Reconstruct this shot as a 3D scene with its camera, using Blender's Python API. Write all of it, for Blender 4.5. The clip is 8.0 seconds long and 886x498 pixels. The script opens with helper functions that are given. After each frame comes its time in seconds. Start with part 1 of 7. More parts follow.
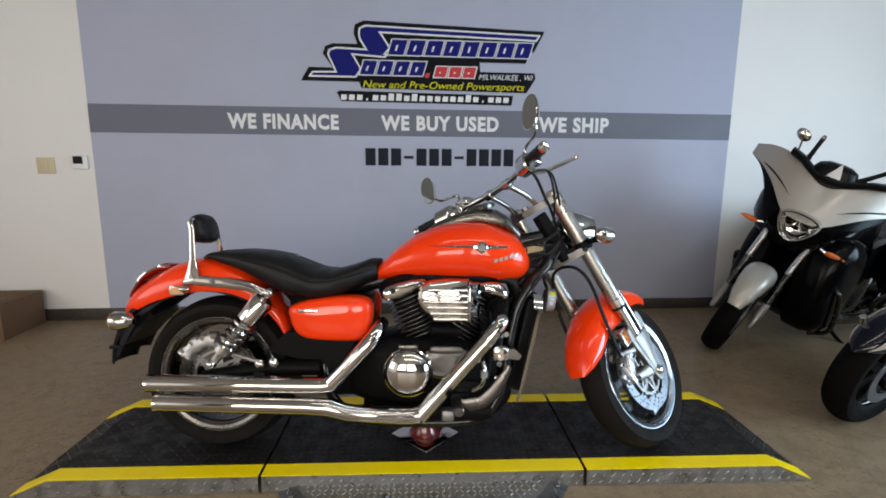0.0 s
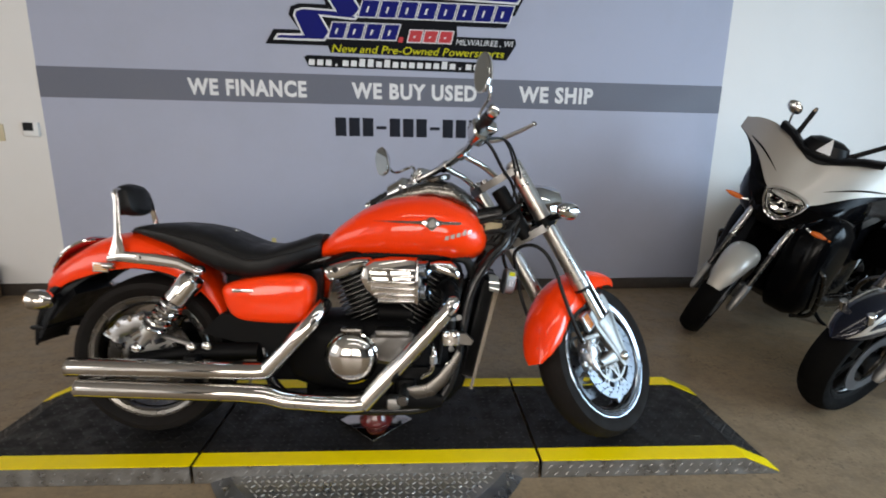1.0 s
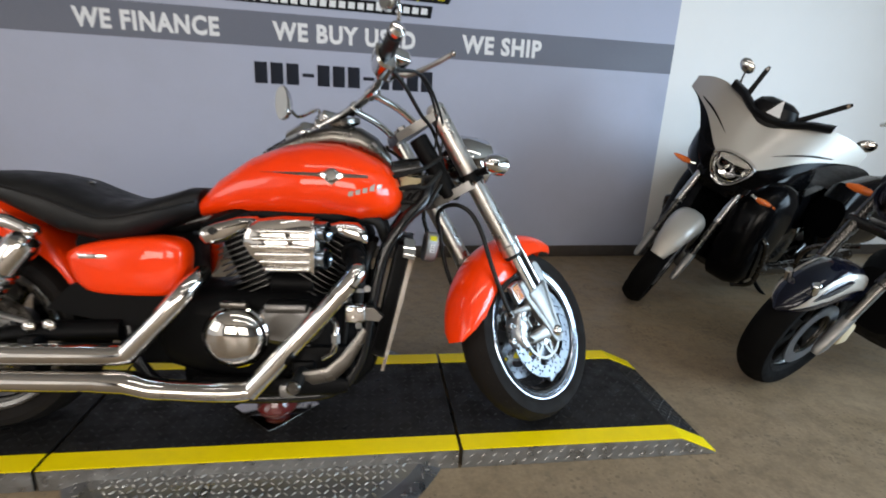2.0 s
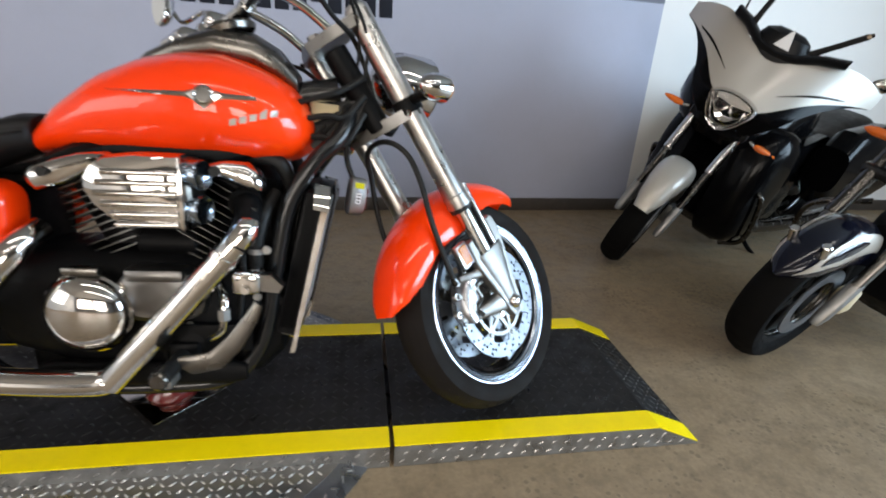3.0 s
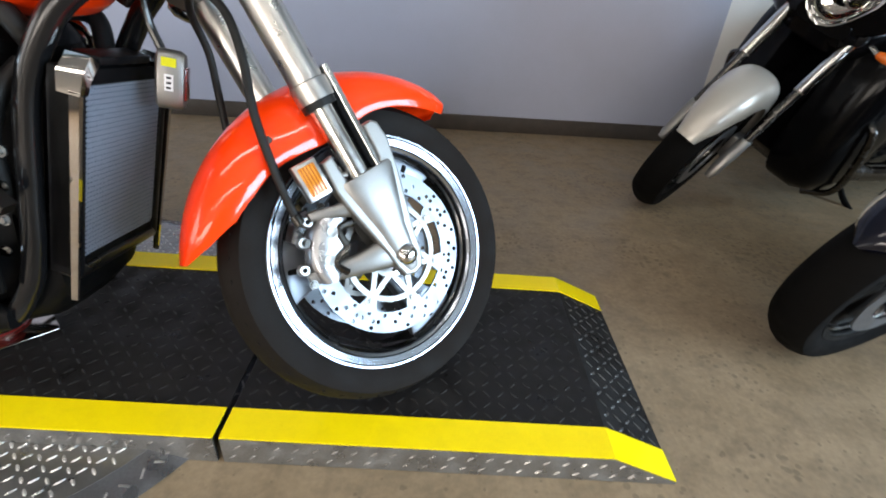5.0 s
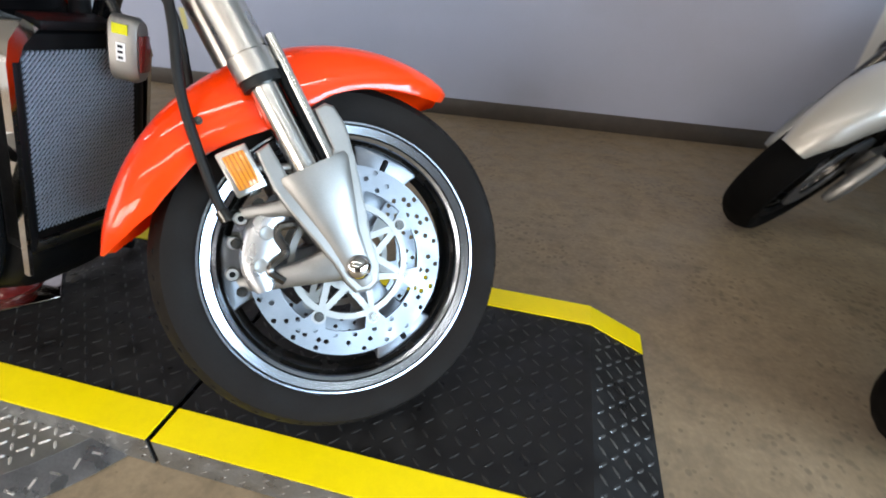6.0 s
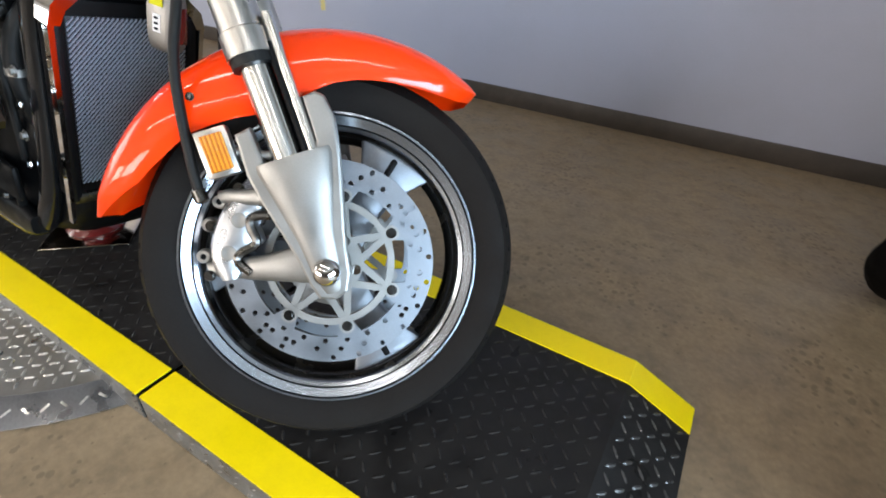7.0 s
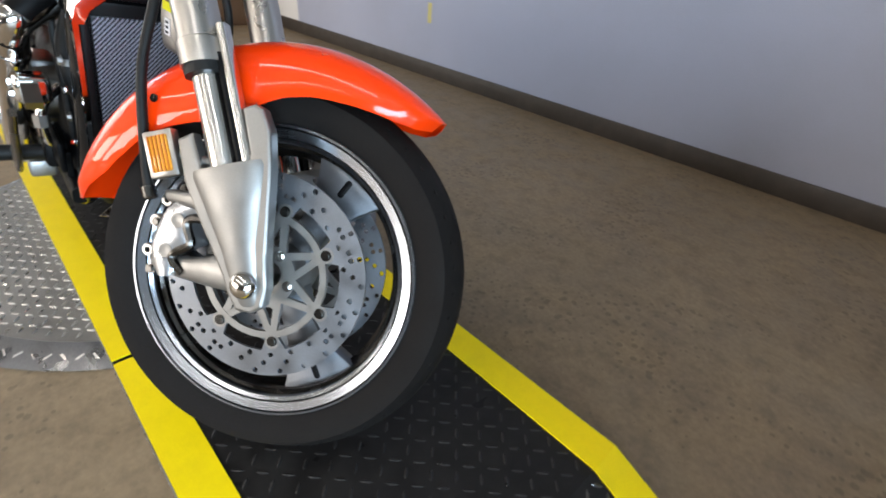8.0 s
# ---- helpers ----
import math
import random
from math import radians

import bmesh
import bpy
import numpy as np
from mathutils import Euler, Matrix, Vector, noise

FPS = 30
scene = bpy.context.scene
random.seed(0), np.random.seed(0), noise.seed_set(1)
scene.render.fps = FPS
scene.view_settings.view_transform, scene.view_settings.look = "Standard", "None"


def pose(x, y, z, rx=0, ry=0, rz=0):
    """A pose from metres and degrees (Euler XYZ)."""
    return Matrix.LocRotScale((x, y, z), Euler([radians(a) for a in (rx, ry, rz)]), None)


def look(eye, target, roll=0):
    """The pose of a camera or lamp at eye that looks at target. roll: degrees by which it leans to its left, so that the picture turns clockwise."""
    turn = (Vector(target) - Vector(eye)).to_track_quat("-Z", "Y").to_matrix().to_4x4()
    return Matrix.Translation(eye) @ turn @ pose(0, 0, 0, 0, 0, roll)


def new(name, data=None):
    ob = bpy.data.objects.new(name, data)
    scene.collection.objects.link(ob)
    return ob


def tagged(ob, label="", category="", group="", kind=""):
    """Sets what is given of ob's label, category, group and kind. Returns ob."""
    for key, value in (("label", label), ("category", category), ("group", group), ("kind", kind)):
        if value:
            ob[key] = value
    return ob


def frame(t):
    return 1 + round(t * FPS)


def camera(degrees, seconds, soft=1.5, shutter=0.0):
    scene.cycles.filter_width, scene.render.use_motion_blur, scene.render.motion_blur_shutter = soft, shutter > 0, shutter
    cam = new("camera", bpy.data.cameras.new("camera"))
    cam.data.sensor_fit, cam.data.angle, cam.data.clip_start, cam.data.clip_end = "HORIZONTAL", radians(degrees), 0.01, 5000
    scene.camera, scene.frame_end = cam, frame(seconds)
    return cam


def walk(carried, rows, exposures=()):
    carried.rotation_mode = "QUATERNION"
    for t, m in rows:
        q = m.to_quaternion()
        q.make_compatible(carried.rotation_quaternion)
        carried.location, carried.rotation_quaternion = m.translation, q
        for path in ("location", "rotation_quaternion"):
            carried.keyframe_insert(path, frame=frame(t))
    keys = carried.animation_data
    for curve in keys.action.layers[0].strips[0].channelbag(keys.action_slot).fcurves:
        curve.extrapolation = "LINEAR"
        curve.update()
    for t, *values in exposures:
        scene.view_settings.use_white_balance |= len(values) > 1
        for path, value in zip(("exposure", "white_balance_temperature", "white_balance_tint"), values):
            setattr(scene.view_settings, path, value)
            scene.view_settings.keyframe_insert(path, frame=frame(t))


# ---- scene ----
cam = camera(85.0, 8.0, soft=1.8, shutter=0.5)
PATH = [
    (0, (-0.106, 1.389, 1.167), (-0.018, 3.359, 0.835), 0.4),
    (0.5, (-0.044, 1.448, 1.163), (0.041, 3.409, 0.776), 0.4),
    (1, (0.069, 1.527, 1.144), (0.171, 3.477, 0.715), 1.0),
    (1.5, (0.153, 1.609, 1.107), (0.325, 3.542, 0.623), 1.8),
    (1.7, (0.185, 1.664, 1.090), (0.405, 3.586, 0.582), 2.2),
    (2.8, (0.371, 2.005, 1.002), (0.714, 3.849, 0.305), 3.8),
    (3, (0.418, 2.048, 0.980), (0.760, 3.878, 0.248), 3.9),
    (3.5, (0.583, 2.137, 0.950), (0.870, 3.950, 0.159), 4.6),
    (4, (0.700, 2.194, 0.902), (0.914, 3.988, 0.045), 4.5),
    (4.5, (0.795, 2.309, 0.857), (0.919, 4.069, -0.086), 3.9),
    (5, (0.870, 2.415, 0.841), (0.923, 4.137, -0.177), 4.5),
    (5.2, (0.899, 2.452, 0.831), (0.896, 4.173, -0.189), 4.2),
    (6.3, (1.121, 2.656, 0.796), (0.633, 4.263, -0.290), 3.4),
    (6.5, (1.143, 2.690, 0.792), (0.561, 4.264, -0.295), 3.4),
    (7, (1.218, 2.769, 0.796), (0.423, 4.223, -0.323), 4.3),
    (7.5, (1.278, 2.870, 0.800), (0.316, 4.219, -0.320), 4.9),
    (8, (1.370, 2.973, 0.815), (0.217, 4.173, -0.294), 5.4),
]
walk(cam, [(t, look(eye, target, roll)) for t, eye, target, roll in PATH],
     [(0, -0.40), (1.5, -0.32), (3, -0.08), (4, 0.15), (5, 0.28), (6.5, 0.35), (7, 0.30), (7.5, 0.24), (8, 0.19)])

# ---- daylight and exposure ----
world = bpy.data.worlds.new("showroom_sky")
scene.world = world
world.use_nodes = True
wn = world.node_tree.nodes
sky = wn.new("ShaderNodeTexSky")
sky.sky_type, sky.sun_disc = "NISHITA", False
sky.sun_elevation, sky.sun_rotation = radians(35), radians(120)
wn["Background"].inputs["Strength"].default_value = 0.10
world.node_tree.links.new(sky.outputs["Color"], wn["Background"].inputs["Color"])


def window_light(name, m, width, height, watts, colour):
    """Sky light that comes in through one opening of the showroom."""
    data = bpy.data.lights.new(name, "AREA")
    data.shape, data.size, data.size_y = "RECTANGLE", width, height
    data.energy, data.color = watts, colour
    ob = new(name, data)
    ob.matrix_world = m
    return ob


# Two front windows are behind the walk (y = -4.4), one is on the left (x = -5); the wide bluish one is on the right (x = 5.2).
window_light("daylight_left", look((-4.93, 0.4, 1.85), (0, 1.4, 1.0)), 3.0, 1.9, 72, (1.0, 0.95, 0.90))
window_light("daylight_front_left", look((-3.0, -4.33, 1.7), (-2.4, 0, 1.2)), 2.6, 2.0, 160, (1.0, 0.905, 0.80))
window_light("daylight_front_middle", look((0.1, -4.33, 1.7), (0.1, 0, 1.2)), 2.4, 2.0, 150, (1.0, 0.915, 0.835))
window_light("daylight_right", look((5.13, 1.2, 1.30), (0, 1.4, 1.3)), 4.0, 1.7, 370, (0.59, 0.80, 1.0))
for lamp_y in (-0.6, 1.7):
    window_light("strip_light", pose(1.0, lamp_y, 3.2), 4.7, 0.14, 26, (1.0, 0.925, 0.845))

# ---- materials ----
def material(name, colour, rough=0.5, metal=0.0, vary=0.12, scale=30.0, fine=300.0, bump=0.0, rough_vary=0.1, coat=0.0, spec=0.5, stain=None, stain_scale=3.0, stain_amount=0.3, random=0.0, speck=0.0):
    """Principled paint, metal, rubber or cloth with a coarse and a fine variation and a fine relief."""
    mat = bpy.data.materials.new(name)
    mat.use_nodes = True
    nt = mat.node_tree
    n, l = nt.nodes, nt.links
    b = n["Principled BSDF"]
    b.inputs["Metallic"].default_value = metal
    b.inputs["Coat Weight"].default_value = coat
    b.inputs["Coat Roughness"].default_value = 0.03
    b.inputs["Specular IOR Level"].default_value = spec
    co = n.new("ShaderNodeTexCoord")
    big, small = n.new("ShaderNodeTexNoise"), n.new("ShaderNodeTexNoise")
    big.inputs["Scale"].default_value, small.inputs["Scale"].default_value = scale, fine
    big.inputs["Detail"].default_value, small.inputs["Detail"].default_value = 5, 3
    for t in (big, small):
        l.new(co.outputs["Object"], t.inputs["Vector"])
    add = n.new("ShaderNodeMath")
    add.operation = "MULTIPLY_ADD"
    add.inputs[1].default_value = 0.5
    l.new(small.outputs["Fac"], add.inputs[0])
    half = n.new("ShaderNodeMath")
    half.operation = "MULTIPLY"
    half.inputs[1].default_value = 0.5
    l.new(big.outputs["Fac"], half.inputs[0])
    l.new(half.outputs[0], add.inputs[2])
    ramp = n.new("ShaderNodeMapRange")
    ramp.inputs["From Min"].default_value, ramp.inputs["From Max"].default_value = 0.3, 0.7
    ramp.inputs["To Min"].default_value, ramp.inputs["To Max"].default_value = 1 - vary, 1 + vary
    l.new(add.outputs[0], ramp.inputs["Value"])
    mul = n.new("ShaderNodeVectorMath")
    mul.operation = "SCALE"
    mul.inputs[0].default_value = colour[:3]
    l.new(ramp.outputs[0], mul.inputs["Scale"])
    colour_out = mul.outputs[0]
    if stain:
        st = n.new("ShaderNodeTexNoise")
        st.inputs["Scale"].default_value, st.inputs["Detail"].default_value, st.inputs["Roughness"].default_value = stain_scale, 8, 0.7
        l.new(co.outputs["Object"], st.inputs["Vector"])
        sr = n.new("ShaderNodeMapRange")
        sr.inputs["From Min"].default_value, sr.inputs["From Max"].default_value = 0.45, 0.7
        sr.inputs["To Max"].default_value = stain_amount
        l.new(st.outputs["Fac"], sr.inputs["Value"])
        mix = n.new("ShaderNodeMix")
        mix.data_type = "RGBA"
        mix.inputs["B"].default_value = stain
        l.new(sr.outputs[0], mix.inputs["Factor"])
        l.new(colour_out, mix.inputs["A"])
        colour_out = mix.outputs["Result"]
    if speck:
        # small dark pits and specks, thinned out by a broad noise
        vor, wide = n.new("ShaderNodeTexVoronoi"), n.new("ShaderNodeTexNoise")
        vor.inputs["Scale"].default_value, vor.inputs["Randomness"].default_value = 42, 1.0
        wide.inputs["Scale"].default_value, wide.inputs["Detail"].default_value = 3.2, 6
        for t in (vor, wide):
            l.new(co.outputs["Object"], t.inputs["Vector"])
        lim = n.new("ShaderNodeMapRange")
        lim.inputs["From Min"].default_value, lim.inputs["From Max"].default_value = 0.42, 0.62
        lim.inputs["To Min"].default_value, lim.inputs["To Max"].default_value = 0.05, 0.34
        l.new(wide.outputs["Fac"], lim.inputs["Value"])
        less = n.new("ShaderNodeMath")
        less.operation = "LESS_THAN"
        l.new(vor.outputs["Distance"], less.inputs[0])
        l.new(lim.outputs[0], less.inputs[1])
        amt = n.new("ShaderNodeMath")
        amt.operation = "MULTIPLY"
        amt.inputs[1].default_value = speck
        l.new(less.outputs[0], amt.inputs[0])
        mix2 = n.new("ShaderNodeMix")
        mix2.data_type = "RGBA"
        mix2.inputs["B"].default_value = stain
        l.new(amt.outputs[0], mix2.inputs["Factor"])
        l.new(colour_out, mix2.inputs["A"])
        colour_out = mix2.outputs["Result"]
    if random:
        info = n.new("ShaderNodeObjectInfo")
        rr = n.new("ShaderNodeMapRange")
        rr.inputs["To Min"].default_value, rr.inputs["To Max"].default_value = 1 - random, 1 + random
        l.new(info.outputs["Random"], rr.inputs["Value"])
        rs = n.new("ShaderNodeVectorMath")
        rs.operation = "SCALE"
        l.new(colour_out, rs.inputs[0])
        l.new(rr.outputs[0], rs.inputs["Scale"])
        colour_out = rs.outputs[0]
    l.new(colour_out, b.inputs["Base Color"])
    rv = n.new("ShaderNodeMapRange")
    rv.inputs["From Min"].default_value, rv.inputs["From Max"].default_value = 0.3, 0.7
    rv.inputs["To Min"].default_value, rv.inputs["To Max"].default_value = max(0.0, rough * (1 - rough_vary * 2)), min(1.0, rough * (1 + rough_vary * 2))
    l.new(big.outputs["Fac"], rv.inputs["Value"])
    l.new(rv.outputs[0], b.inputs["Roughness"])
    if bump:
        bp = n.new("ShaderNodeBump")
        bp.inputs["Strength"].default_value, bp.inputs["Distance"].default_value = 0.5, bump
        l.new(add.outputs[0], bp.inputs["Height"])
        l.new(bp.outputs[0], b.inputs["Normal"])
    return mat


def glass(name, colour, rough=0.02, ior=1.45):
    mat = bpy.data.materials.new(name)
    mat.use_nodes = True
    b = mat.node_tree.nodes["Principled BSDF"]
    b.inputs["Base Color"].default_value = colour
    b.inputs["Transmission Weight"].default_value = 1.0
    b.inputs["Roughness"].default_value = rough
    b.inputs["IOR"].default_value = ior
    return mat


WALL_GREY = material("grey_wall_paint", (0.375, 0.395, 0.498), 0.6, vary=0.04, scale=1.5, fine=160, bump=0.0006, stain=(0.27, 0.28, 0.31, 1), stain_scale=0.9, stain_amount=0.25)
WALL_WHITE = material("white_wall_paint", (0.72, 0.70, 0.68), 0.55, vary=0.04, scale=1.5, fine=160, bump=0.0006, stain=(0.60, 0.58, 0.54, 1), stain_scale=0.8, stain_amount=0.2)
STRIPE_GREY = material("dark_grey_stripe_paint", (0.138, 0.146, 0.184), 0.6, spec=0.35, vary=0.05, scale=3, fine=160, bump=0.0004)
SIGN_WHITE = material("white_vinyl", (0.72, 0.72, 0.73), 0.5, vary=0.04, scale=20)
SIGN_DARK = material("charcoal_vinyl", (0.020, 0.022, 0.030), 0.7, spec=0.06, vary=0.06, scale=20)
SIGN_BLACK = material("black_vinyl", (0.010, 0.010, 0.012), 0.7, spec=0.05, vary=0.1, scale=20)
SIGN_BLUE = material("navy_blue_vinyl", (0.012, 0.014, 0.14), 0.65, spec=0.07, vary=0.1, scale=12)
SIGN_RED = material("red_vinyl", (0.50, 0.055, 0.06), 0.6, spec=0.1, vary=0.08, scale=12)
SIGN_YELLOW = material("yellow_vinyl", (0.62, 0.60, 0.02), 0.65, spec=0.1, vary=0.06, scale=20)
CONCRETE = material("sealed_brown_concrete", (0.262, 0.192, 0.118), 0.52, vary=0.22, scale=7, fine=70, bump=0.0008, rough_vary=0.15, spec=0.4, stain=(0.125, 0.091, 0.058, 1), stain_scale=16, stain_amount=0.6, speck=0.55)
BASEBOARD = material("dark_brown_vinyl_base", (0.045, 0.036, 0.03), 0.45, vary=0.12, scale=12, stain=(0.09, 0.075, 0.06, 1), stain_scale=14, stain_amount=0.4)
CEILING = material("cream_ceiling_paint", (0.27, 0.255, 0.23), 0.8, vary=0.05, scale=6, bump=0.001)
DECK_BLACK = material("black_painted_deck_plate", (0.0125, 0.0113, 0.0110), 0.55, spec=0.2, vary=0.25, scale=14, fine=500, bump=0.0006, rough_vary=0.3, stain=(0.024, 0.022, 0.020, 1), stain_scale=18, stain_amount=0.4)
DECK_YELLOW = material("yellow_safety_paint", (0.97, 0.735, 0.0), 0.45, spec=0.3, vary=0.04, scale=9, fine=300, bump=0.0004, stain=(0.60, 0.43, 0.01, 1), stain_scale=22, stain_amount=0.15)
PLATE_STEEL = material("bright_tread_plate", (0.33, 0.322, 0.31), 0.36, 0.85, vary=0.10, scale=14, fine=240, bump=0.0003, rough_vary=0.2, stain=(0.20, 0.19, 0.18, 1), stain_scale=11, stain_amount=0.3)
SKIRT_STEEL = material("dull_tread_plate", (0.25, 0.245, 0.235), 0.42, 0.75, vary=0.2, scale=20, fine=240, bump=0.0004, rough_vary=0.3)
RIM_STEEL = material("dark_tread_plate", (0.19, 0.193, 0.203), 0.40, 0.85, vary=0.2, scale=20, fine=240, bump=0.0004, rough_vary=0.3)
CARDBOARD = material("brown_cardboard", (0.15, 0.085, 0.045), 0.8, vary=0.12, scale=12, fine=200, bump=0.0005)
PLASTIC_CREAM = material("cream_plastic", (0.55, 0.46, 0.3), 0.4, vary=0.03)
PLASTIC_WHITE = material("white_plastic", (0.75, 0.75, 0.74), 0.35, vary=0.03)
PLASTIC_BLACK = material("black_plastic", (0.005, 0.005, 0.0058), 0.40, spec=0.14, vary=0.15, scale=40)
TAPE_YELLOW = material("faded_yellow_tape", (0.6, 0.52, 0.2), 0.6, vary=0.1)

ORANGE = material("orange_red_lacquer", (0.94, 0.046, 0.0015), 0.35, vary=0.03, scale=6, fine=900, coat=0.9, rough_vary=0.05, spec=0.10)
CHROME = material("chrome_plating", (0.64, 0.626, 0.61), 0.055, 1.0, vary=0.03, scale=12, rough_vary=0.4)
SATIN = material("satin_aluminium", (0.47, 0.456, 0.435), 0.32, 1.0, vary=0.06, scale=30, fine=700, bump=0.0001)
CAST = material("cast_aluminium", (0.285, 0.278, 0.268), 0.44, 0.9, vary=0.08, scale=40, fine=500, bump=0.0002)
DISC_STEEL = material("ground_disc_steel", (0.215, 0.23, 0.257), 0.42, 1.0, vary=0.14, scale=30, fine=600, bump=0.0001)
ENGINE_BLACK = material("black_engine_enamel", (0.0035, 0.0035, 0.0038), 0.48, spec=0.09, vary=0.2, scale=30)
FIN_EDGE = material("machined_fin_edge", (0.13, 0.13, 0.127), 0.35, 1.0, vary=0.1, scale=30)
FRAME_BLACK = material("black_frame_enamel", (0.006, 0.006, 0.0065), 0.2, spec=0.35, vary=0.15, scale=20, coat=0.15)
LEATHER = material("black_seat_vinyl", (0.0085, 0.008, 0.008), 0.46, spec=0.24, vary=0.2, scale=25, fine=420, bump=0.0012)
TYRE = material("black_tyre_rubber", (0.0110, 0.0093, 0.0086), 0.72, spec=0.10, vary=0.2, scale=20, fine=300, bump=0.0006, stain=(0.011, 0.010, 0.009, 1), stain_scale=9, stain_amount=0.3)
# darker copy of the tyre rubber: the parked bikes' shade is in its colour
TYRE_SHADED = material("shaded_black_tyre", (0.0040, 0.0038, 0.0038), 0.75, spec=0.05, vary=0.2, scale=20, fine=300, bump=0.0006)
HOSE = material("black_rubber_hose", (0.008, 0.008, 0.008), 0.5, spec=0.25, vary=0.2)
AMBER = material("amber_lens", (0.70, 0.29, 0.025), 0.12, vary=0.1, scale=60, coat=0.6)
AMBER_DARK = material("dark_amber_rib", (0.46, 0.12, 0.008), 0.2, vary=0.1, scale=60, coat=0.4)
ORANGE_LENS = material("orange_lens", (0.74, 0.15, 0.015), 0.2, vary=0.1, scale=60, coat=0.4)
RED_LENS = material("red_lens", (0.30, 0.01, 0.012), 0.12, vary=0.1, scale=60, coat=0.6)
MIRROR = material("mirror_glass", (0.85, 0.88, 0.90), 0.01, 1.0, vary=0.0, rough_vary=0.0)
LENS = glass("clear_lens", (0.95, 0.96, 0.97, 1))
RADIATOR = material("radiator_core", (0.008, 0.010, 0.016), 0.5, 0.2, vary=0.2, scale=40)
BRACKET_TAN = material("tan_coated_bracket", (0.40, 0.33, 0.19), 0.4, 0.3, vary=0.12, scale=30)
ENGINE_GREY = material("dark_cast_cover", (0.15, 0.147, 0.143), 0.34, 1.0, vary=0.12, scale=30, fine=500, bump=0.0002)
FORK_CHROME = material("brushed_fork_chrome", (0.60, 0.59, 0.57), 0.2, 1.0, vary=0.04, scale=20, fine=600, rough_vary=0.2)
# dark chrome parts; on the rear rim this grey stands for shade on polished metal
RIM_GREY = material("shaded_rim_and_dark_chrome", (0.17, 0.162, 0.15), 0.28, 1.0, vary=0.04, scale=10, rough_vary=0.05)
BARREL = material("dark_polished_barrel", (0.10, 0.095, 0.09), 0.22, 1.0, vary=0.1, scale=20, rough_vary=0.3)
RAD_FIN = material("radiator_fin_alloy", (0.37, 0.42, 0.51), 0.42, 0.5, vary=0.1, scale=60)
COPPER_PLATE = material("polished_stand_plate", (0.55, 0.5, 0.46), 0.12, 1.0, vary=0.1, scale=20)
OIL_RED = material("dark_red_enamel", (0.12, 0.012, 0.01), 0.2, vary=0.2, scale=30, coat=0.5)
SILVER_PAINT = material("pearl_silver_lacquer", (0.41, 0.38, 0.335), 0.36, 0.25, vary=0.015, scale=4, fine=900, coat=0.35)
BLACK_PAINT = material("gloss_black_lacquer", (0.0028, 0.0028, 0.0033), 0.16, spec=0.10, vary=0.1, scale=10, coat=0.0)
BLUE_PAINT = material("deep_blue_lacquer", (0.003, 0.004, 0.011), 0.15, 0.1, vary=0.1, scale=10, spec=0.35, coat=0.25)
WALL_FAR = material("tan_wall_paint", (0.15, 0.135, 0.12), 0.6, vary=0.08, scale=1.2, fine=120, bump=0.0006)
CALIPER_ALLOY = material("bright_caliper_alloy", (0.50, 0.51, 0.53), 0.30, 0.9, vary=0.06, scale=40, fine=500, bump=0.0002)
CAP_CHROME = material("bluish_cap_chrome", (0.30, 0.35, 0.42), 0.16, 1.0, vary=0.06, scale=40)
POLISHED = material("polished_aluminium", (0.42, 0.45, 0.50), 0.22, 1.0, vary=0.015, scale=8, fine=500, rough_vary=0.03)
# ramp lugs: the light they catch is put into a paler colour
RAMP_LUG = material("lit_ramp_tread", (0.09, 0.088, 0.086), 0.32, 0.6, vary=0.4, scale=25, fine=400)
SKIRT_LUG = material("dull_worn_lugs", (0.27, 0.263, 0.255), 0.36, 0.85, vary=0.25, scale=25, fine=400, rough_vary=0.3)
# deck lugs a little paler than the deck, as a painted glint
DECK_LUG = material("glint_black_tread", (0.017, 0.016, 0.0155), 0.47, 0.0, spec=0.32, vary=0.4, scale=25, fine=400, rough_vary=0.3)
LUG_STEEL = material("bright_worn_lugs", (0.60, 0.59, 0.575), 0.34, 0.9, vary=0.2, scale=25, fine=400, rough_vary=0.3)
TUBE_WHITE = bpy.data.materials.new("lit_tube")
TUBE_WHITE.use_nodes = True
TUBE_WHITE.node_tree.nodes["Principled BSDF"].inputs["Emission Color"].default_value = (1.0, 0.94, 0.84, 1)
TUBE_WHITE.node_tree.nodes["Principled BSDF"].inputs["Emission Strength"].default_value = 3.5

# ---- mesh tools ----
def part(name, bm, mat, parent=None, label="", angle=35.0):
    """Links a bmesh as one mesh object, under a thing or a part."""
    me = bpy.data.meshes.new(name)
    bmesh.ops.recalc_face_normals(bm, faces=bm.faces[:])
    bm.to_mesh(me)
    bm.free()
    me.polygons.foreach_set("use_smooth", [True] * len(me.polygons))
    me.set_sharp_from_angle(angle=radians(angle))
    me.materials.append(mat)
    ob = new(name, me)
    if parent:
        ob.parent = parent
    if label:
        tagged(ob, label)
    return ob


def thing(name, m, label, category, group="", kind=""):
    """An empty at a thing's base, which parents its parts."""
    ob = new(name)
    ob.empty_display_size = 0.1
    ob.matrix_world = m
    return tagged(ob, label, category, group, kind)


def moved(bm, m):
    bmesh.ops.transform(bm, matrix=m, verts=bm.verts[:])
    return bm


def merge(*bms):
    """Joins bmeshes into the first."""
    out = bms[0]
    for bm in bms[1:]:
        me = bpy.data.meshes.new("tmp")
        bm.to_mesh(me)
        out.from_mesh(me)
        bm.free()
        bpy.data.meshes.remove(me)
    return out


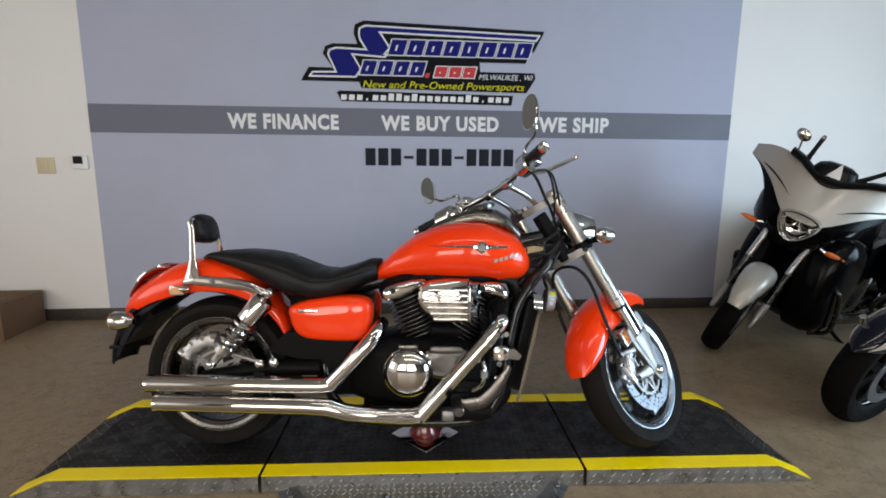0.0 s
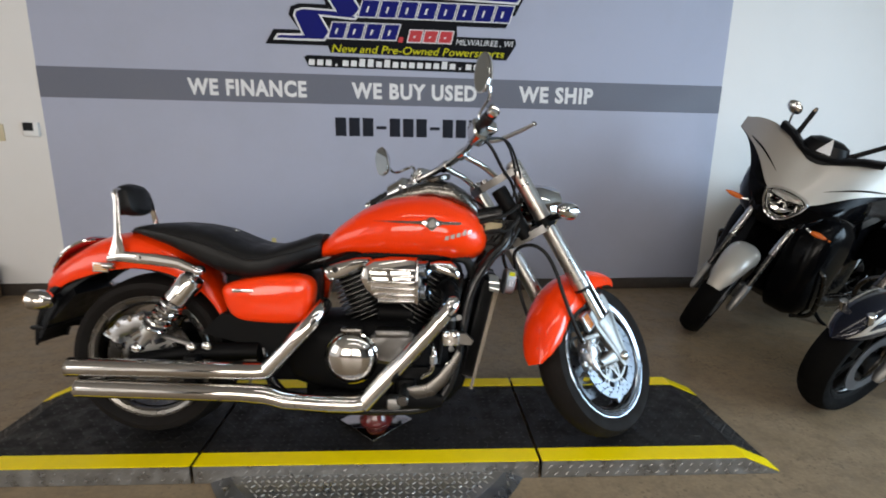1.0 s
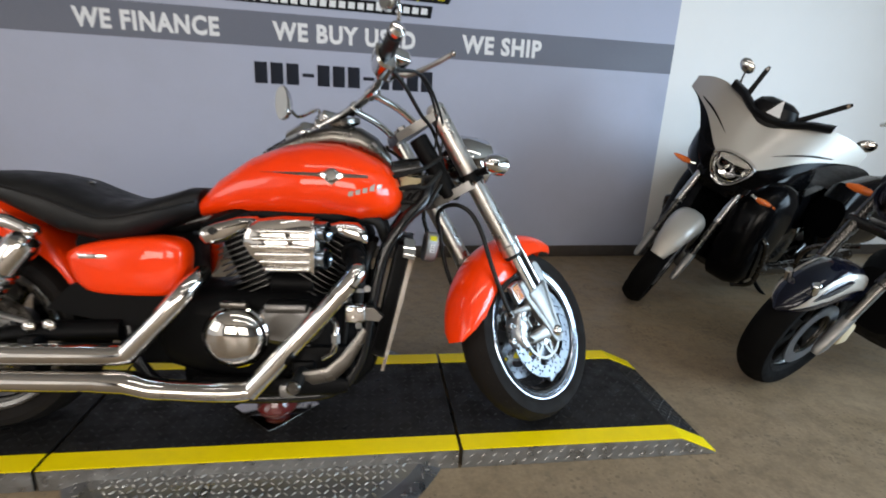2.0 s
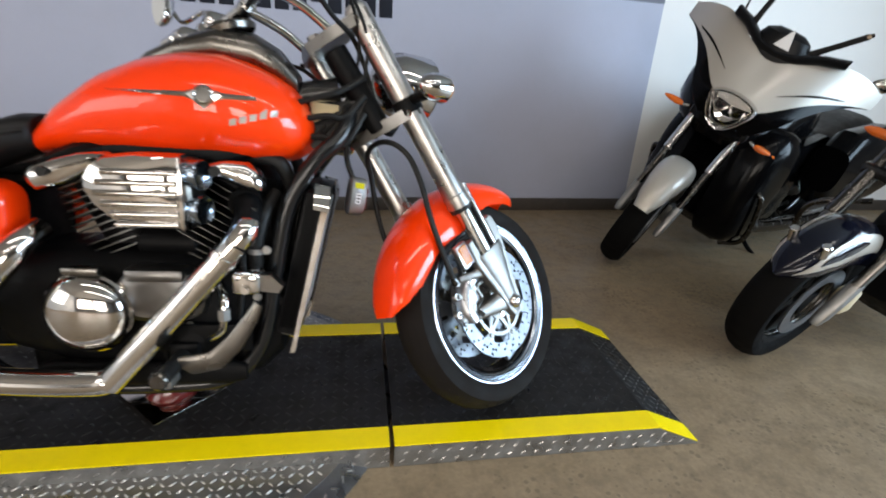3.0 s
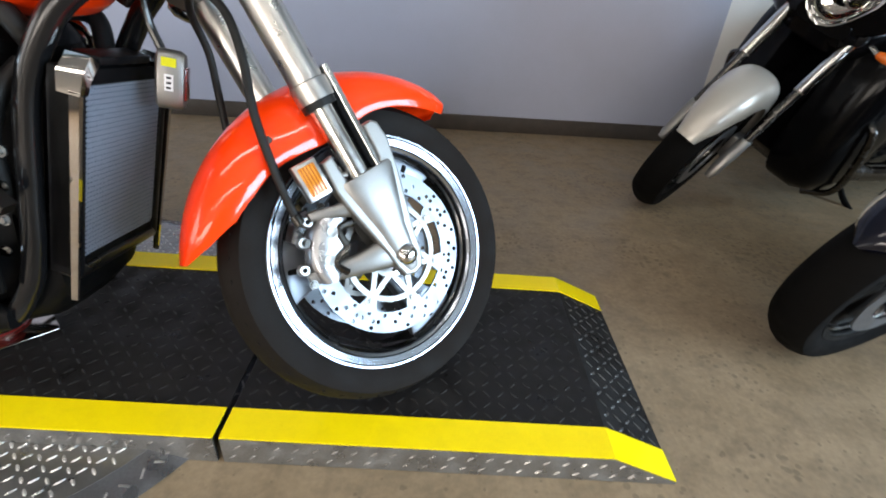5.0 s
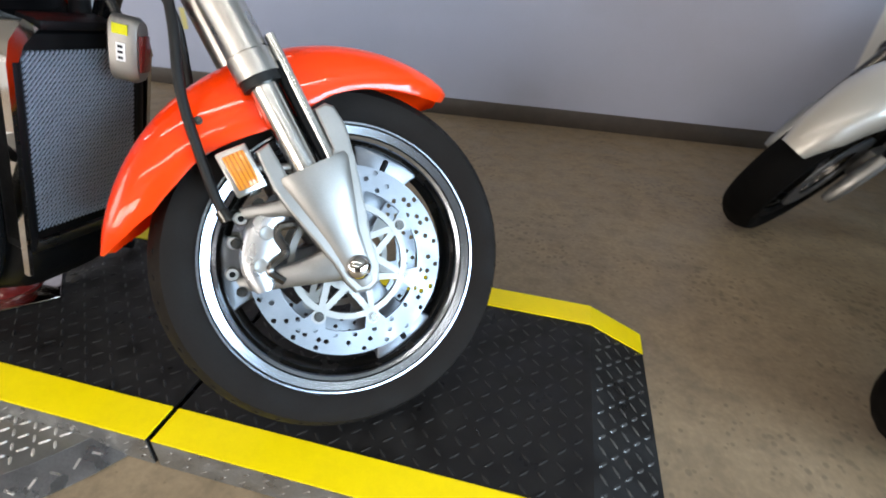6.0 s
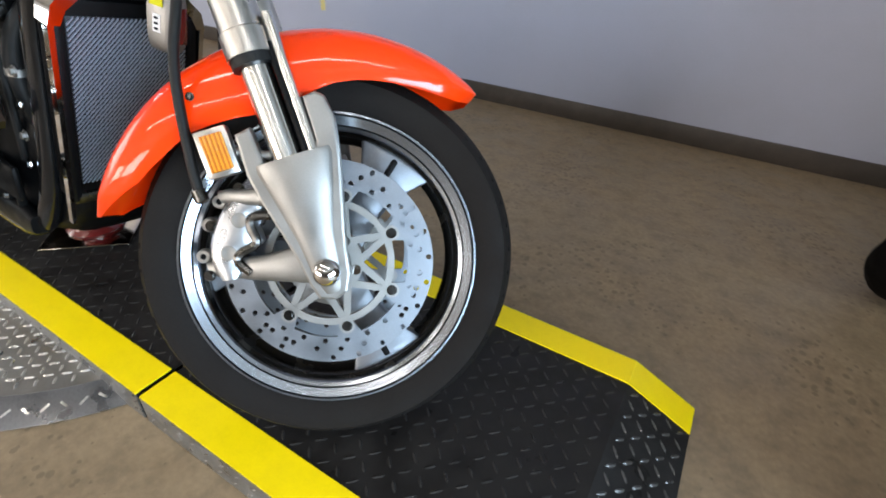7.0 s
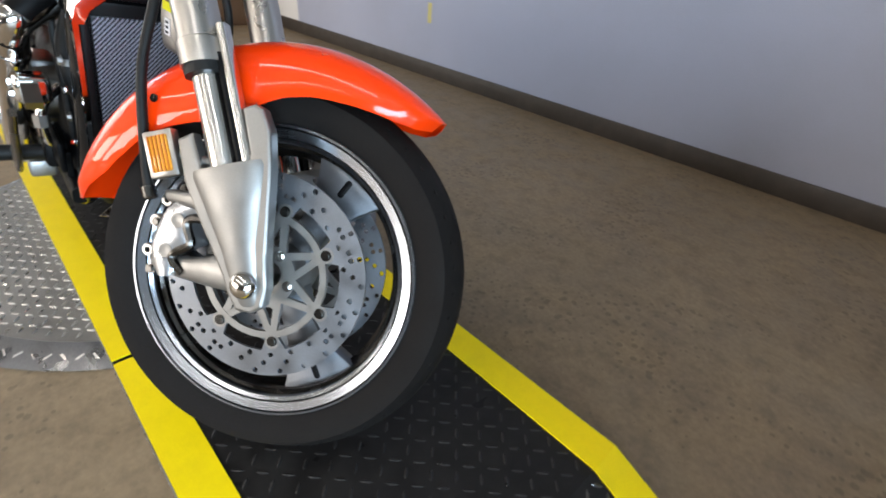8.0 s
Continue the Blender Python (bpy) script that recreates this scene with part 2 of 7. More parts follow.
def box(x0, y0, z0, x1, y1, z1, bevel=0.0, seg=2):
    bm = bmesh.new()
    bmesh.ops.create_cube(bm, size=1)
    moved(bm, Matrix.LocRotScale(((x0 + x1) / 2, (y0 + y1) / 2, (z0 + z1) / 2), None, (abs(x1 - x0), abs(y1 - y0), abs(z1 - z0))))
    if bevel:
        bmesh.ops.bevel(bm, geom=bm.edges[:], offset=bevel, segments=seg, profile=0.5, affect="EDGES")
    return bm


def loft(rings, caps=True, closed=False):
    """Skins a row of rings that have the same number of points."""
    bm = bmesh.new()
    vs = [[bm.verts.new(p) for p in ring] for ring in rings]
    n = len(rings[0])
    pairs = list(zip(vs, vs[1:])) + ([(vs[-1], vs[0])] if closed else [])
    for a, b in pairs:
        for i in range(n):
            j = (i + 1) % n
            bm.faces.new((a[i], a[j], b[j], b[i]))
    if caps and not closed:
        bm.faces.new(vs[0][::-1])
        bm.faces.new(vs[-1])
    return bm


def oval(c, u, v, n=24, power=2.0, start=0.0):
    """A superellipse ring round c with half axes u and v."""
    out = []
    for i in range(n):
        a = start + 2 * math.pi * i / n
        ca, sa = math.cos(a), math.sin(a)
        out.append(Vector(c) + Vector(u) * math.copysign(abs(ca) ** (2 / power), ca) + Vector(v) * math.copysign(abs(sa) ** (2 / power), sa))
    return out


def smooth_line(points, steps=6):
    """A Catmull-Rom line through the points."""
    p = [Vector(q) for q in points]
    p = [2 * p[0] - p[1]] + p + [2 * p[-1] - p[-2]]
    out = []
    for a, b, c, d in zip(p, p[1:], p[2:], p[3:]):
        for k in range(steps):
            t = k / steps
            out.append(0.5 * (2 * b + (c - a) * t + (2 * a - 5 * b + 4 * c - d) * t * t + (3 * b - a - 3 * c + d) * t ** 3))
    return out + [p[-2]]


def tube(points, r, n=12, steps=6, caps=True):
    """A round tube along a smooth line; r is one radius or one for each point."""
    line = smooth_line(points, steps) if steps > 1 else [Vector(q) for q in points]
    if isinstance(r, (int, float)):
        radii = [r] * len(line)
    else:
        radii = [float(np.interp(i / (len(line) - 1) * (len(r) - 1), range(len(r)), r)) for i in range(len(line))]
    rings, up = [], None
    for i, p in enumerate(line):
        d = (line[min(i + 1, len(line) - 1)] - line[max(i - 1, 0)]).normalized()
        if up is None:
            up = d.orthogonal().normalized()
        up = (up - d * up.dot(d)).normalized()
        side = d.cross(up)
        rings.append([p + radii[i] * (math.cos(2 * math.pi * k / n) * up + math.sin(2 * math.pi * k / n) * side) for k in range(n)])
    return loft(rings, caps)


def lathe(profile, n=32, centre=(0, 0, 0), axis=(0, 1, 0), closed=False, caps=False):
    """Turns a profile of (distance along the axis, radius) round the axis."""
    ax = Vector(axis).normalized()
    u = ax.orthogonal().normalized()
    v = ax.cross(u)
    rings = []
    for i in range(n):
        a = 2 * math.pi * i / n
        w = math.cos(a) * u + math.sin(a) * v
        rings.append([Vector(centre) + ax * d + w * r for d, r in profile])
    bm = bmesh.new()
    vs = [[bm.verts.new(p) for p in ring] for ring in rings]
    m = len(profile)
    for i in range(n):
        a, b = vs[i], vs[(i + 1) % n]
        for k in range(m if closed else m - 1):
            j = (k + 1) % m
            bm.faces.new((a[k], a[j], b[j], b[k]))
    bmesh.ops.remove_doubles(bm, verts=bm.verts[:], dist=1e-6)
    if caps:
        bmesh.ops.holes_fill(bm, edges=[e for e in bm.edges if e.is_boundary], sides=0)
    return bm


def extrude_outline(points, depth, bevel=0.0):
    """A flat plate from an outline in x, z, with thickness along +y."""
    bm = bmesh.new()
    a = [bm.verts.new((x, 0, z)) for x, z in points]
    f = bm.faces.new(a)
    got = bmesh.ops.extrude_face_region(bm, geom=[f])
    bmesh.ops.translate(bm, vec=(0, depth, 0), verts=[v for v in got["geom"] if isinstance(v, bmesh.types.BMVert)])
    bmesh.ops.recalc_face_normals(bm, faces=bm.faces[:])
    if bevel:
        rim = [e for e in bm.edges if abs(e.verts[0].co.y - e.verts[1].co.y) < 1e-7]
        bmesh.ops.bevel(bm, geom=rim, offset=bevel, segments=2, profile=0.5, affect="EDGES")
    return bm


def along(a, b):
    """A turn that lays the z axis along b - a, at a."""
    d = Vector(b) - Vector(a)
    return Matrix.Translation(a) @ d.to_track_quat("Z", "Y").to_matrix().to_4x4()


def rod(a, b, r, r2=None, n=14, bevel=0.0):
    bm = lathe([(0, 0), (0, r - bevel), (bevel, r), ((Vector(b) - Vector(a)).length - bevel, r2 or r), ((Vector(b) - Vector(a)).length, (r2 or r) - bevel), ((Vector(b) - Vector(a)).length, 0)], n, (0, 0, 0), (0, 0, 1))
    return moved(bm, along(a, b))


def bolt(c, axis, r=0.007, h=0.006):
    """A hexagon bolt head with a washer."""
    c, axis = Vector(c), Vector(axis).normalized()
    return merge(rod(c, c + axis * h, r, n=6), rod(c, c + axis * h * 0.3, r * 1.5, n=12))


def lugs(cells, mat, name, parent, normal_m, length=0.027, width=0.0085, height=0.0016):
    """Tread-plate lugs: small lens-shaped bars turned left and right in turn, laid in the plane of normal_m."""
    shape = [(-1, 0, 0), (-0.45, 0.85, 0), (0.45, 0.85, 0), (1, 0, 0), (0.45, -0.85, 0), (-0.45, -0.85, 0), (-0.55, 0, 1), (0.55, 0, 1)]
    faces = [(0, 1, 6), (1, 2, 7, 6), (2, 3, 7), (3, 4, 7), (4, 5, 6, 7), (5, 0, 6)]
    verts, polys = [], []
    for u, v, turn in cells:
        c, s = math.cos(turn), math.sin(turn)
        k = len(verts)
        for a, b, h in shape:
            a, b = a * length / 2, b * width / 2
            verts.append(normal_m @ Vector((u + a * c - b * s, v + a * s + b * c, h * height)))
        polys += [tuple(i + k for i in f) for f in faces]
    me = bpy.data.meshes.new(name)
    me.from_pydata(verts, [], polys)
    me.materials.append(mat)
    ob = new(name, me)
    ob.parent = parent
    return tagged(ob, kind="stuff")


def tread_cells(u0, u1, v0, v1, pitch, inside=None):
    out = []
    nu, nv = int((u1 - u0) / pitch), int((v1 - v0) / pitch)
    for i in range(nu + 1):
        for j in range(nv + 1):
            u, v = u0 + (i + 0.5) * (u1 - u0) / (nu + 1), v0 + (j + 0.5) * (v1 - v0) / (nv + 1)
            if inside is None or inside(u, v):
                out.append((u, v, radians(45 if (i + j) % 2 else -45)))
    return out

# ---- the showroom ----
WALL = pose(0, 5.191, 0, 0, 0, 2.62)
ROOM_H = 3.3
GREY_L, GREY_R = -2.496, 2.384


def slab(name, mat, x0, y0, z0, x1, y1, z1, m=None, kind="structure", label="", category="", bevel=0.0):
    ob = part(name, box(x0, y0, z0, x1, y1, z1, bevel), mat)
    if m is not None:
        ob.matrix_world = m
    return tagged(ob, label, category, kind=kind)


slab("floor", CONCRETE, -5.2, -4.8, -0.2, 5.6, 5.9, 0.0, label="sealed brown concrete showroom floor with dark specks", category="floor")
slab("ceiling", CEILING, -5.2, -4.8, ROOM_H, 5.6, 5.9, ROOM_H + 0.15, label="plain cream painted showroom ceiling", category="ceiling")
slab("wall_north_west_end", WALL_WHITE, -5.0, 0, 0, GREY_L, 0.2, ROOM_H, WALL, label="white painted end of the back wall", category="wall")
slab("wall_north", WALL_GREY, GREY_L, 0, 0, GREY_R, 0.2, ROOM_H, WALL, label="light grey painted back wall of the showroom", category="wall")
slab("wall_north_east_end", WALL_WHITE, GREY_R, 0, 0, 5.35, 0.2, ROOM_H, WALL, label="white painted end of the back wall", category="wall")
slab("trim", STRIPE_GREY, GREY_L, -0.003, 1.401, GREY_R, 0.0, 1.602, WALL, label="dark grey stripe painted across the grey wall", category="stripe")
slab("baseboard", BASEBOARD, -5.0, -0.012, 0, 5.15, 0.0, 0.090, WALL, label="dark brown vinyl baseboard along the back wall", category="baseboard", bevel=0.003)


def wall_with_openings(name, m, length, openings, mat, label="tan painted wall with large windows"):
    """A wall along local x, 0.2 thick, with rectangular openings (x0, z0, x1, z1) right through it."""
    bm = None
    xs = 0.0
    for x0, z0, x1, z1 in openings:
        for b in ((xs, 0, x0, ROOM_H), (x0, 0, x1, z0), (x0, z1, x1, ROOM_H)):
            if b[2] - b[0] > 0.001 and b[3] - b[1] > 0.001:
                piece = box(b[0], 0, b[1], b[2], 0.2, b[3])
                bm = merge(bm, piece) if bm else piece
        xs = x1
    bm = merge(bm, box(xs, 0, 0, length, 0.2, ROOM_H))
    ob = part(name, bm, mat)
    ob.matrix_world = m
    return tagged(ob, label, "wall", kind="structure")


wall_with_openings("wall_south", pose(-5.0, -4.6, 0), 10.4, [(0.7, 0.7, 3.3, 2.7), (3.9, 0.7, 6.3, 2.7)], WALL_FAR)
wall_with_openings("wall_east", pose(5.4, -4.6, 0, 0, 0, 90), 10.2, [(3.7, 0.4, 7.9, 2.2)], WALL_FAR)
wall_with_openings("wall_west", pose(-5.0, -4.6, 0, 0, 0, 90), 10.0, [(3.5, 0.9, 6.5, 2.8)], WALL_WHITE, "white painted side wall with one window")


def window(name, m, width, height, columns):
    """A window frame with mullions round one opening."""
    top = thing(name, m, "aluminium framed showroom window", "window", kind="structure")
    f = 0.06
    for a in ((0, 0, width, f), (0, height - f, width, height), (0, f, f, height - f), (width - f, f, width, height - f)):
        part("window_frame", box(a[0], 0.02, a[1], a[2], 0.10, a[3], 0.004), SATIN, top)
    for i in range(1, columns):
        x = width * i / columns
        part("mullion", box(x - 0.025, 0.03, f, x + 0.025, 0.09, height - f, 0.004), SATIN, top)
    return top


window("window_1", pose(-4.3, -4.56, 0.7), 2.6, 2.0, 2)
window("window_2", pose(-1.1, -4.56, 0.7), 2.4, 2.0, 2)
window("window_3", pose(5.36, -0.9, 0.4, 0, 0, 90), 4.2, 1.8, 3)
window("window_4", pose(-5.06, -1.1, 0.9, 0, 0, 90), 3.0, 1.9, 2)


# ---- lettering on the wall ----
def words(text, x0, x1, z0, z1, mat, slant=0.0, proud=0.005, bold=0.0, thick=0.0015, spread=1.0):
    """Letters of the built-in font, fitted into a box on the wall."""
    cu = bpy.data.curves.new("lettering", "FONT")
    cu.body, cu.shear, cu.offset = text, slant, bold
    cu.resolution_u = 3
    cu.space_character = spread
    ob = new("lettering", cu)
    dg = bpy.context.evaluated_depsgraph_get()
    me = bpy.data.meshes.new_from_object(ob.evaluated_get(dg))
    bpy.data.objects.remove(ob)
    co = np.array([v.co[:] for v in me.vertices])
    lo, hi = co.min(0), co.max(0)
    bm = bmesh.new()
    bm.from_mesh(me)
    bpy.data.meshes.remove(me)
    for v in bm.verts:
        v.co = Vector((x0 + (v.co.x - lo[0]) / (hi[0] - lo[0]) * (x1 - x0), 0, z0 + (v.co.y - lo[1]) / (hi[1] - lo[1]) * (z1 - z0)))
    got = bmesh.ops.extrude_face_region(bm, geom=bm.faces[:])
    bmesh.ops.translate(bm, vec=(0, -thick, 0), verts=[v for v in got["geom"] if isinstance(v, bmesh.types.BMVert)])
    moved(bm, Matrix.Translation((0, -proud + thick, 0)))
    return bm


def wall_words(text, x0, x1, z0, z1, mat, label):
    ob = part("wall_lettering", words(text, x0, x1, z0, z1, mat, bold=0.040, spread=1.12), mat)
    ob.matrix_world = WALL
    return tagged(ob, label, "lettering")


wall_words("WE FINANCE", -1.534, -0.728, 1.440, 1.553, SIGN_WHITE, "white block lettering on the dark wall stripe")
wall_words("WE BUY USED", -0.414, 0.489, 1.441, 1.554, SIGN_WHITE, "white block lettering on the dark wall stripe")
wall_words("WE SHIP", 0.802, 1.369, 1.443, 1.560, SIGN_WHITE, "white block lettering on the dark wall stripe")

bars = thing("painted_bars", WALL, "row of dark grey bars below the wall stripe", "lettering")
for i in range(12):
    w = 1.167 / 12
    x = -0.545 + i * w
    if i in (3, 7):
        part("bar", box(x + 0.012, -0.0035, 1.232, x + w - 0.012, -0.001, 1.254), SIGN_DARK, bars)
    else:
        part("bar", box(x + 0.010, -0.0035, 1.180, x + w - 0.010, -0.001, 1.310, 0.0008), SIGN_DARK, bars)

logo = thing("wall_sign", WALL, "blue, red and black company sign on the grey wall", "sign")


def uv(u, v):
    return (-1.053 + u * 0.001801 - v * 0.000013, 2.295 - v * 0.001722)


def flat(name, pts, mat, depth, label=""):
    bm = extrude_outline([uv(*p) for p in pts], 0.0012)
    return part(name, moved(bm, Matrix.Translation((0, -depth, 0))), mat, logo, label)


def inset(pts, d):
    """Moves an outline inwards by d."""
    out = []
    n = len(pts)
    area = sum(pts[i][0] * pts[(i + 1) % n][1] - pts[(i + 1) % n][0] * pts[i][1] for i in range(n))
    s = 1 if area > 0 else -1
    for i in range(n):
        a, b, c = (Vector(pts[(i + k) % n]) for k in (-1, 0, 1))
        e, f = (b - a).normalized(), (c - b).normalized()
        na, nb = Vector((-e.y, e.x)) * s, Vector((-f.y, f.x)) * s
        m = (na + nb) / max(0.35, 1 + na.dot(nb))
        out.append(tuple(b + m * d))
    return out


BACK = [(35, 292), (68, 236), (165, 236), (125, 180), (135, 150), (165, 138), (265, 138), (250, 95), (255, 60), (290, 43), (1042, 65), (1000, 152), (985, 152), (966, 200), (770, 200), (774, 240), (1006, 240), (1012, 262), (975, 326), (280, 318), (270, 292)]
flat("backing", BACK, SIGN_BLACK, 0.0045, "black backing of the sign")
SWOOSH = [(268, 96), (272, 72), (296, 60), (1026, 80), (1010, 108), (362, 92), (400, 150), (372, 184), (310, 180), (272, 120)]
SWOOSH2 = [(142, 182), (150, 162), (178, 152), (300, 156), (388, 176), (378, 192), (250, 184), (282, 240), (258, 276), (64, 276), (82, 252), (172, 250)]
for s in (SWOOSH, SWOOSH2):
    flat("outline", s, SIGN_WHITE, 0.006)
    flat("swoosh", inset(s, 7), SIGN_BLUE, 0.0075)


def letter_blocks(u0, u1, v0, v1, count, mat, lean=20, gap=3):
    """A row of slanted plain blocks with pale outlines."""
    w = (u1 - u0) / count
    for i in range(count):
        a, b = u0 + i * w + gap / 2, u0 + (i + 1) * w - gap / 2
        q = [(a, v1), (a + lean, v0), (b + lean, v0), (b, v1)]
        flat("outline", q, SIGN_WHITE, 0.006)
        flat("letter_block", inset(q, 4), mat, 0.0075)
        # a notch of the outline's colour gives each block an open middle
        m = (a + b) / 2
        flat("notch", [(m - 3, v1 - 20), (m + lean * 0.4 - 3, v0 + 26), (m + lean * 0.4 + 4, v0 + 26), (m + 4, v1 - 20)], SIGN_WHITE, 0.0088)


letter_blocks(382, 982, 112, 182, 8, SIGN_BLUE)
letter_blocks(266, 535, 200, 266, 4, SIGN_BLUE)
letter_blocks(572, 752, 218, 270, 3, SIGN_RED, 12)
flat("dot", [(540, 270), (544, 250), (562, 250), (558, 270)], SIGN_RED, 0.006)
for text, u0, u1, v0, v1, mat in (("MILWAUKEE , WI", 768, 1000, 250, 276, SIGN_WHITE), ("New and Pre-Owned Powersports", 285, 965, 286, 326, SIGN_YELLOW)):
    (xa, za), (xb, zb) = uv(u0, v1), uv(u1, v0)
    part("lettering", words(text, xa, xb, za, zb, mat, slant=0.25, proud=0.0065), mat, logo)
flat("lower_backing", [(178, 338), (190, 330), (918, 338), (912, 380), (196, 374)], SIGN_BLACK, 0.0045)
for i in range(22):
    u = 192 + i * 32.4
    tall = i in (6, 7, 9, 16)
    if i in (3, 18):
        flat("bar", [(u + 8, 369), (u + 9, 361), (u + 17, 361), (u + 16, 369)], SIGN_WHITE, 0.006)
    else:
        flat("bar", [(u + 2, 368), (u + 5, 338 if tall else 346), (u + 27, 339 if tall else 347), (u + 25, 369)], SIGN_WHITE, 0.006)

# ---- small things on and by the wall ----
switch = thing("light_switch", WALL @ Matrix.Translation((-2.822, 0, 1.162)), "cream plastic switch plate on the white wall", "switch")
part("plate", box(-0.062, -0.008, -0.058, 0.062, 0, 0.058, 0.003), PLASTIC_CREAM, switch)
part("rocker", box(-0.018, -0.013, -0.033, 0.018, -0.008, 0.033, 0.002), PLASTIC_CREAM, switch)
thermo = thing("thermostat", WALL @ Matrix.Translation((-2.578, 0, 1.188)), "small white thermostat with a black display", "thermostat")
part("body", box(-0.05, -0.025, -0.05, 0.05, 0, 0.045, 0.006), PLASTIC_WHITE, thermo)
part("display", box(-0.045, -0.027, -0.012, 0.02, -0.0245, 0.042, 0.001), PLASTIC_BLACK, thermo)
tape = part("tape_strip", box(-1.030, -0.002, 0.315, -0.998, 0, 0.425), TAPE_YELLOW)
tape.matrix_world = WALL
tagged(tape, "short faded yellow tape strip stuck on the wall", "tape")

carton = thing("cardboard_box", pose(-3.165, 4.80, 0, 0, 0, 3), "closed brown cardboard box on the floor by the wall", "box")
part("body", box(-0.25, -0.2, 0, 0.25, 0.2, 0.245, 0.004), CARDBOARD, carton)
for y0, y1 in ((-0.2, -0.002), (0.002, 0.2)):
    part("flap", box(-0.25, y0, 0.2455, 0.25, y1, 0.249, 0.001), CARDBOARD, carton)

# ---- the display platform and its turntable ----
PX, PY = -0.095, 3.297
HALF_W, DECK_Z, BAND = 0.302, 0.066, 0.070
SEAM, FLAT_END, TIP = 0.595, 1.335, 1.468

turntable = thing("turntable", pose(PX, PY, 0), "round steel tread-plate turntable base on the floor", "turntable")
part("rim", lathe([(0.0, 0.545), (0.0, 0.612), (0.004, 0.615), (0.026, 0.556), (0.026, 0.545)], 96, axis=(0, 0, 1), closed=True), RIM_STEEL, turntable, "dark tread-plate rim")
part("top_plate", lathe([(0.0, 0.0), (0.0, 0.544), (0.027, 0.555), (0.027, 0.0)], 96, axis=(0, 0, 1)), PLATE_STEEL, turntable, "bright tread-plate top")
part("yoke", box(-0.08, -0.08, 0.027, 0.08, 0.08, 0.045, 0.003), PLATE_STEEL, turntable)
lugs(tread_cells(-0.54, 0.54, -0.54, 0.54, 0.0225, lambda u, v: math.hypot(u, v) < 0.535 and abs(v) > 0.27), LUG_STEEL, "tread_pattern", turntable, Matrix.Translation((0, 0, 0.027)), 0.0195, 0.0064, 0.0022)
slope = []
for k in range(120):
    a = 2 * math.pi * k / 120
    m = pose(0, 0, 0, 0, 0, math.degrees(a)) @ Matrix.Translation((0.586, 0, 0.0146)) @ pose(0, 0, 0, 0, 20.4, 0)
    slope.append((m, radians(45 if k % 2 else -45)))
rim_lugs = merge(*[moved(box(-0.009, -0.002, 0, 0.009, 0.002, 0.0008), m @ pose(0, 0, 0, 0, 0, math.degrees(t))) for m, t in slope])
tagged(part("rim_tread", rim_lugs, LUG_STEEL, turntable), kind="stuff")

platform = thing("motorcycle_platform", pose(PX, PY, 0), "long low black platform with yellow edges and tread-plate sides", "platform")


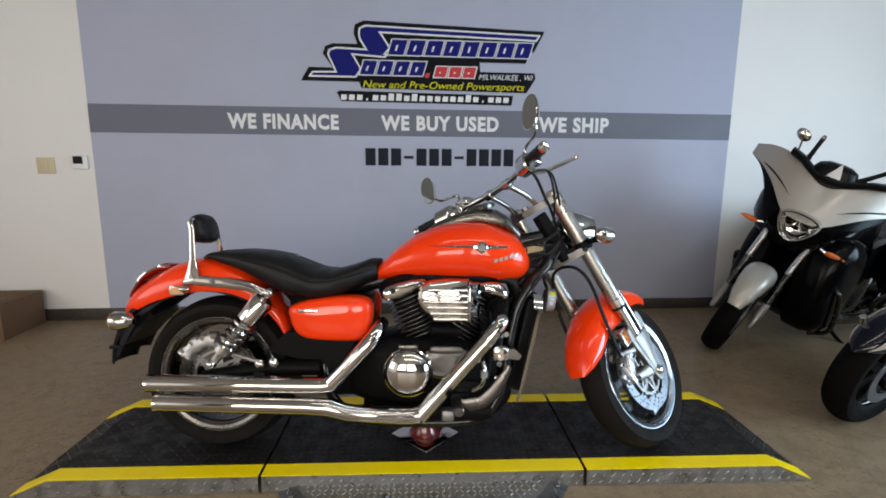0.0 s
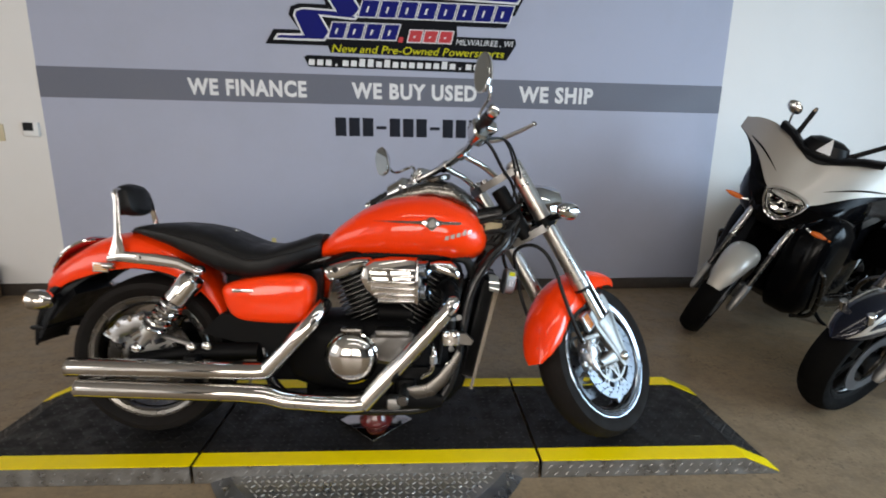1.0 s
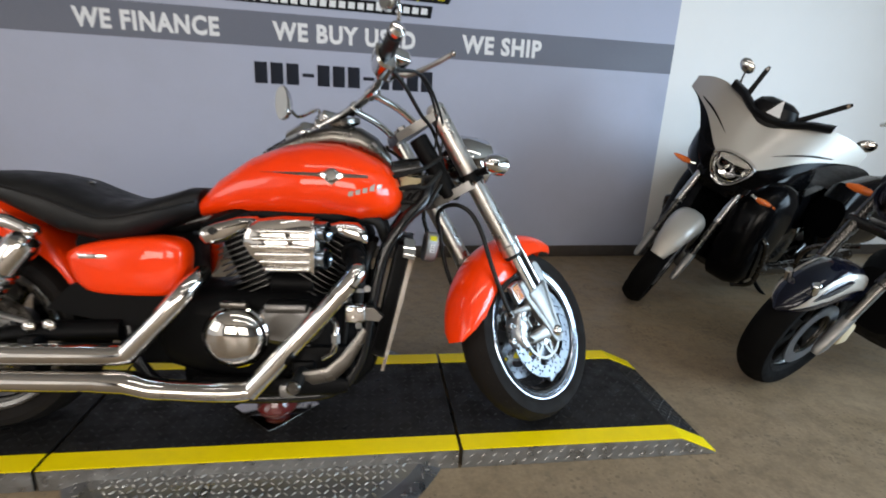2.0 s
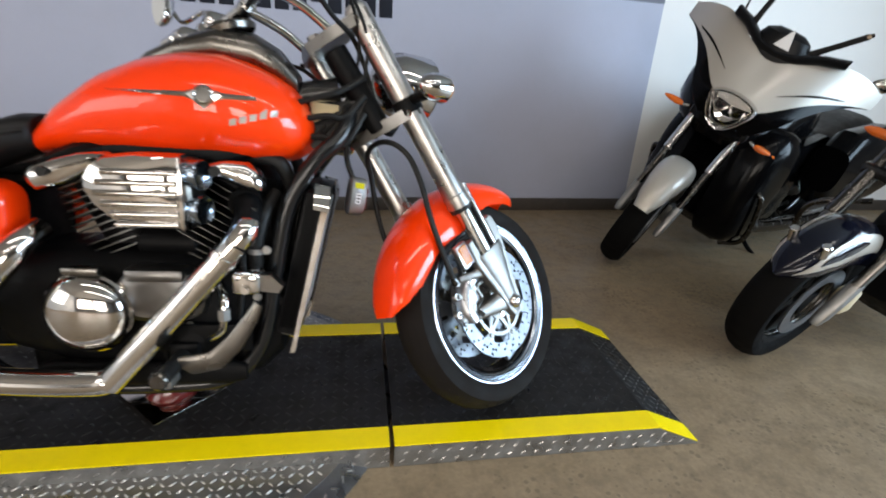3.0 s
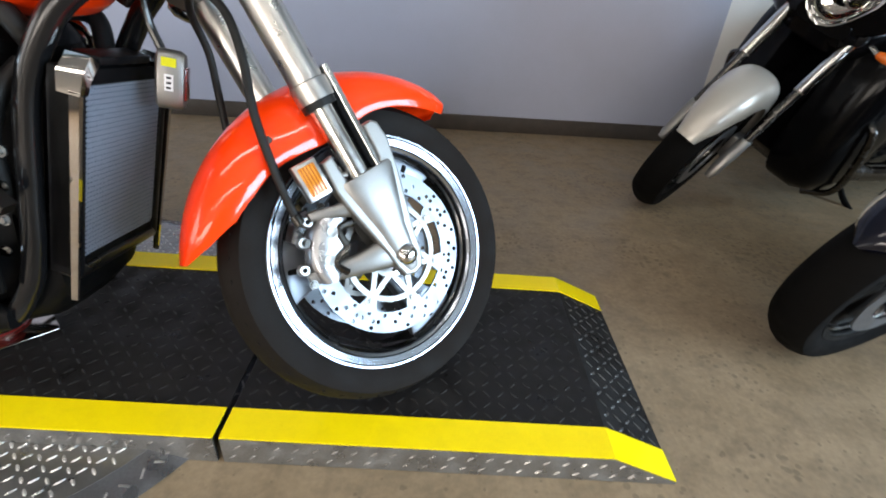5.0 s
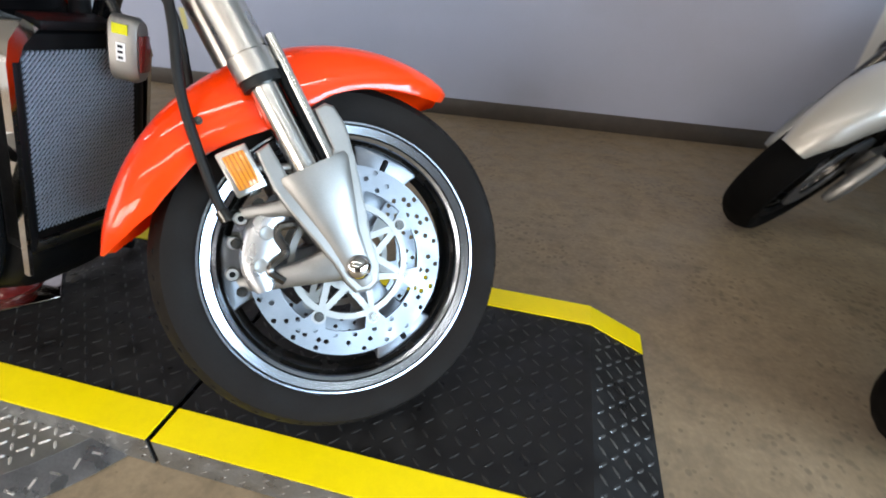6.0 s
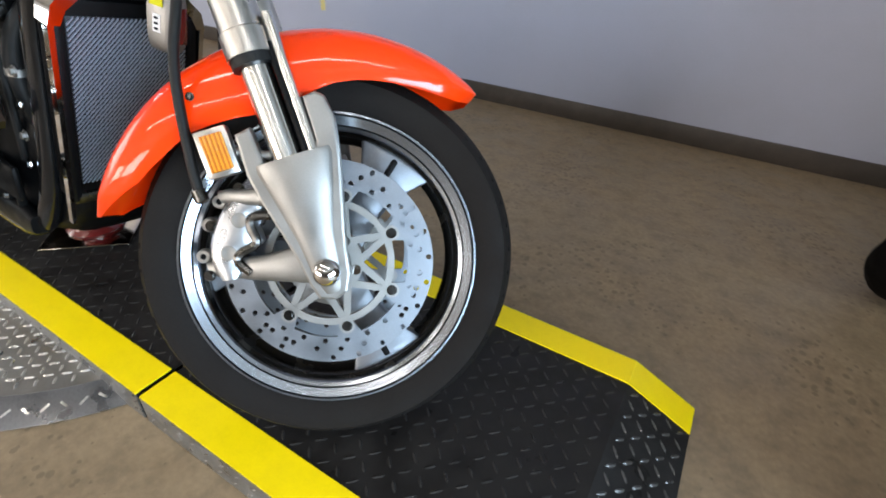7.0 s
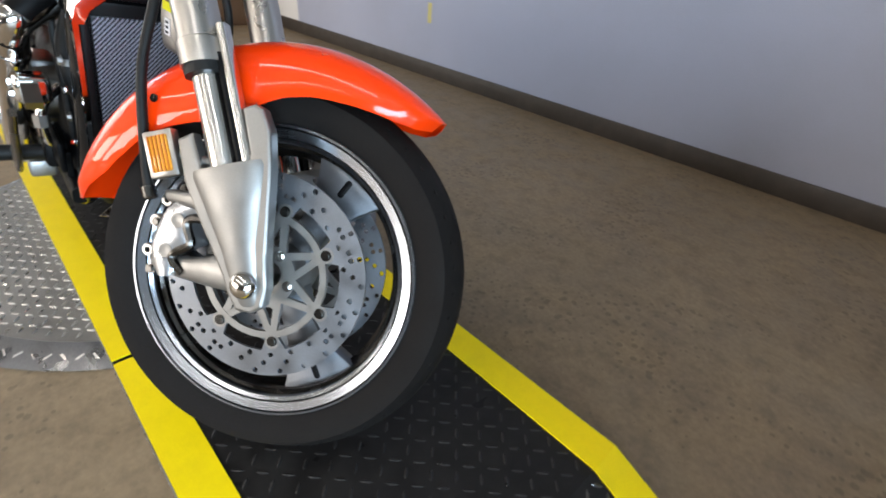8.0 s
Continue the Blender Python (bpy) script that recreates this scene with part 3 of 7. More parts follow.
def deck(name, x0, x1, ramp):
    """One section of the platform: x0 to x1, with a ramp down to the tip at ramp (0: none)."""
    ends = [(x0, DECK_Z), (x1, DECK_Z)]
    if ramp:
        ends = sorted(ends + [(ramp, 0.008)])
    w = HALF_W - 0.002
    bm = bmesh.new()
    t = 0.005
    # a folded plate: top skin with turned-down long sides
    rows = []
    for x, z in ends:
        rows.append([bm.verts.new(p) for p in ((x, -w, 0.002), (x, -w, z), (x, w, z), (x, w, 0.002), (x, w - t, 0.0), (x, w - t, z - t), (x, -w + t, z - t), (x, -w + t, 0.0))])
    for a, b in zip(rows, rows[1:]):
        for i in range(8):
            j = (i + 1) % 8
            bm.faces.new((a[i], a[j], b[j], b[i]))
    bm.faces.new(rows[0][::-1])
    bm.faces.new(rows[-1])
    top = part(name, bm, DECK_BLACK, platform, "black tread-plate deck section", 20)
    # yellow bands along both edges, laid over bend and ramp
    for s in (-1, 1):
        bm = bmesh.new()
        rows = [[bm.verts.new((x, s * yy, z + zz)) for yy, zz in ((HALF_W - BAND, 0.0), (HALF_W - BAND, 0.0028), (HALF_W, 0.0028), (HALF_W, 0.0))] for x, z in ends]
        for a, b in zip(rows, rows[1:]):
            for i in range(4):
                j = (i + 1) % 4
                bm.faces.new((a[i], a[j], b[j], b[i]))
        bm.faces.new(rows[0][::-1])
        bm.faces.new(rows[-1])
        part("yellow_band", bm, DECK_YELLOW, top, "yellow painted edge band", 20)
        # bright skirt plate on the side
        prof = [(x, 0.0015) for x, z in ends] + [(x, max(z - 0.001, 0.004)) for x, z in reversed(ends)]
        sk = extrude_outline(prof, 0.0025)
        sk = moved(sk, Matrix.Translation((0, HALF_W - 0.0018 if s > 0 else -HALF_W - 0.0007, 0)))
        part("skirt", sk, SKIRT_STEEL, top, "grey tread-plate skirt")
        cells = []
        lo, hi = ends[0][0], ends[-1][0]
        n = int((hi - lo) / 0.036)
        for i in range(n):
            x = lo + (i + 0.5) * (hi - lo) / n
            z = float(np.interp(x, [e[0] for e in ends], [e[1] for e in ends]))
            for k, h in enumerate((0.017, 0.044)):
                if h + 0.009 < z:
                    cells.append(((x + k * 0.012) * (1 if s < 0 else -1), h, radians(38)))
        lugs(cells, SKIRT_LUG, "skirt_tread", top, (pose(0, -HALF_W - 0.0008, 0, 90, 0, 0) if s < 0 else pose(0, HALF_W + 0.0008, 0, 90, 0, 180)), 0.021, 0.0055, 0.0018)
    # tread lugs on the black top, bare along the grip strip
    lugs(tread_cells(x0 + 0.01, x1 - 0.01, -HALF_W + BAND, HALF_W - BAND, 0.030), DECK_LUG, "tread_pattern", top, Matrix.Translation((0, 0, DECK_Z)), 0.023, 0.0066, 0.0012)
    if ramp:
        a = FLAT_END if ramp > 0 else -FLAT_END
        run, drop = abs(ramp - a), DECK_Z - 0.008
        tilt = math.degrees(math.atan2(drop, run))
        m = Matrix.Translation((a, 0, DECK_Z)) @ pose(0, 0, 0, 0, tilt if ramp > 0 else -tilt, 0)
        length = math.hypot(run, drop)
        u0, u1 = (0.006, length - 0.006) if ramp > 0 else (-length + 0.006, -0.006)
        lugs(tread_cells(u0, u1, -HALF_W + BAND, HALF_W - BAND, 0.030), RAMP_LUG, "ramp_tread", top, m, 0.024, 0.007, 0.0018)
    return top


deck("center_deck", -SEAM + 0.006, SEAM - 0.006, 0)
deck("end_deck", SEAM + 0.006, FLAT_END, TIP)
deck("end_deck", -FLAT_END, -SEAM - 0.006, -TIP)

# ---- strip lamps on the ceiling, seen in the chrome ----
for y in (-0.6, 1.7):
    strip = thing("strip_lamp", pose(1.0, y, ROOM_H), "white ceiling strip lamp", "lamp", "ceiling strip lamps")
    part("housing", box(-2.4, -0.10, -0.05, 2.4, 0.10, 0.0, 0.006), PLASTIC_WHITE, strip)
    for dy in (-0.045, 0.045):
        part("tube", rod((-2.35, dy, -0.068), (2.35, dy, -0.068), 0.016, n=12), TUBE_WHITE, strip)

# ---- the orange motorcycle ----
# Its own frame: x ahead, y to its left, z up, from the ground half-way between the axles.
LEAN, STEER, RAKE = 7.6, 42.6, 32.0
BIKE = pose(-0.0818, 3.1964, 0.063, -LEAN, 0, -3.07) @ Matrix.Scale(1.0215, 4)
bike = thing("motorcycle", BIKE, "orange-red cruiser motorcycle with chrome pipes, leaning on the platform", "motorcycle")
AXIS = Vector((-math.sin(radians(RAKE)), 0, math.cos(radians(RAKE))))
FOOT = Vector((0.994, 0, 0))                       # where the steering axis meets the ground
TURN = Matrix.Translation((-0.020, 0.028, -0.017)) @ Matrix.Translation(FOOT) @ Matrix.Rotation(radians(STEER), 4, AXIS) @ Matrix.Translation(-FOOT)
FRONT_AXLE, REAR_AXLE = Vector((0.85, 0, 0.300)), Vector((-0.795, 0, 0.2935))
TAIL = Vector((-0.85, 0, 0.312))                   # centre of the rear fender's curve
RIGHT, LEFT = -1, 1
BAR_SET = Matrix.Translation((0.010, 0, -0.042)) @ Matrix.Diagonal((1, 0.9, 1, 1))


def front(name, bm, mat, parent=None, label="", angle=35.0):
    """A part of the steered front end, given as it stands with the bars straight."""
    return part(name, moved(bm, TURN), mat, parent or bike, label, angle)


def bars_part(name, bm, mat, parent=None, label="", angle=35.0):
    """A part of the handlebar, which sits lower and narrower than its plain drawing."""
    return front(name, moved(bm, BAR_SET), mat, parent, label, angle)


def wheel_tyre(c, radius, width, rim_r):
    w = width / 2
    prof = [(-0.62 * w, rim_r - 0.012), (-0.80 * w, rim_r + 0.004), (-0.97 * w, rim_r + 0.42 * (radius - rim_r)), (-0.93 * w, rim_r + 0.66 * (radius - rim_r)), (-0.74 * w, radius - 0.017), (-0.40 * w, radius - 0.005), (0, radius)]
    prof = prof + [(-d, r) for d, r in prof[-2::-1]]
    return lathe(prof, 96, c, (0, 1, 0), closed=True)


def tyre_grooves(c, radius, width, count, parent, steer):
    """Raised tread blocks between slanted grooves, as one worn tread."""
    bms = []
    for i in range(count):
        a = 2 * math.pi * i / count
        for s in (-1, 1):
            b = box(-0.010, s * 0.016, -0.002, 0.010, s * width * 0.33, 0.0012)
            m = Matrix.Translation(c) @ Matrix.Rotation(a + (0.03 * s), 4, "Y") @ Matrix.Translation((0, 0, radius - 0.004)) @ Matrix.Rotation(radians(28 * s), 4, "Z") @ Matrix.Rotation(radians(-14 * s), 4, "X")
            bms.append(moved(b, m))
    bm = merge(*bms)
    return tagged((front if steer else part)("tread", bm, TYRE, parent), kind="stuff")


def wheel_rim(c, r, w, mat, make, parent, label=""):
    """A rim: two wide lips with a turned groove, and the dark barrel between. r: outer radius; w: half the width."""
    lip = [(-w, r - 0.004), (-w - 0.002, r), (-w - 0.004, r - 0.002), (-w - 0.0038, r - 0.0052), (-w + 0.002, r - 0.0056), (-w + 0.002, r - 0.0078), (-w - 0.0036, r - 0.0082), (-w + 0.0004, r - 0.0200), (-w + 0.006, r - 0.0204), (-w + 0.006, r - 0.0222), (-w + 0.0012, r - 0.0226), (-w + 0.0045, r - 0.0275), (-w + 0.010, r - 0.0285), (-w + 0.010, r - 0.018), (-w + 0.006, r - 0.004)]
    groove = [(-w + 0.0005, r - 0.0053), (-w + 0.0005, r - 0.0081), (-w + 0.003, r - 0.0081), (-w + 0.003, r - 0.0053)]
    step = [(-w + 0.0035, r - 0.0201), (-w + 0.0035, r - 0.0225), (-w + 0.007, r - 0.0225), (-w + 0.007, r - 0.0201)]
    for ring in (groove, step):
        for k in (1, -1):
            make("rim_groove", lathe([(d * k, q) for d, q in ring], 96, c, (0, 1, 0), closed=True), ENGINE_BLACK, parent)
    barrel = [(-w + 0.008, r - 0.0275), (-w + 0.016, r - 0.0290), (-w + 0.020, r - 0.0335), (-w + 0.034, r - 0.035), (0, r - 0.044), (w - 0.034, r - 0.035), (w - 0.020, r - 0.0335), (w - 0.016, r - 0.0290), (w - 0.008, r - 0.0275), (w - 0.010, r - 0.020), (-w + 0.010, r - 0.020)]
    ob = make("rim", lathe(lip, 96, c, (0, 1, 0), closed=True), mat, parent, label)
    make("rim", lathe([(-d, q) for d, q in lip], 96, c, (0, 1, 0), closed=True), mat, parent, label)
    # the polished barrel's dark reflections are put into a darker metal colour
    make("barrel", lathe(barrel, 96, c, (0, 1, 0), closed=True), BARREL, parent)
    return ob


def spoke(c, angle, hub_r, rim_r):
    """A wide cast spoke that flares to the rim, with a slot near it."""
    pts = []
    for k in range(9):
        t = k / 8
        pts.append((-0.030 + 0.010 * math.sin(t * 3.14) - 0.036 * t ** 2, hub_r + (rim_r - hub_r) * t))
    pts += [(-x, z) for x, z in reversed(pts)]
    bm = extrude_outline(pts, 0.034, 0.006)
    moved(bm, Matrix.Translation((0, -0.017, 0)))
    return moved(bm, Matrix.Translation(c) @ Matrix.Rotation(angle, 4, "Y"))


def spoke_slot(c, angle, r):
    return moved(box(-0.008, -0.0185, -0.018, 0.008, 0.0185, 0.018, 0.007, 3), Matrix.Translation(c) @ Matrix.Rotation(angle, 4, "Y") @ Matrix.Translation((0, 0, r)))


def drilled_ring(c, r0, r1, thick, y, sectors=70):
    """A brake disc with holes right through it: three rows of cells, some of them drilled."""
    verts, faces = [], []
    rows = 3
    dr = (r1 - r0) / rows

    def pt(r, a, yy):
        verts.append((c[0] + r * math.sin(a), y + yy, c[2] + r * math.cos(a)))
        return len(verts) - 1

    for s in range(sectors):
        a0, a1 = 2 * math.pi * s / sectors, 2 * math.pi * (s + 1) / sectors
        am = (a0 + a1) / 2
        for k in range(rows):
            q0, q1 = r0 + k * dr, r0 + (k + 1) * dr
            qm = (q0 + q1) / 2
            cell = [(q0, a0), (q0, am), (q0, a1), (qm, a1), (q1, a1), (q1, am), (q1, a0), (qm, a0)]
            drilled = ((s + (0, 2, 1)[k]) % 3 == 0 or (s % 10 in (1, 8) and k == 1)) and s % 10 != 5
            tops = []
            for yy in (-thick / 2, thick / 2):
                o = [pt(r, a, yy) for r, a in cell]
                if drilled:
                    hr = 0.0041
                    h = []
                    for i in range(8):
                        b = math.atan2(cell[i][0] - qm, (cell[i][1] - am) * qm)
                        h.append(pt(qm + hr * math.sin(b), am + hr * math.cos(b) / qm, yy))
                    faces += [(o[i], o[(i + 1) % 8], h[(i + 1) % 8], h[i]) for i in range(8)]
                    tops.append(h)
                else:
                    faces.append(tuple(o))
            if drilled:
                a, b = tops
                faces += [(a[i], a[(i + 1) % 8], b[(i + 1) % 8], b[i]) for i in range(8)]
        for q in (r0, r1):
            faces.append((pt(q, a0, -thick / 2), pt(q, am, -thick / 2), pt(q, am, thick / 2), pt(q, a0, thick / 2)))
            faces.append((pt(q, am, -thick / 2), pt(q, a1, -thick / 2), pt(q, a1, thick / 2), pt(q, am, thick / 2)))
    me = bpy.data.meshes.new("tmp")
    me.from_pydata(verts, [], faces)
    bm = bmesh.new()
    bm.from_mesh(me)
    bpy.data.meshes.remove(me)
    bmesh.ops.remove_doubles(bm, verts=bm.verts[:], dist=1e-5)
    return bm


def plane_bar(c, p, q, w0, w1, y0, y1):
    """A flat bar in the wheel's plane, from polar p to q (radius, angle)."""
    a = Vector((c[0] + p[0] * math.sin(p[1]), 0, c[2] + p[0] * math.cos(p[1])))
    b = Vector((c[0] + q[0] * math.sin(q[1]), 0, c[2] + q[0] * math.cos(q[1])))
    d = (b - a).normalized()
    s = Vector((d.z, 0, -d.x))
    bm = extrude_outline([((a + s * w0).x, (a + s * w0).z), ((b + s * w1).x, (b + s * w1).z), ((b - s * w1).x, (b - s * w1).z), ((a - s * w0).x, (a - s * w0).z)], y1 - y0)
    return moved(bm, Matrix.Translation((0, y0, 0)))


def disc_carrier(c, y, make, parent):
    """The spidery carrier of a brake disc: two rings, pairs of arms and seven ears."""
    y0, y1 = y - 0.004, y + 0.004
    make("disc_carrier", lathe([(y0, 0.083), (y0, 0.093), (y1, 0.093), (y1, 0.083)], 60, (c[0], 0, c[2]), (0, 1, 0), closed=True), CAST, parent)
    make("carrier_hub", lathe([(y0, 0.030), (y0, 0.047), (y1, 0.047), (y1, 0.030)], 40, (c[0], 0, c[2]), (0, 1, 0), closed=True), CAST, parent)
    for k in range(7):
        a = 2 * math.pi * k / 7
        for s in (-0.22, 0.22):
            make("carrier_arm", plane_bar(c, (0.044, a + s * 1.6), (0.085, a + s * 0.15), 0.0055, 0.005, y0 + 0.0006, y1 - 0.0006), CAST, parent)
        p = Vector((c[0] + 0.098 * math.sin(a), 0, c[2] + 0.098 * math.cos(a)))
        make("carrier_ear", rod(p + Vector((0, y0 + 0.0003, 0)), p + Vector((0, y1 - 0.0003, 0)), 0.0115, n=16), CAST, parent)


# front wheel
fw = front("front_wheel", wheel_tyre(FRONT_AXLE, 0.285, 0.114, 0.216), TYRE, None, "front tyre with a polished cast wheel")
wheel_rim(FRONT_AXLE, 0.2195, 0.045, POLISHED, front, fw, "polished rim with a bright lip")
tyre_grooves(FRONT_AXLE, 0.285, 0.114, 46, fw, True)
for k in range(3):
    a = radians(20 + 120 * k)
    front("spoke", spoke(FRONT_AXLE, a, 0.035, 0.186), DISC_STEEL, fw, "wide polished cast spoke")
    front("slot", spoke_slot(FRONT_AXLE, a, 0.164), ENGINE_BLACK, fw)
front("hub", lathe([(-0.052, 0.02), (-0.052, 0.040), (-0.03, 0.046), (0.03, 0.046), (0.052, 0.040), (0.052, 0.02)], 32, FRONT_AXLE, (0, 1, 0), closed=True), CAST, fw)
for s in (RIGHT, LEFT):
    y = 0.060 * s
    front("brake_disc", drilled_ring(FRONT_AXLE, 0.112, 0.150, 0.005, y), DISC_STEEL, fw, "drilled steel brake disc", 50)
    disc_carrier(FRONT_AXLE, y, front, fw)
    for k in range(7):
        a = 2 * math.pi * k / 7
        p = Vector((FRONT_AXLE.x + 0.098 * math.sin(a), y + 0.004 * s, FRONT_AXLE.z + 0.098 * math.cos(a)))
        front("disc_bolt", bolt(p, (0, s, 0), 0.0052, 0.003), BARREL, fw)
        # short tongues tie the disc to its carrier bobbins
        front("disc_tab", plane_bar(FRONT_AXLE, (0.096, a), (0.116, a), 0.011, 0.021, y - 0.0024, y + 0.0024), DISC_STEEL, fw)
    for k in range(5):
        a = 2 * math.pi * (k + 0.3) / 5
        front("hub_bolt", bolt((FRONT_AXLE.x + 0.038 * math.sin(a), y + 0.004 * s, FRONT_AXLE.z + 0.038 * math.cos(a)), (0, s, 0), 0.005, 0.005), CHROME, fw)

# front fender: a curved shell round the wheel, with skirts that dip at the fork
FENDER_A = [181.5, 176, 168, 158, 148, 138, 128, 118, 108, 100, 92, 84, 76, 69, 64, 61.5]
FENDER_EDGE = [0.333, 0.305, 0.276, 0.262, 0.254, 0.240, 0.228, 0.224, 0.238, 0.252, 0.262, 0.270, 0.280, 0.291, 0.304, 0.318]
FENDER_HALF = [0.030, 0.060, 0.076, 0.083, 0.086, 0.088, 0.088, 0.088, 0.087, 0.086, 0.084, 0.081, 0.075, 0.064, 0.046, 0.022]


def arch_shell(c, angles, edges, halves, crown, thick, n=17, shoulder=0.9):
    """A fender: cross arches from edge to edge over the crown, laid round the axle."""
    outer, inner = [], []
    for a, e, h, in zip(angles, edges, halves):
        cr = crown(a) if callable(crown) else crown
        ra = radians(a)
        ring_o, ring_i = [], []
        for i in range(n):
            u = -1 + 2 * i / (n - 1)
            y = h * math.copysign(min(1, abs(math.sin(u * math.pi / 2)) ** shoulder), u)
            lift = math.cos(u * math.pi / 2) ** 0.62 if abs(u) < 1 else 0
            r = e + (cr - e) * lift
            for ring, k in ((ring_o, 0), (ring_i, thick)):
                ring.append(Vector((c[0] + (r - k) * math.cos(ra), y * (1 - (0.02 if k else 0)), c[2] + (r - k) * math.sin(ra))))
        outer.append(ring_o)
        inner.append(ring_i)
    bm = bmesh.new()
    vo = [[bm.verts.new(p) for p in r] for r in outer]
    vi = [[bm.verts.new(p) for p in r] for r in inner]
    m = len(outer)
    for g, flip in ((vo, False), (vi, True)):
        for j in range(m - 1):
            for i in range(n - 1):
                f = (g[j][i], g[j][i + 1], g[j + 1][i + 1], g[j + 1][i])
                bm.faces.new(f[::-1] if flip else f)
    for j in range(m - 1):
        for i in (0, n - 1):
            bm.faces.new((vo[j][i], vo[j + 1][i], vi[j + 1][i], vi[j][i]))
    for j in (0, m - 1):
        for i in range(n - 1):
            bm.faces.new((vo[j][i], vo[j][i + 1], vi[j][i + 1], vi[j][i]))
    return bm


def finer(angles, *rows, k=3):
    t = np.linspace(0, len(angles) - 1, (len(angles) - 1) * k + 1)
    idx = np.arange(len(angles))
    return [np.interp(t, idx, r) for r in (angles, *rows)]


fa, fe, fh = finer(FENDER_A, FENDER_EDGE, FENDER_HALF)
fender = front("front_fender", arch_shell(FRONT_AXLE, fa, fe, fh, 0.338, 0.003), ORANGE, None, "orange-red lacquered front fender", 50)
for s in (RIGHT, LEFT):
    front("fender_bolt", bolt((0.632, s * 0.086, 0.482), (0, s, 0), 0.0038, 0.004), BARREL, fender)

# fork
LEG_LOW, LEG_TOP = Vector((0.852, 0, 0.296)), Vector((0.458, 0, 0.968))
LEG_DIR = (LEG_TOP - LEG_LOW).normalized()
FWD = Vector((LEG_DIR.z, 0, -LEG_DIR.x))


def on_leg(t, f=0.0, y=0.0):
    p = LEG_LOW + LEG_DIR * t + FWD * f
    p.y = y
    return p


CASTING = [(0.018, -0.034), (0.029, -0.012), (0.037, 0.03), (0.052, 0.085), (0.067, 0.14), (0.076, 0.19), (0.072, 0.220), (0.062, 0.228), (0.045, 0.226), (0.043, 0.168), (0.036, 0.160), (-0.026, 0.158), (-0.029, 0.162), (-0.031, 0.208), (-0.052, 0.204), (-0.055, 0.15), (-0.050, 0.115), (-0.038, 0.06), (-0.030, 0.02), (-0.027, -0.01), (-0.021, -0.032), (0.0, -0.040)]
for s in (RIGHT, LEFT):
    y = 0.105 * s
    leg = front("fork_leg", rod(on_leg(0.292, 0, y), on_leg(0.800, 0, y), 0.0285, bevel=0.003, n=28), SATIN, None, "satin silver upper fork tube")
    front("collar", lathe([(0.0, 0.029), (0.0, 0.0312), (0.030, 0.0312), (0.032, 0.029)], 28, on_leg(0.290, 0, y), LEG_DIR, closed=True), SATIN, leg)
    front("dust_seal", lathe([(-0.010, 0.020), (-0.010, 0.0285), (0.004, 0.0290), (0.004, 0.020)], 28, on_leg(0.288, 0, y), LEG_DIR, closed=True), HOSE, leg)
    front("stanchion", rod(on_leg(0.150, 0, y), on_leg(0.29, 0, y), 0.0205, n=24), FORK_CHROME, leg, "chrome fork stanchion")
    strip = loft([oval(on_leg(t, 0.036, y + s * 0.006), FWD * 0.007, (0, 0.011, 0), 14, 3.0) for t in (0.156, 0.18, 0.30, 0.334)])
    front("fork_guard", strip, FORK_CHROME, leg, "polished slider guard")
    # black strip that stands for the shade in the gap behind the guard
    slot = loft([oval(on_leg(t, 0.0265, y + s * 0.004), FWD * 0.0050, (0, 0.012, 0), 12, 3.0) for t in (0.158, 0.18, 0.29, 0.30)])
    front("guard_gap_shade", slot, ENGINE_BLACK, leg)
    pts = []
    for f, t in CASTING:
        p = on_leg(t, f)
        pts.append((p.x, p.z))
    cast = front("fork_casting", moved(extrude_outline(pts, 0.024, 0.004), Matrix.Translation((0, y - 0.012 + 0.003 * s, 0))), CAST, leg, "cast aluminium fork bottom", 15)
    front("boss", loft([oval(on_leg(t, f, y), FWD * a, (0, b, 0), 24, 2.5) for t, f, a, b in ((-0.037, 0, 0.012, 0.012), (-0.028, 0, 0.021, 0.016), (0.0, 0, 0.0255, 0.0185), (0.05, 0.002, 0.031, 0.0205), (0.10, 0.006, 0.044, 0.0235), (0.150, 0.009, 0.057, 0.0255), (0.1585, 0.009, 0.056, 0.0245))]), CAST, leg)
    # lower and upper mounts bend in from the casting to the caliper
    front("caliper_arm", loft([oval(on_leg(t, f, s * yy), LEG_DIR * h, (0, w, 0), 16, 2.8) for t, f, yy, h, w in ((0.012, 0.0, 0.106, 0.030, 0.011), (0.018, -0.028, 0.104, 0.027, 0.012), (0.026, -0.070, 0.096, 0.020, 0.012), (0.036, -0.110, 0.085, 0.016, 0.011), (0.046, -0.142, 0.078, 0.014, 0.010), (0.050, -0.156, 0.076, 0.010, 0.008))]), CAST, leg)
    front("caliper_arm", loft([oval(on_leg(t, f, s * yy), LEG_DIR * h, (0, w, 0), 14, 2.8) for t, f, yy, h, w in ((0.118, -0.040, 0.103, 0.017, 0.010), (0.124, -0.062, 0.098, 0.012, 0.010), (0.134, -0.092, 0.088, 0.011, 0.009), (0.138, -0.106, 0.084, 0.008, 0.007))]), CAST, leg)
    front("axle_cap", lathe([(0, 0.0), (0.0, 0.019), (0.004, 0.0185), (0.009, 0.0145), (0.012, 0.008), (0.013, 0)], 24, on_leg(0, 0, y + s * 0.017), (0, s, 0)), CHROME, leg, "chrome axle cap")
    # calliper: a wavy four-piston body over the disc's rear edge
    rings = []
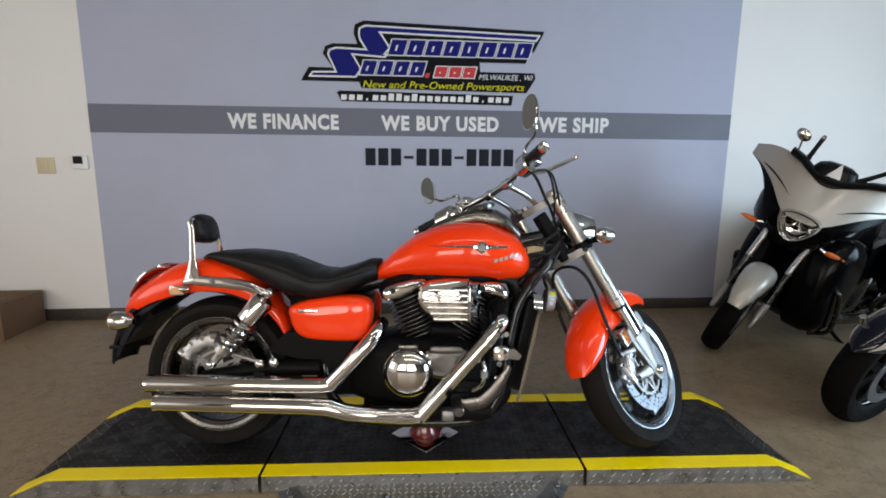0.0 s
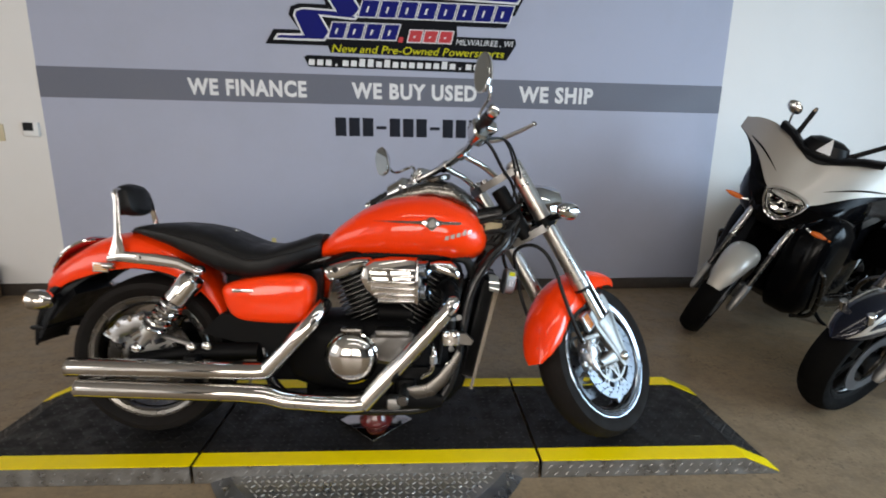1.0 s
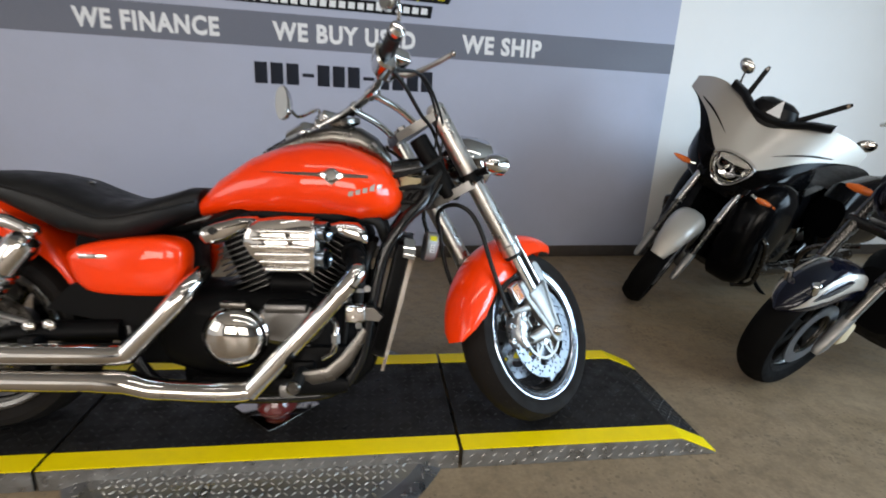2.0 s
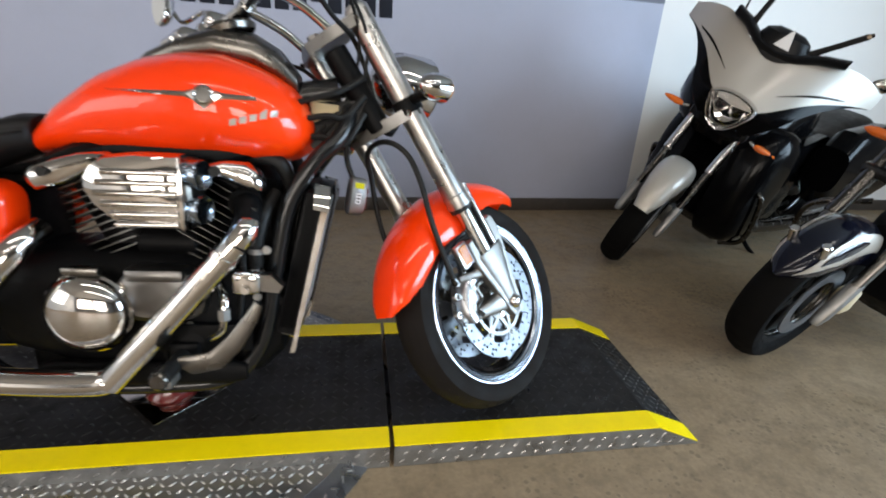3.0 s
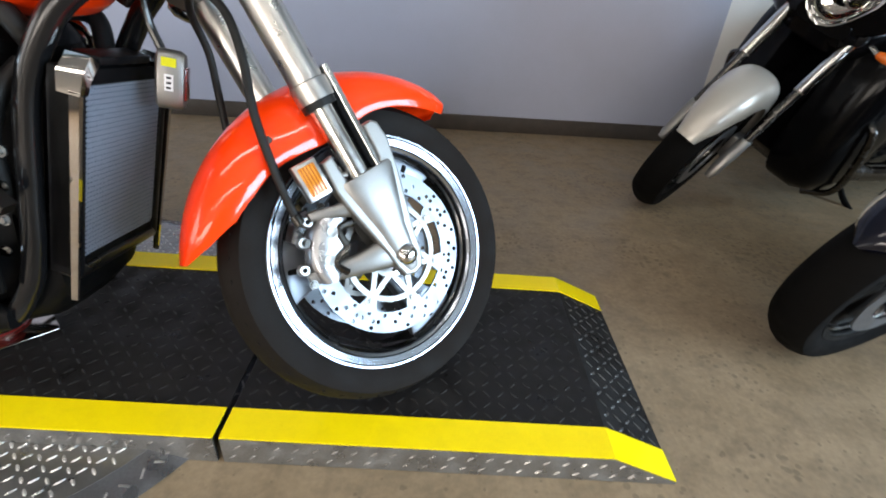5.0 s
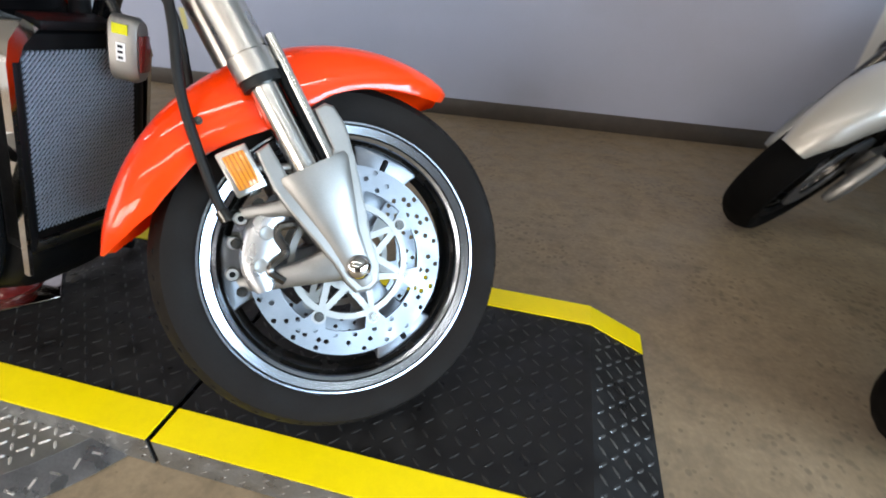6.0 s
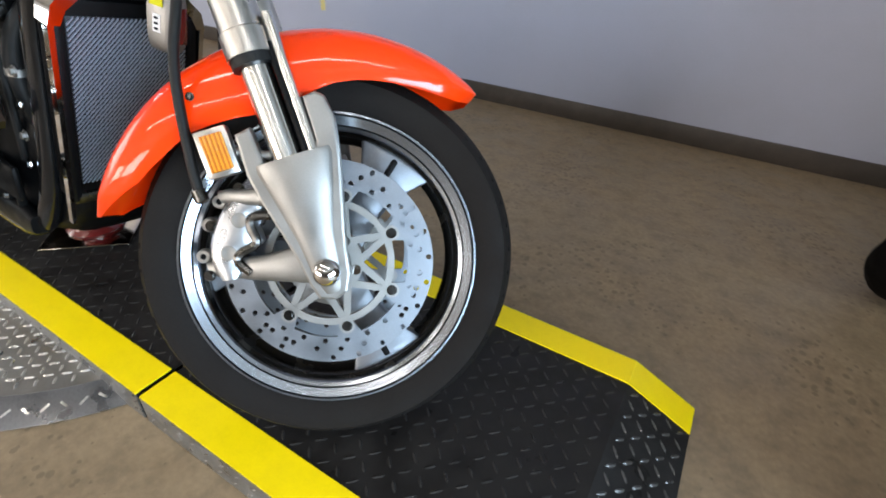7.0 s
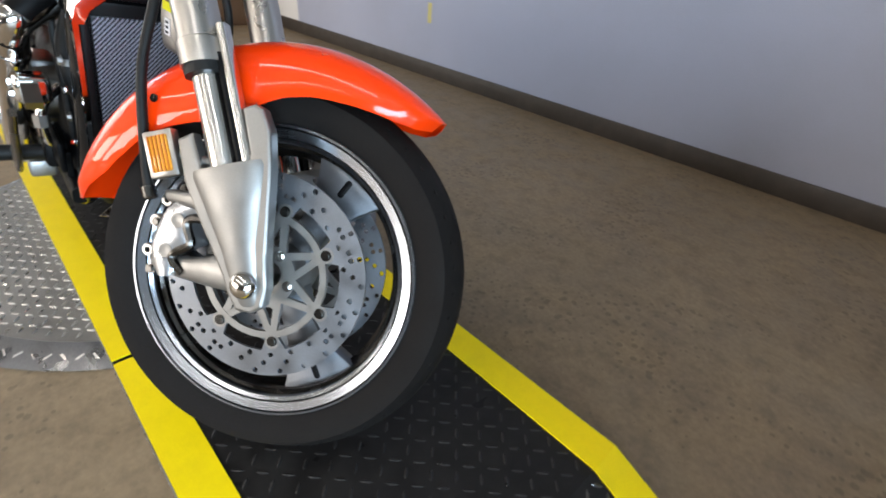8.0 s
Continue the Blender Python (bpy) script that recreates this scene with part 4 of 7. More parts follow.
    for k in range(19):
        t = k / 18
        a = radians(200 - 54 * t)
        ri = 0.106 - 0.010 * math.cos(t * 4 * math.pi) + 0.022 * (abs(t - 0.5) * 2) ** 4
        ro = 0.160 - 0.016 * (abs(t - 0.5) * 2) ** 3
        c = FRONT_AXLE + Vector((math.cos(a), 0, math.sin(a))) * (ri + ro) / 2
        u = Vector((math.cos(a), 0, math.sin(a))) * (ro - ri) / 2
        rings.append(oval((c.x, 0.070 * s, c.z), u, (0, 0.030, 0), 16, 4.0))
    cal = front("brake_caliper", loft(rings), CALIPER_ALLOY, None, "silver four-piston brake caliper", 50)
    line = []
    for t in np.linspace(0.06, 0.94, 17):
        a = radians(200 - 54 * t)
        line.append(FRONT_AXLE + Vector((math.cos(a), 0, math.sin(a))) * (0.110 - 0.010 * math.cos(t * 4 * math.pi)) + Vector((0, 0.0975 * s, 0)))
    front("caliper_edge", tube(line, 0.0065, 8, 2), BARREL, cal)
    for t, r in ((0.05, 0.161), (0.5, 0.165), (0.92, 0.158)):
        a = radians(200 - 54 * t)
        p = FRONT_AXLE + Vector((math.cos(a), 0, math.sin(a))) * r
        front("caliper_bolt", bolt((p.x, 0.084 * s, p.z), (0, s, 0), 0.0052, 0.006), BARREL, cal)
    for t in (0.22, 0.50, 0.72):
        a = radians(200 - 54 * t)
        p = FRONT_AXLE + Vector((math.cos(a), 0, math.sin(a))) * 0.169
        front("ring_nut", lathe([(0, 0.0045), (0, 0.0105), (0.010, 0.0095), (0.012, 0.008), (0.012, 0.0045)], 16, (p.x, 0.072 * s, p.z), (0, s, 0), closed=True), SATIN, cal)
        front("nut_core", rod((p.x, 0.070 * s, p.z), (p.x, 0.081 * s, p.z), 0.0046, n=10), ENGINE_BLACK, cal)
    for t in (0.30, 0.68):
        a = radians(200 - 54 * t)
        p = FRONT_AXLE + Vector((math.cos(a), 0, math.sin(a))) * 0.131
        front("piston_cap", lathe([(0, 0.0), (0, 0.0105), (0.001, 0.0105), (0.0015, 0.0085), (0.001, 0.007), (0.001, 0.0)], 20, (p.x, 0.0998 * s, p.z), (0, s, 0)), CAST, cal)
    # reflector on its bracket, behind the fork
    rc = Vector((0.688, 0.112 * s, 0.419))
    turn = Matrix.Translation(rc) @ Matrix.Rotation(radians(-30), 4, "Y")
    ref = front("reflector", moved(box(-0.021, -0.009, -0.031, 0.021, 0.009, 0.031, 0.003), turn), SATIN, None, "amber reflector in a chrome frame")
    front("reflector_lens", moved(box(-0.0145, 0.0085 * s - 0.003, -0.024, 0.0145, 0.0085 * s + 0.003, 0.024, 0.002), turn), AMBER, ref, "amber lens")
    for k in range(5):
        x = -0.0112 + 0.0056 * k
        front("lens_rib", moved(box(x - 0.0010, 0.0115 * s - 0.0015, -0.0235, x + 0.0010, 0.0115 * s + 0.0015, 0.0235), turn), AMBER_DARK, ref)
    front("reflector_bracket", rod((0.70, 0.106 * s, 0.425), (0.762, 0.104 * s, 0.432), 0.006), CAST, ref)

# triple clamps and steering stem
for t, w, name in ((0.775, 0.013, "upper_clamp"), (0.545, 0.014, "lower_clamp")):
    hub = on_leg(t, -0.062)
    pts = [on_leg(t, 0.030, 0.09), on_leg(t, 0.033, 0.112), on_leg(t, 0.0, 0.136), on_leg(t, -0.032, 0.116), on_leg(t, -0.075, 0.045), on_leg(t, -0.096, 0.0)]
    pts = pts + [Vector((p.x, -p.y, p.z)) for p in reversed(pts[:-1])]
    clamp = front(name, loft([[p - LEG_DIR * w for p in pts], [p + LEG_DIR * w for p in pts]]), ENGINE_GREY, None, "satin grey fork clamp")
    for s in (RIGHT, LEFT):
        front("pinch_bolt", bolt(on_leg(t, -0.030, s * 0.128), (0, s, 0), 0.0055, 0.006), CHROME, clamp)
front("stem_nut", rod(on_leg(0.788, -0.062), on_leg(0.800, -0.062), 0.015, n=6), ENGINE_GREY)
for s in (RIGHT, LEFT):
    front("fork_cap", lathe([(0, 0), (0, 0.024), (0.006, 0.022), (0.010, 0.010), (0.010, 0)], 20, on_leg(0.799, 0, 0.105 * s), LEG_DIR), SATIN)

# headlight: chrome bucket on a bracket, between the legs
HL = Vector((0.690, 0, 0.885))
hd = Vector((1, 0, -0.10)).normalized()
light = front("headlight", lathe([(-0.135, 0), (-0.132, 0.020), (-0.115, 0.050), (-0.075, 0.079), (-0.02, 0.090), (0.0, 0.092), (0.010, 0.0935), (0.016, 0.090), (0.012, 0.084), (-0.05, 0.060), (-0.075, 0.02), (-0.075, 0)], 48, HL, hd), CHROME, None, "chrome headlight bucket")
front("lens", lathe([(0.010, 0.085), (0.022, 0.070), (0.032, 0.040), (0.036, 0.0)], 40, HL, hd), LENS, light, "clear curved lens")
front("bulb", lathe([(-0.06, 0.0), (-0.06, 0.010), (-0.02, 0.010), (-0.012, 0.0)], 16, HL, hd), CHROME, light)
front("bracket", tube([HL + Vector((-0.06, 0, -0.08)), HL + Vector((-0.10, 0, -0.13)), on_leg(0.55, 0.02)], 0.013, 10), ENGINE_BLACK, light)

# turn signals on black stems clamped to the legs
for s in (RIGHT, LEFT):
    c = Vector((0.572, 0.203 * s, 0.786))
    sig = front("turn_signal", lathe([(-0.044, 0), (-0.042, 0.010), (-0.030, 0.022), (-0.010, 0.0295), (0.012, 0.0315), (0.025, 0.031), (0.027, 0.028)], 32, c, (1, 0, 0.03)), CHROME, None, "chrome bullet turn signal")
    front("signal_lens", lathe([(0.0235, 0.029), (0.033, 0.025), (0.040, 0.013), (0.042, 0)], 28, c, (1, 0, 0.03)), AMBER, sig, "amber lens")
    front("signal_stem", tube([on_leg(0.565, 0.0, 0.128 * s), (0.560, 0.160 * s, 0.778), c + Vector((-0.012, -0.022 * s, -0.012))], 0.011, 10), ENGINE_BLACK, sig)
    front("stem_clamp", lathe([(-0.018, 0.0285), (-0.018, 0.034), (0.018, 0.034), (0.018, 0.0285)], 24, on_leg(0.560, 0, 0.105 * s), LEG_DIR, closed=True), ENGINE_BLACK, sig)

# risers, bar, grips, levers, mirrors
for s in (RIGHT, LEFT):
    front("riser", tube([on_leg(0.770, -0.046, 0.055 * s), on_leg(0.770, -0.046, 0.055 * s).lerp(Vector((0.272, 0.052 * s, 1.002)), 0.5) + Vector((0.004, 0, 0.010)), (0.272, 0.052 * s, 1.002)], 0.0105, 14), CHROME, None, "chrome handlebar riser")
    bars_part("riser_clamp", lathe([(-0.016, 0.0120), (-0.016, 0.0185), (0.016, 0.0185), (0.016, 0.0120)], 18, (0.256, 0.058 * s, 1.050), (0, 1, 0), closed=True), CHROME)
bar = bars_part("handlebar", tube([(0.115, -0.400, 0.998), (0.165, -0.270, 1.020), (0.235, -0.130, 1.046), (0.256, 0, 1.050), (0.235, 0.130, 1.046), (0.165, 0.270, 1.020), (0.115, 0.400, 0.998)], 0.0122, 14, 8), CHROME, None, "chrome drag handlebar")
for s in (RIGHT, LEFT):
    a, b = Vector((0.163, 0.275 * s, 1.019)), Vector((0.113, 0.405 * s, 0.997))
    d = (b - a).normalized()
    grip = bars_part("grip", loft([oval(a + d * t, d.orthogonal().normalized() * r, d.cross(d.orthogonal()).normalized() * r, 18) for t, r in ((0, 0.013), (0.002, 0.019), (0.02, 0.0175), (0.04, 0.019), (0.06, 0.0175), (0.08, 0.019), (0.10, 0.0175), (0.124, 0.019), (0.126, 0.013))]), HOSE, None, "ribbed dark rubber grip")
    bars_part("bar_end", lathe([(0, 0), (0, 0.018), (0.012, 0.018), (0.020, 0.010), (0.021, 0)], 20, b - d * 0.004, d), CHROME, grip)
    bars_part("switch_pod", loft([oval(a - d * t + Vector((0, 0, -0.004)), (0.029 * k, 0, 0), (0, 0, 0.035 * k), 18, 3) for t, k in ((0.060, 0.75), (0.054, 1.0), (-0.012, 1.0), (-0.022, 0.8))]), CHROME, None, "chrome switch housing")
    m0 = a - d * 0.075 + Vector((0.022, 0, 0.004))
    bars_part("lever_perch", box(m0.x - 0.022, m0.y - 0.026, m0.z - 0.022, m0.x + 0.026, m0.y + 0.026, m0.z + 0.022, 0.008, 3), CHROME)
    bars_part("reservoir" if s < 0 else "clutch_perch", box(m0.x - 0.010, m0.y - 0.052, m0.z + 0.008, m0.x + 0.052, m0.y + 0.024, m0.z + 0.046, 0.010, 3), CHROME)
    lv = tube([m0 + Vector((0.020, 0, -0.004)), m0 + Vector((0.052, 0.030 * s, -0.012)), m0 + Vector((0.078, 0.10 * s, -0.012)), m0 + Vector((0.094, 0.165 * s, -0.010))], [0.008, 0.0075, 0.0065, 0.006], 10)
    lever = bars_part("brake_lever" if s < 0 else "clutch_lever", lv, SATIN, None, "polished hand lever")
    bars_part("lever_ball", lathe([(-0.008, 0), (-0.0055, 0.0058), (0, 0.0082), (0.0055, 0.0058), (0.008, 0)], 14, m0 + Vector((0.095, 0.170 * s, -0.010)), (0, 1, 0)), CHROME, lever)
    # mirror: oval head on a bent stem
    mc = Vector((0.150, 0.345 * s, 1.170))
    back = Vector((-1, -0.24 if s > 0 else -0.10, 0.06)).normalized()
    up = Vector((0.05, 0.22 * s, 1)).normalized()
    side = up.cross(back).normalized()
    up = back.cross(side).normalized()
    head = bars_part("mirror", loft([oval(mc + back * t, side * 0.037 * k, up * 0.066 * k, 28, 2.2) for t, k in ((-0.026, 0.25), (-0.022, 0.62), (-0.012, 0.9), (0.0, 1.0), (0.004, 1.0), (0.005, 0.93))]), CHROME, None, "chrome oval mirror")
    bars_part("mirror_glass", loft([oval(mc + back * t, side * 0.0335, up * 0.062, 28, 2.2) for t in (0.0052, 0.0062)]), MIRROR, head, "mirror glass")
    bars_part("mirror_stem", tube([m0 + Vector((0.0, 0, 0.016)), m0 + Vector((0.006, 0.018 * s, 0.075)), mc - back * 0.045 + Vector((0, -0.03 * s, -0.045)), mc - back * 0.022], 0.0055, 10), CHROME, head)

# hoses and cables of the front end
front("brake_hose", tube([(0.672, -0.094, 0.352), (0.648, -0.094, 0.405), (0.612, -0.096, 0.510), (0.598, -0.090, 0.600), (0.580, -0.076, 0.668), (0.552, -0.052, 0.704), (0.542, 0.000, 0.716), (0.552, 0.052, 0.704), (0.580, 0.084, 0.660), (0.596, 0.098, 0.590), (0.612, 0.100, 0.510), (0.648, 0.096, 0.405), (0.672, 0.094, 0.352)], 0.0068, 12, 8), HOSE, None, "black front brake hose looped from caliper to caliper")
front("hose_end", lathe([(-0.006, 0.0068), (-0.006, 0.0095), (0.010, 0.0095), (0.012, 0.0068)], 14, (0.668, -0.094, 0.360), (0.5, 0, -0.8), closed=True), BARREL)
front("hose_end", lathe([(-0.006, 0.0068), (-0.006, 0.0095), (0.010, 0.0095), (0.012, 0.0068)], 14, (0.668, 0.094, 0.360), (0.5, 0, -0.8), closed=True), BARREL)
front("brake_hose", tube([(0.215, -0.212, 0.978), (0.262, -0.200, 0.955), (0.36, -0.14, 0.925), (0.46, -0.075, 0.92), (0.52, -0.04, 0.82), on_leg(0.53, -0.07, -0.03)], 0.0055, 10, 8), HOSE, None, "black master cylinder hose")
front("throttle_cable", tube([(0.205, -0.240, 0.960), (0.30, -0.232, 0.975), (0.41, -0.160, 0.955), (0.475, -0.10, 0.90), (0.47, -0.04, 0.80), (0.40, 0.0, 0.72)], 0.004, 8, 8), HOSE, None, "black throttle cable")
front("throttle_cable", tube([(0.205, -0.232, 0.956), (0.30, -0.220, 0.985), (0.41, -0.145, 0.965), (0.465, -0.080, 0.90), (0.455, -0.02, 0.80), (0.39, 0.01, 0.72)], 0.004, 8, 8), HOSE, None, "black throttle cable")
front("clutch_cable", tube([(0.215, 0.212, 0.958), (0.30, 0.18, 0.940), (0.40, 0.09, 0.92), (0.44, 0.03, 0.82), (0.38, 0.02, 0.72)], 0.005, 8, 8), HOSE, None, "black clutch cable")

# ---- frame, tank and engine ----
head_a, head_b = FOOT + AXIS * 0.865, FOOT + AXIS * 1.07
part("steering_head", rod(head_a, head_b, 0.029, n=28, bevel=0.004), ENGINE_BLACK, bike)
part("backbone", tube([(0.44, 0, 0.82), (0.30, 0, 0.79), (0.0, 0, 0.70), (-0.30, 0, 0.62), (-0.55, 0, 0.60)], 0.030, 14), FRAME_BLACK, bike)
for s in (RIGHT, LEFT):
    part("downtube", tube([(0.468, 0.030 * s, 0.780), (0.445, 0.072 * s, 0.715), (0.392, 0.094 * s, 0.660), (0.335, 0.100 * s, 0.56), (0.305, 0.104 * s, 0.42), (0.285, 0.110 * s, 0.30), (0.262, 0.116 * s, 0.225), (0.21, 0.120 * s, 0.160), (0.10, 0.122 * s, 0.135), (-0.20, 0.122 * s, 0.140), (-0.34, 0.105 * s, 0.20), (-0.39, 0.085 * s, 0.33), (-0.40, 0.075 * s, 0.50), (-0.42, 0.07 * s, 0.60)], 0.0185, 16, 8), FRAME_BLACK, bike, "gloss black frame tube")
    part("gusset", loft([[Vector(p) + Vector((0, 0.004 * s * k, 0)) for p in ((0.475, 0.032 * s, 0.735), (0.505, 0.034 * s, 0.80), (0.39, 0.030 * s, 0.79), (0.33, 0.028 * s, 0.73), (0.40, 0.055 * s, 0.675))] for k in (-1, 1)]), FRAME_BLACK, bike)
part("wiring_cover", box(0.375, -0.036, 0.69, 0.450, 0.036, 0.795, 0.010), BRACKET_TAN, bike, "tan coated head bracket behind the wiring")
for s in (RIGHT, LEFT):
    for k in range(3):
        part("wiring_loom", tube([(0.30, s * (0.045 + 0.01 * k), 0.70 + 0.035 * k), (0.40 + 0.01 * k, s * (0.064 + 0.006 * k), 0.715 + 0.045 * k), (0.455, s * 0.060, 0.70 + 0.06 * k), (0.50, s * 0.040, 0.77 + 0.04 * k)], 0.0065, 8), HOSE, bike)


def tank_half(x):
    """Half width, centre height and half height of the tank at x."""
    xs = [r[0] for r in TANK]
    return [float(np.interp(x, xs, [r[i] for r in TANK])) for i in (2, 1, 3)]


TANK = [(-0.228, 0.664, 0.020, 0.010), (-0.214, 0.668, 0.046, 0.021), (-0.186, 0.684, 0.074, 0.032), (-0.135, 0.712, 0.102, 0.057), (-0.05, 0.744, 0.131, 0.086), (0.04, 0.761, 0.154, 0.106), (0.12, 0.767, 0.168, 0.115), (0.20, 0.766, 0.174, 0.116), (0.26, 0.758, 0.170, 0.108), (0.31, 0.747, 0.156, 0.096), (0.343, 0.738, 0.136, 0.081), (0.366, 0.730, 0.108, 0.060), (0.381, 0.724, 0.072, 0.036), (0.389, 0.721, 0.034, 0.016)]
tank = part("fuel_tank", loft([oval((x, 0, z), (0, hw, 0), (0, 0, hh), 48, 2.25) for x, z, hw, hh in [tuple(float(np.interp(t, range(len(TANK)), [r[i] for r in TANK])) for i in range(4)) for t in np.linspace(0, len(TANK) - 1, 49)]]), ORANGE, bike, "orange-red lacquered teardrop fuel tank", 60)
part("tank_tunnel", loft([oval((x, 0, z), (0, w, 0), (0, 0, 0.03), 20, 3) for x, z, w in ((-0.16, 0.665, 0.06), (0.0, 0.668, 0.105), (0.2, 0.672, 0.125), (0.33, 0.70, 0.09))]), ENGINE_BLACK, tank)


def tank_point(x, z, proud=0.0):
    hw, zc, hh = tank_half(x)
    v = min(0.999, abs(z - zc) / hh)
    return Vector((x, -(hw * (1 - v ** 2.25) ** (1 / 2.25) + proud), z))


for s in (RIGHT, LEFT):
    flip = Matrix.Diagonal((1, -s, 1, 1)) if s > 0 else Matrix.Identity(4)
    ez = 0.785
    wing = []
    for t in np.linspace(0, 1, 25):
        x = 0.000 + 0.290 * t
        k = 0.0062 if abs(x - 0.195) > 0.03 else 0.010
        k *= 1 - 0.8 * abs(t - 0.70) / 0.70
        wing.append([tank_point(x, ez + k + 0.004 * (1 - t), 0.0005), tank_point(x, ez + 0.004 * (1 - t), 0.004), tank_point(x, ez - k + 0.004 * (1 - t), 0.0005), tank_point(x, ez + 0.004 * (1 - t), -0.002)])
    em = part("emblem", moved(loft(wing), flip), CHROME, tank, "winged chrome tank emblem")
    c = tank_point(0.195, ez, 0.001)
    badge = merge(lathe([(0, 0), (0, 0.020), (0.005, 0.020), (0.008, 0.016), (0.006, 0.014), (0.006, 0)], 28, c, (0, -1, 0.10)), moved(extrude_outline([(-0.034, 0.002), (0, 0.021), (0.034, 0.002), (0.0, -0.026)], 0.004, 0.001), Matrix.Translation((c.x, c.y - 0.002, c.z))))
    part("badge", moved(badge, flip), CHROME, em)
    part("badge_face", moved(lathe([(0.0062, 0.0), (0.0062, 0.013), (0.0072, 0.013), (0.0078, 0.0)], 24, c, (0, -1, 0.10)), flip), ENGINE_GREY, em, "dark round badge face")
    for k in range(5):
        x = 0.238 + 0.019 * k
        z = 0.730 + 0.005 * k
        p = [tank_point(x, z, 0.0012), tank_point(x + 0.013, z + 0.002, 0.0012), tank_point(x + 0.015, z + 0.016 + 0.006 * (k == 3), 0.0012), tank_point(x + 0.002, z + 0.013, 0.0012)]
        q = [v + Vector((0, 0.002, 0)) for v in p]
        part("pale_bar", moved(loft([q, p]), flip), SILVER_PAINT, tank)
# instrument console on the tank
con = part("console", loft([oval((x, 0, z), (0, hw, 0), (0, 0, hh), 24, 2.4) for x, z, hw, hh in ((-0.02, 0.830, 0.012, 0.010), (0.03, 0.858, 0.034, 0.020), (0.10, 0.883, 0.056, 0.028), (0.18, 0.898, 0.068, 0.038), (0.26, 0.888, 0.072, 0.040), (0.31, 0.864, 0.064, 0.036), (0.350, 0.826, 0.042, 0.024))]), RIM_GREY, tank, "dark chrome instrument console")
part("speedometer", lathe([(0, 0.052), (0.012, 0.055), (0.018, 0.050), (0.015, 0.046), (0.012, 0.0)], 36, (0.205, 0, 0.928), (-0.28, 0, 1)), RIM_GREY, con)
part("dial", lathe([(0.0165, 0.0), (0.0165, 0.046), (0.019, 0.044), (0.020, 0)], 32, (0.205, 0, 0.928), (-0.28, 0, 1)), PLASTIC_BLACK, con)
part("filler_cap", lathe([(0, 0), (0, 0.026), (0.008, 0.026), (0.012, 0.020), (0.012, 0)], 24, (0.095, 0, 0.903), (-0.3, 0, 1)), CHROME, con)

# engine
part("crankcase", loft([oval((x, 0, z), (0, hw, 0), (0, 0, hh), 28, 3.6) for x, z, hw, hh in ((-0.30, 0.33, 0.10, 0.09), (-0.27, 0.33, 0.125, 0.12), (-0.10, 0.31, 0.140, 0.150), (0.08, 0.30, 0.142, 0.160), (0.20, 0.30, 0.135, 0.140), (0.26, 0.31, 0.11, 0.09))]), ENGINE_BLACK, bike, "black engine crankcase")
part("oil_pan", loft([oval((x, 0, z), (0, hw, 0), (0, 0, hh), 24, 4.0) for x, z, hw, hh in ((-0.24, 0.20, 0.09, 0.06), (-0.20, 0.19, 0.105, 0.075), (0.16, 0.19, 0.108, 0.075), (0.26, 0.23, 0.104, 0.085), (0.31, 0.28, 0.100, 0.085), (0.325, 0.30, 0.08, 0.06))]), ENGINE_BLACK, bike, "black oil pan and front engine mount")
part("engine_front", loft([oval((x, 0, 0.45), (0, hw, 0), (0, 0, hh), 20, 3.5) for x, hw, hh in ((0.20, 0.075, 0.14), (0.27, 0.08, 0.17), (0.29, 0.07, 0.16))]), ENGINE_BLACK, bike)
for s in (RIGHT, LEFT):
    # coolant pipes, a coil box and small black fittings before the engine
    part("coolant_hose", tube([(0.300, 0.062 * s, 0.585), (0.285, 0.100 * s, 0.545), (0.268, 0.118 * s, 0.480), (0.262, 0.108 * s, 0.400), (0.250, 0.085 * s, 0.345)], 0.0155, 14), HOSE, bike, "black coolant hose")
    part("hose_clip", lathe([(-0.006, 0.0155), (-0.006, 0.0178), (0.006, 0.0178), (0.006, 0.0155)], 20, (0.266, 0.116 * s, 0.460), (0.05, 0, 1), closed=True), CAST, bike)
    part("ignition_coil", box(0.275, 0.075 * s - 0.022, 0.285, 0.318, 0.075 * s + 0.022, 0.345, 0.006), PLASTIC_BLACK, bike)
    for k in range(4):
        part("mount_bolt", bolt((0.255 + 0.012 * k, 0.128 * s, 0.30 + 0.055 * k), (0, s, 0), 0.0065, 0.007), CAST if k % 2 else CHROME, bike)
    part("breather_tube", tube([(0.26, 0.09 * s, 0.62), (0.235, 0.125 * s, 0.56), (0.24, 0.128 * s, 0.44), (0.225, 0.125 * s, 0.30)], 0.0065, 10), HOSE, bike)
    for k in range(5):
        part("case_rib", box(0.02 + 0.045 * k, 0.140 * s - 0.008, 0.205, 0.028 + 0.045 * k, 0.140 * s + 0.006, 0.262, 0.002), ENGINE_BLACK, bike)
part("gearbox", box(-0.42, -0.10, 0.22, -0.22, 0.10, 0.42, 0.02), ENGINE_BLACK, bike)
part("engine_cover", loft([oval((cx, y, cz), (a, 0, 0), (0, 0, b), 28, 2.8) for y, cx, cz, a, b in ((-0.12, 0.075, 0.365, 0.095, 0.062), (-0.160, 0.075, 0.365, 0.090, 0.058), (-0.170, 0.075, 0.365, 0.075, 0.045))]), ENGINE_GREY, bike, "polished right engine cover")
for k in range(7):
    a = radians(-40 + 38 * k)
    part("cover_bolt", bolt((0.075 + 0.080 * math.cos(a), -0.166, 0.365 + 0.048 * math.sin(a)), (0, -1, 0), 0.006, 0.006), CHROME, bike)
cc = Vector((-0.066, -0.158, 0.333))
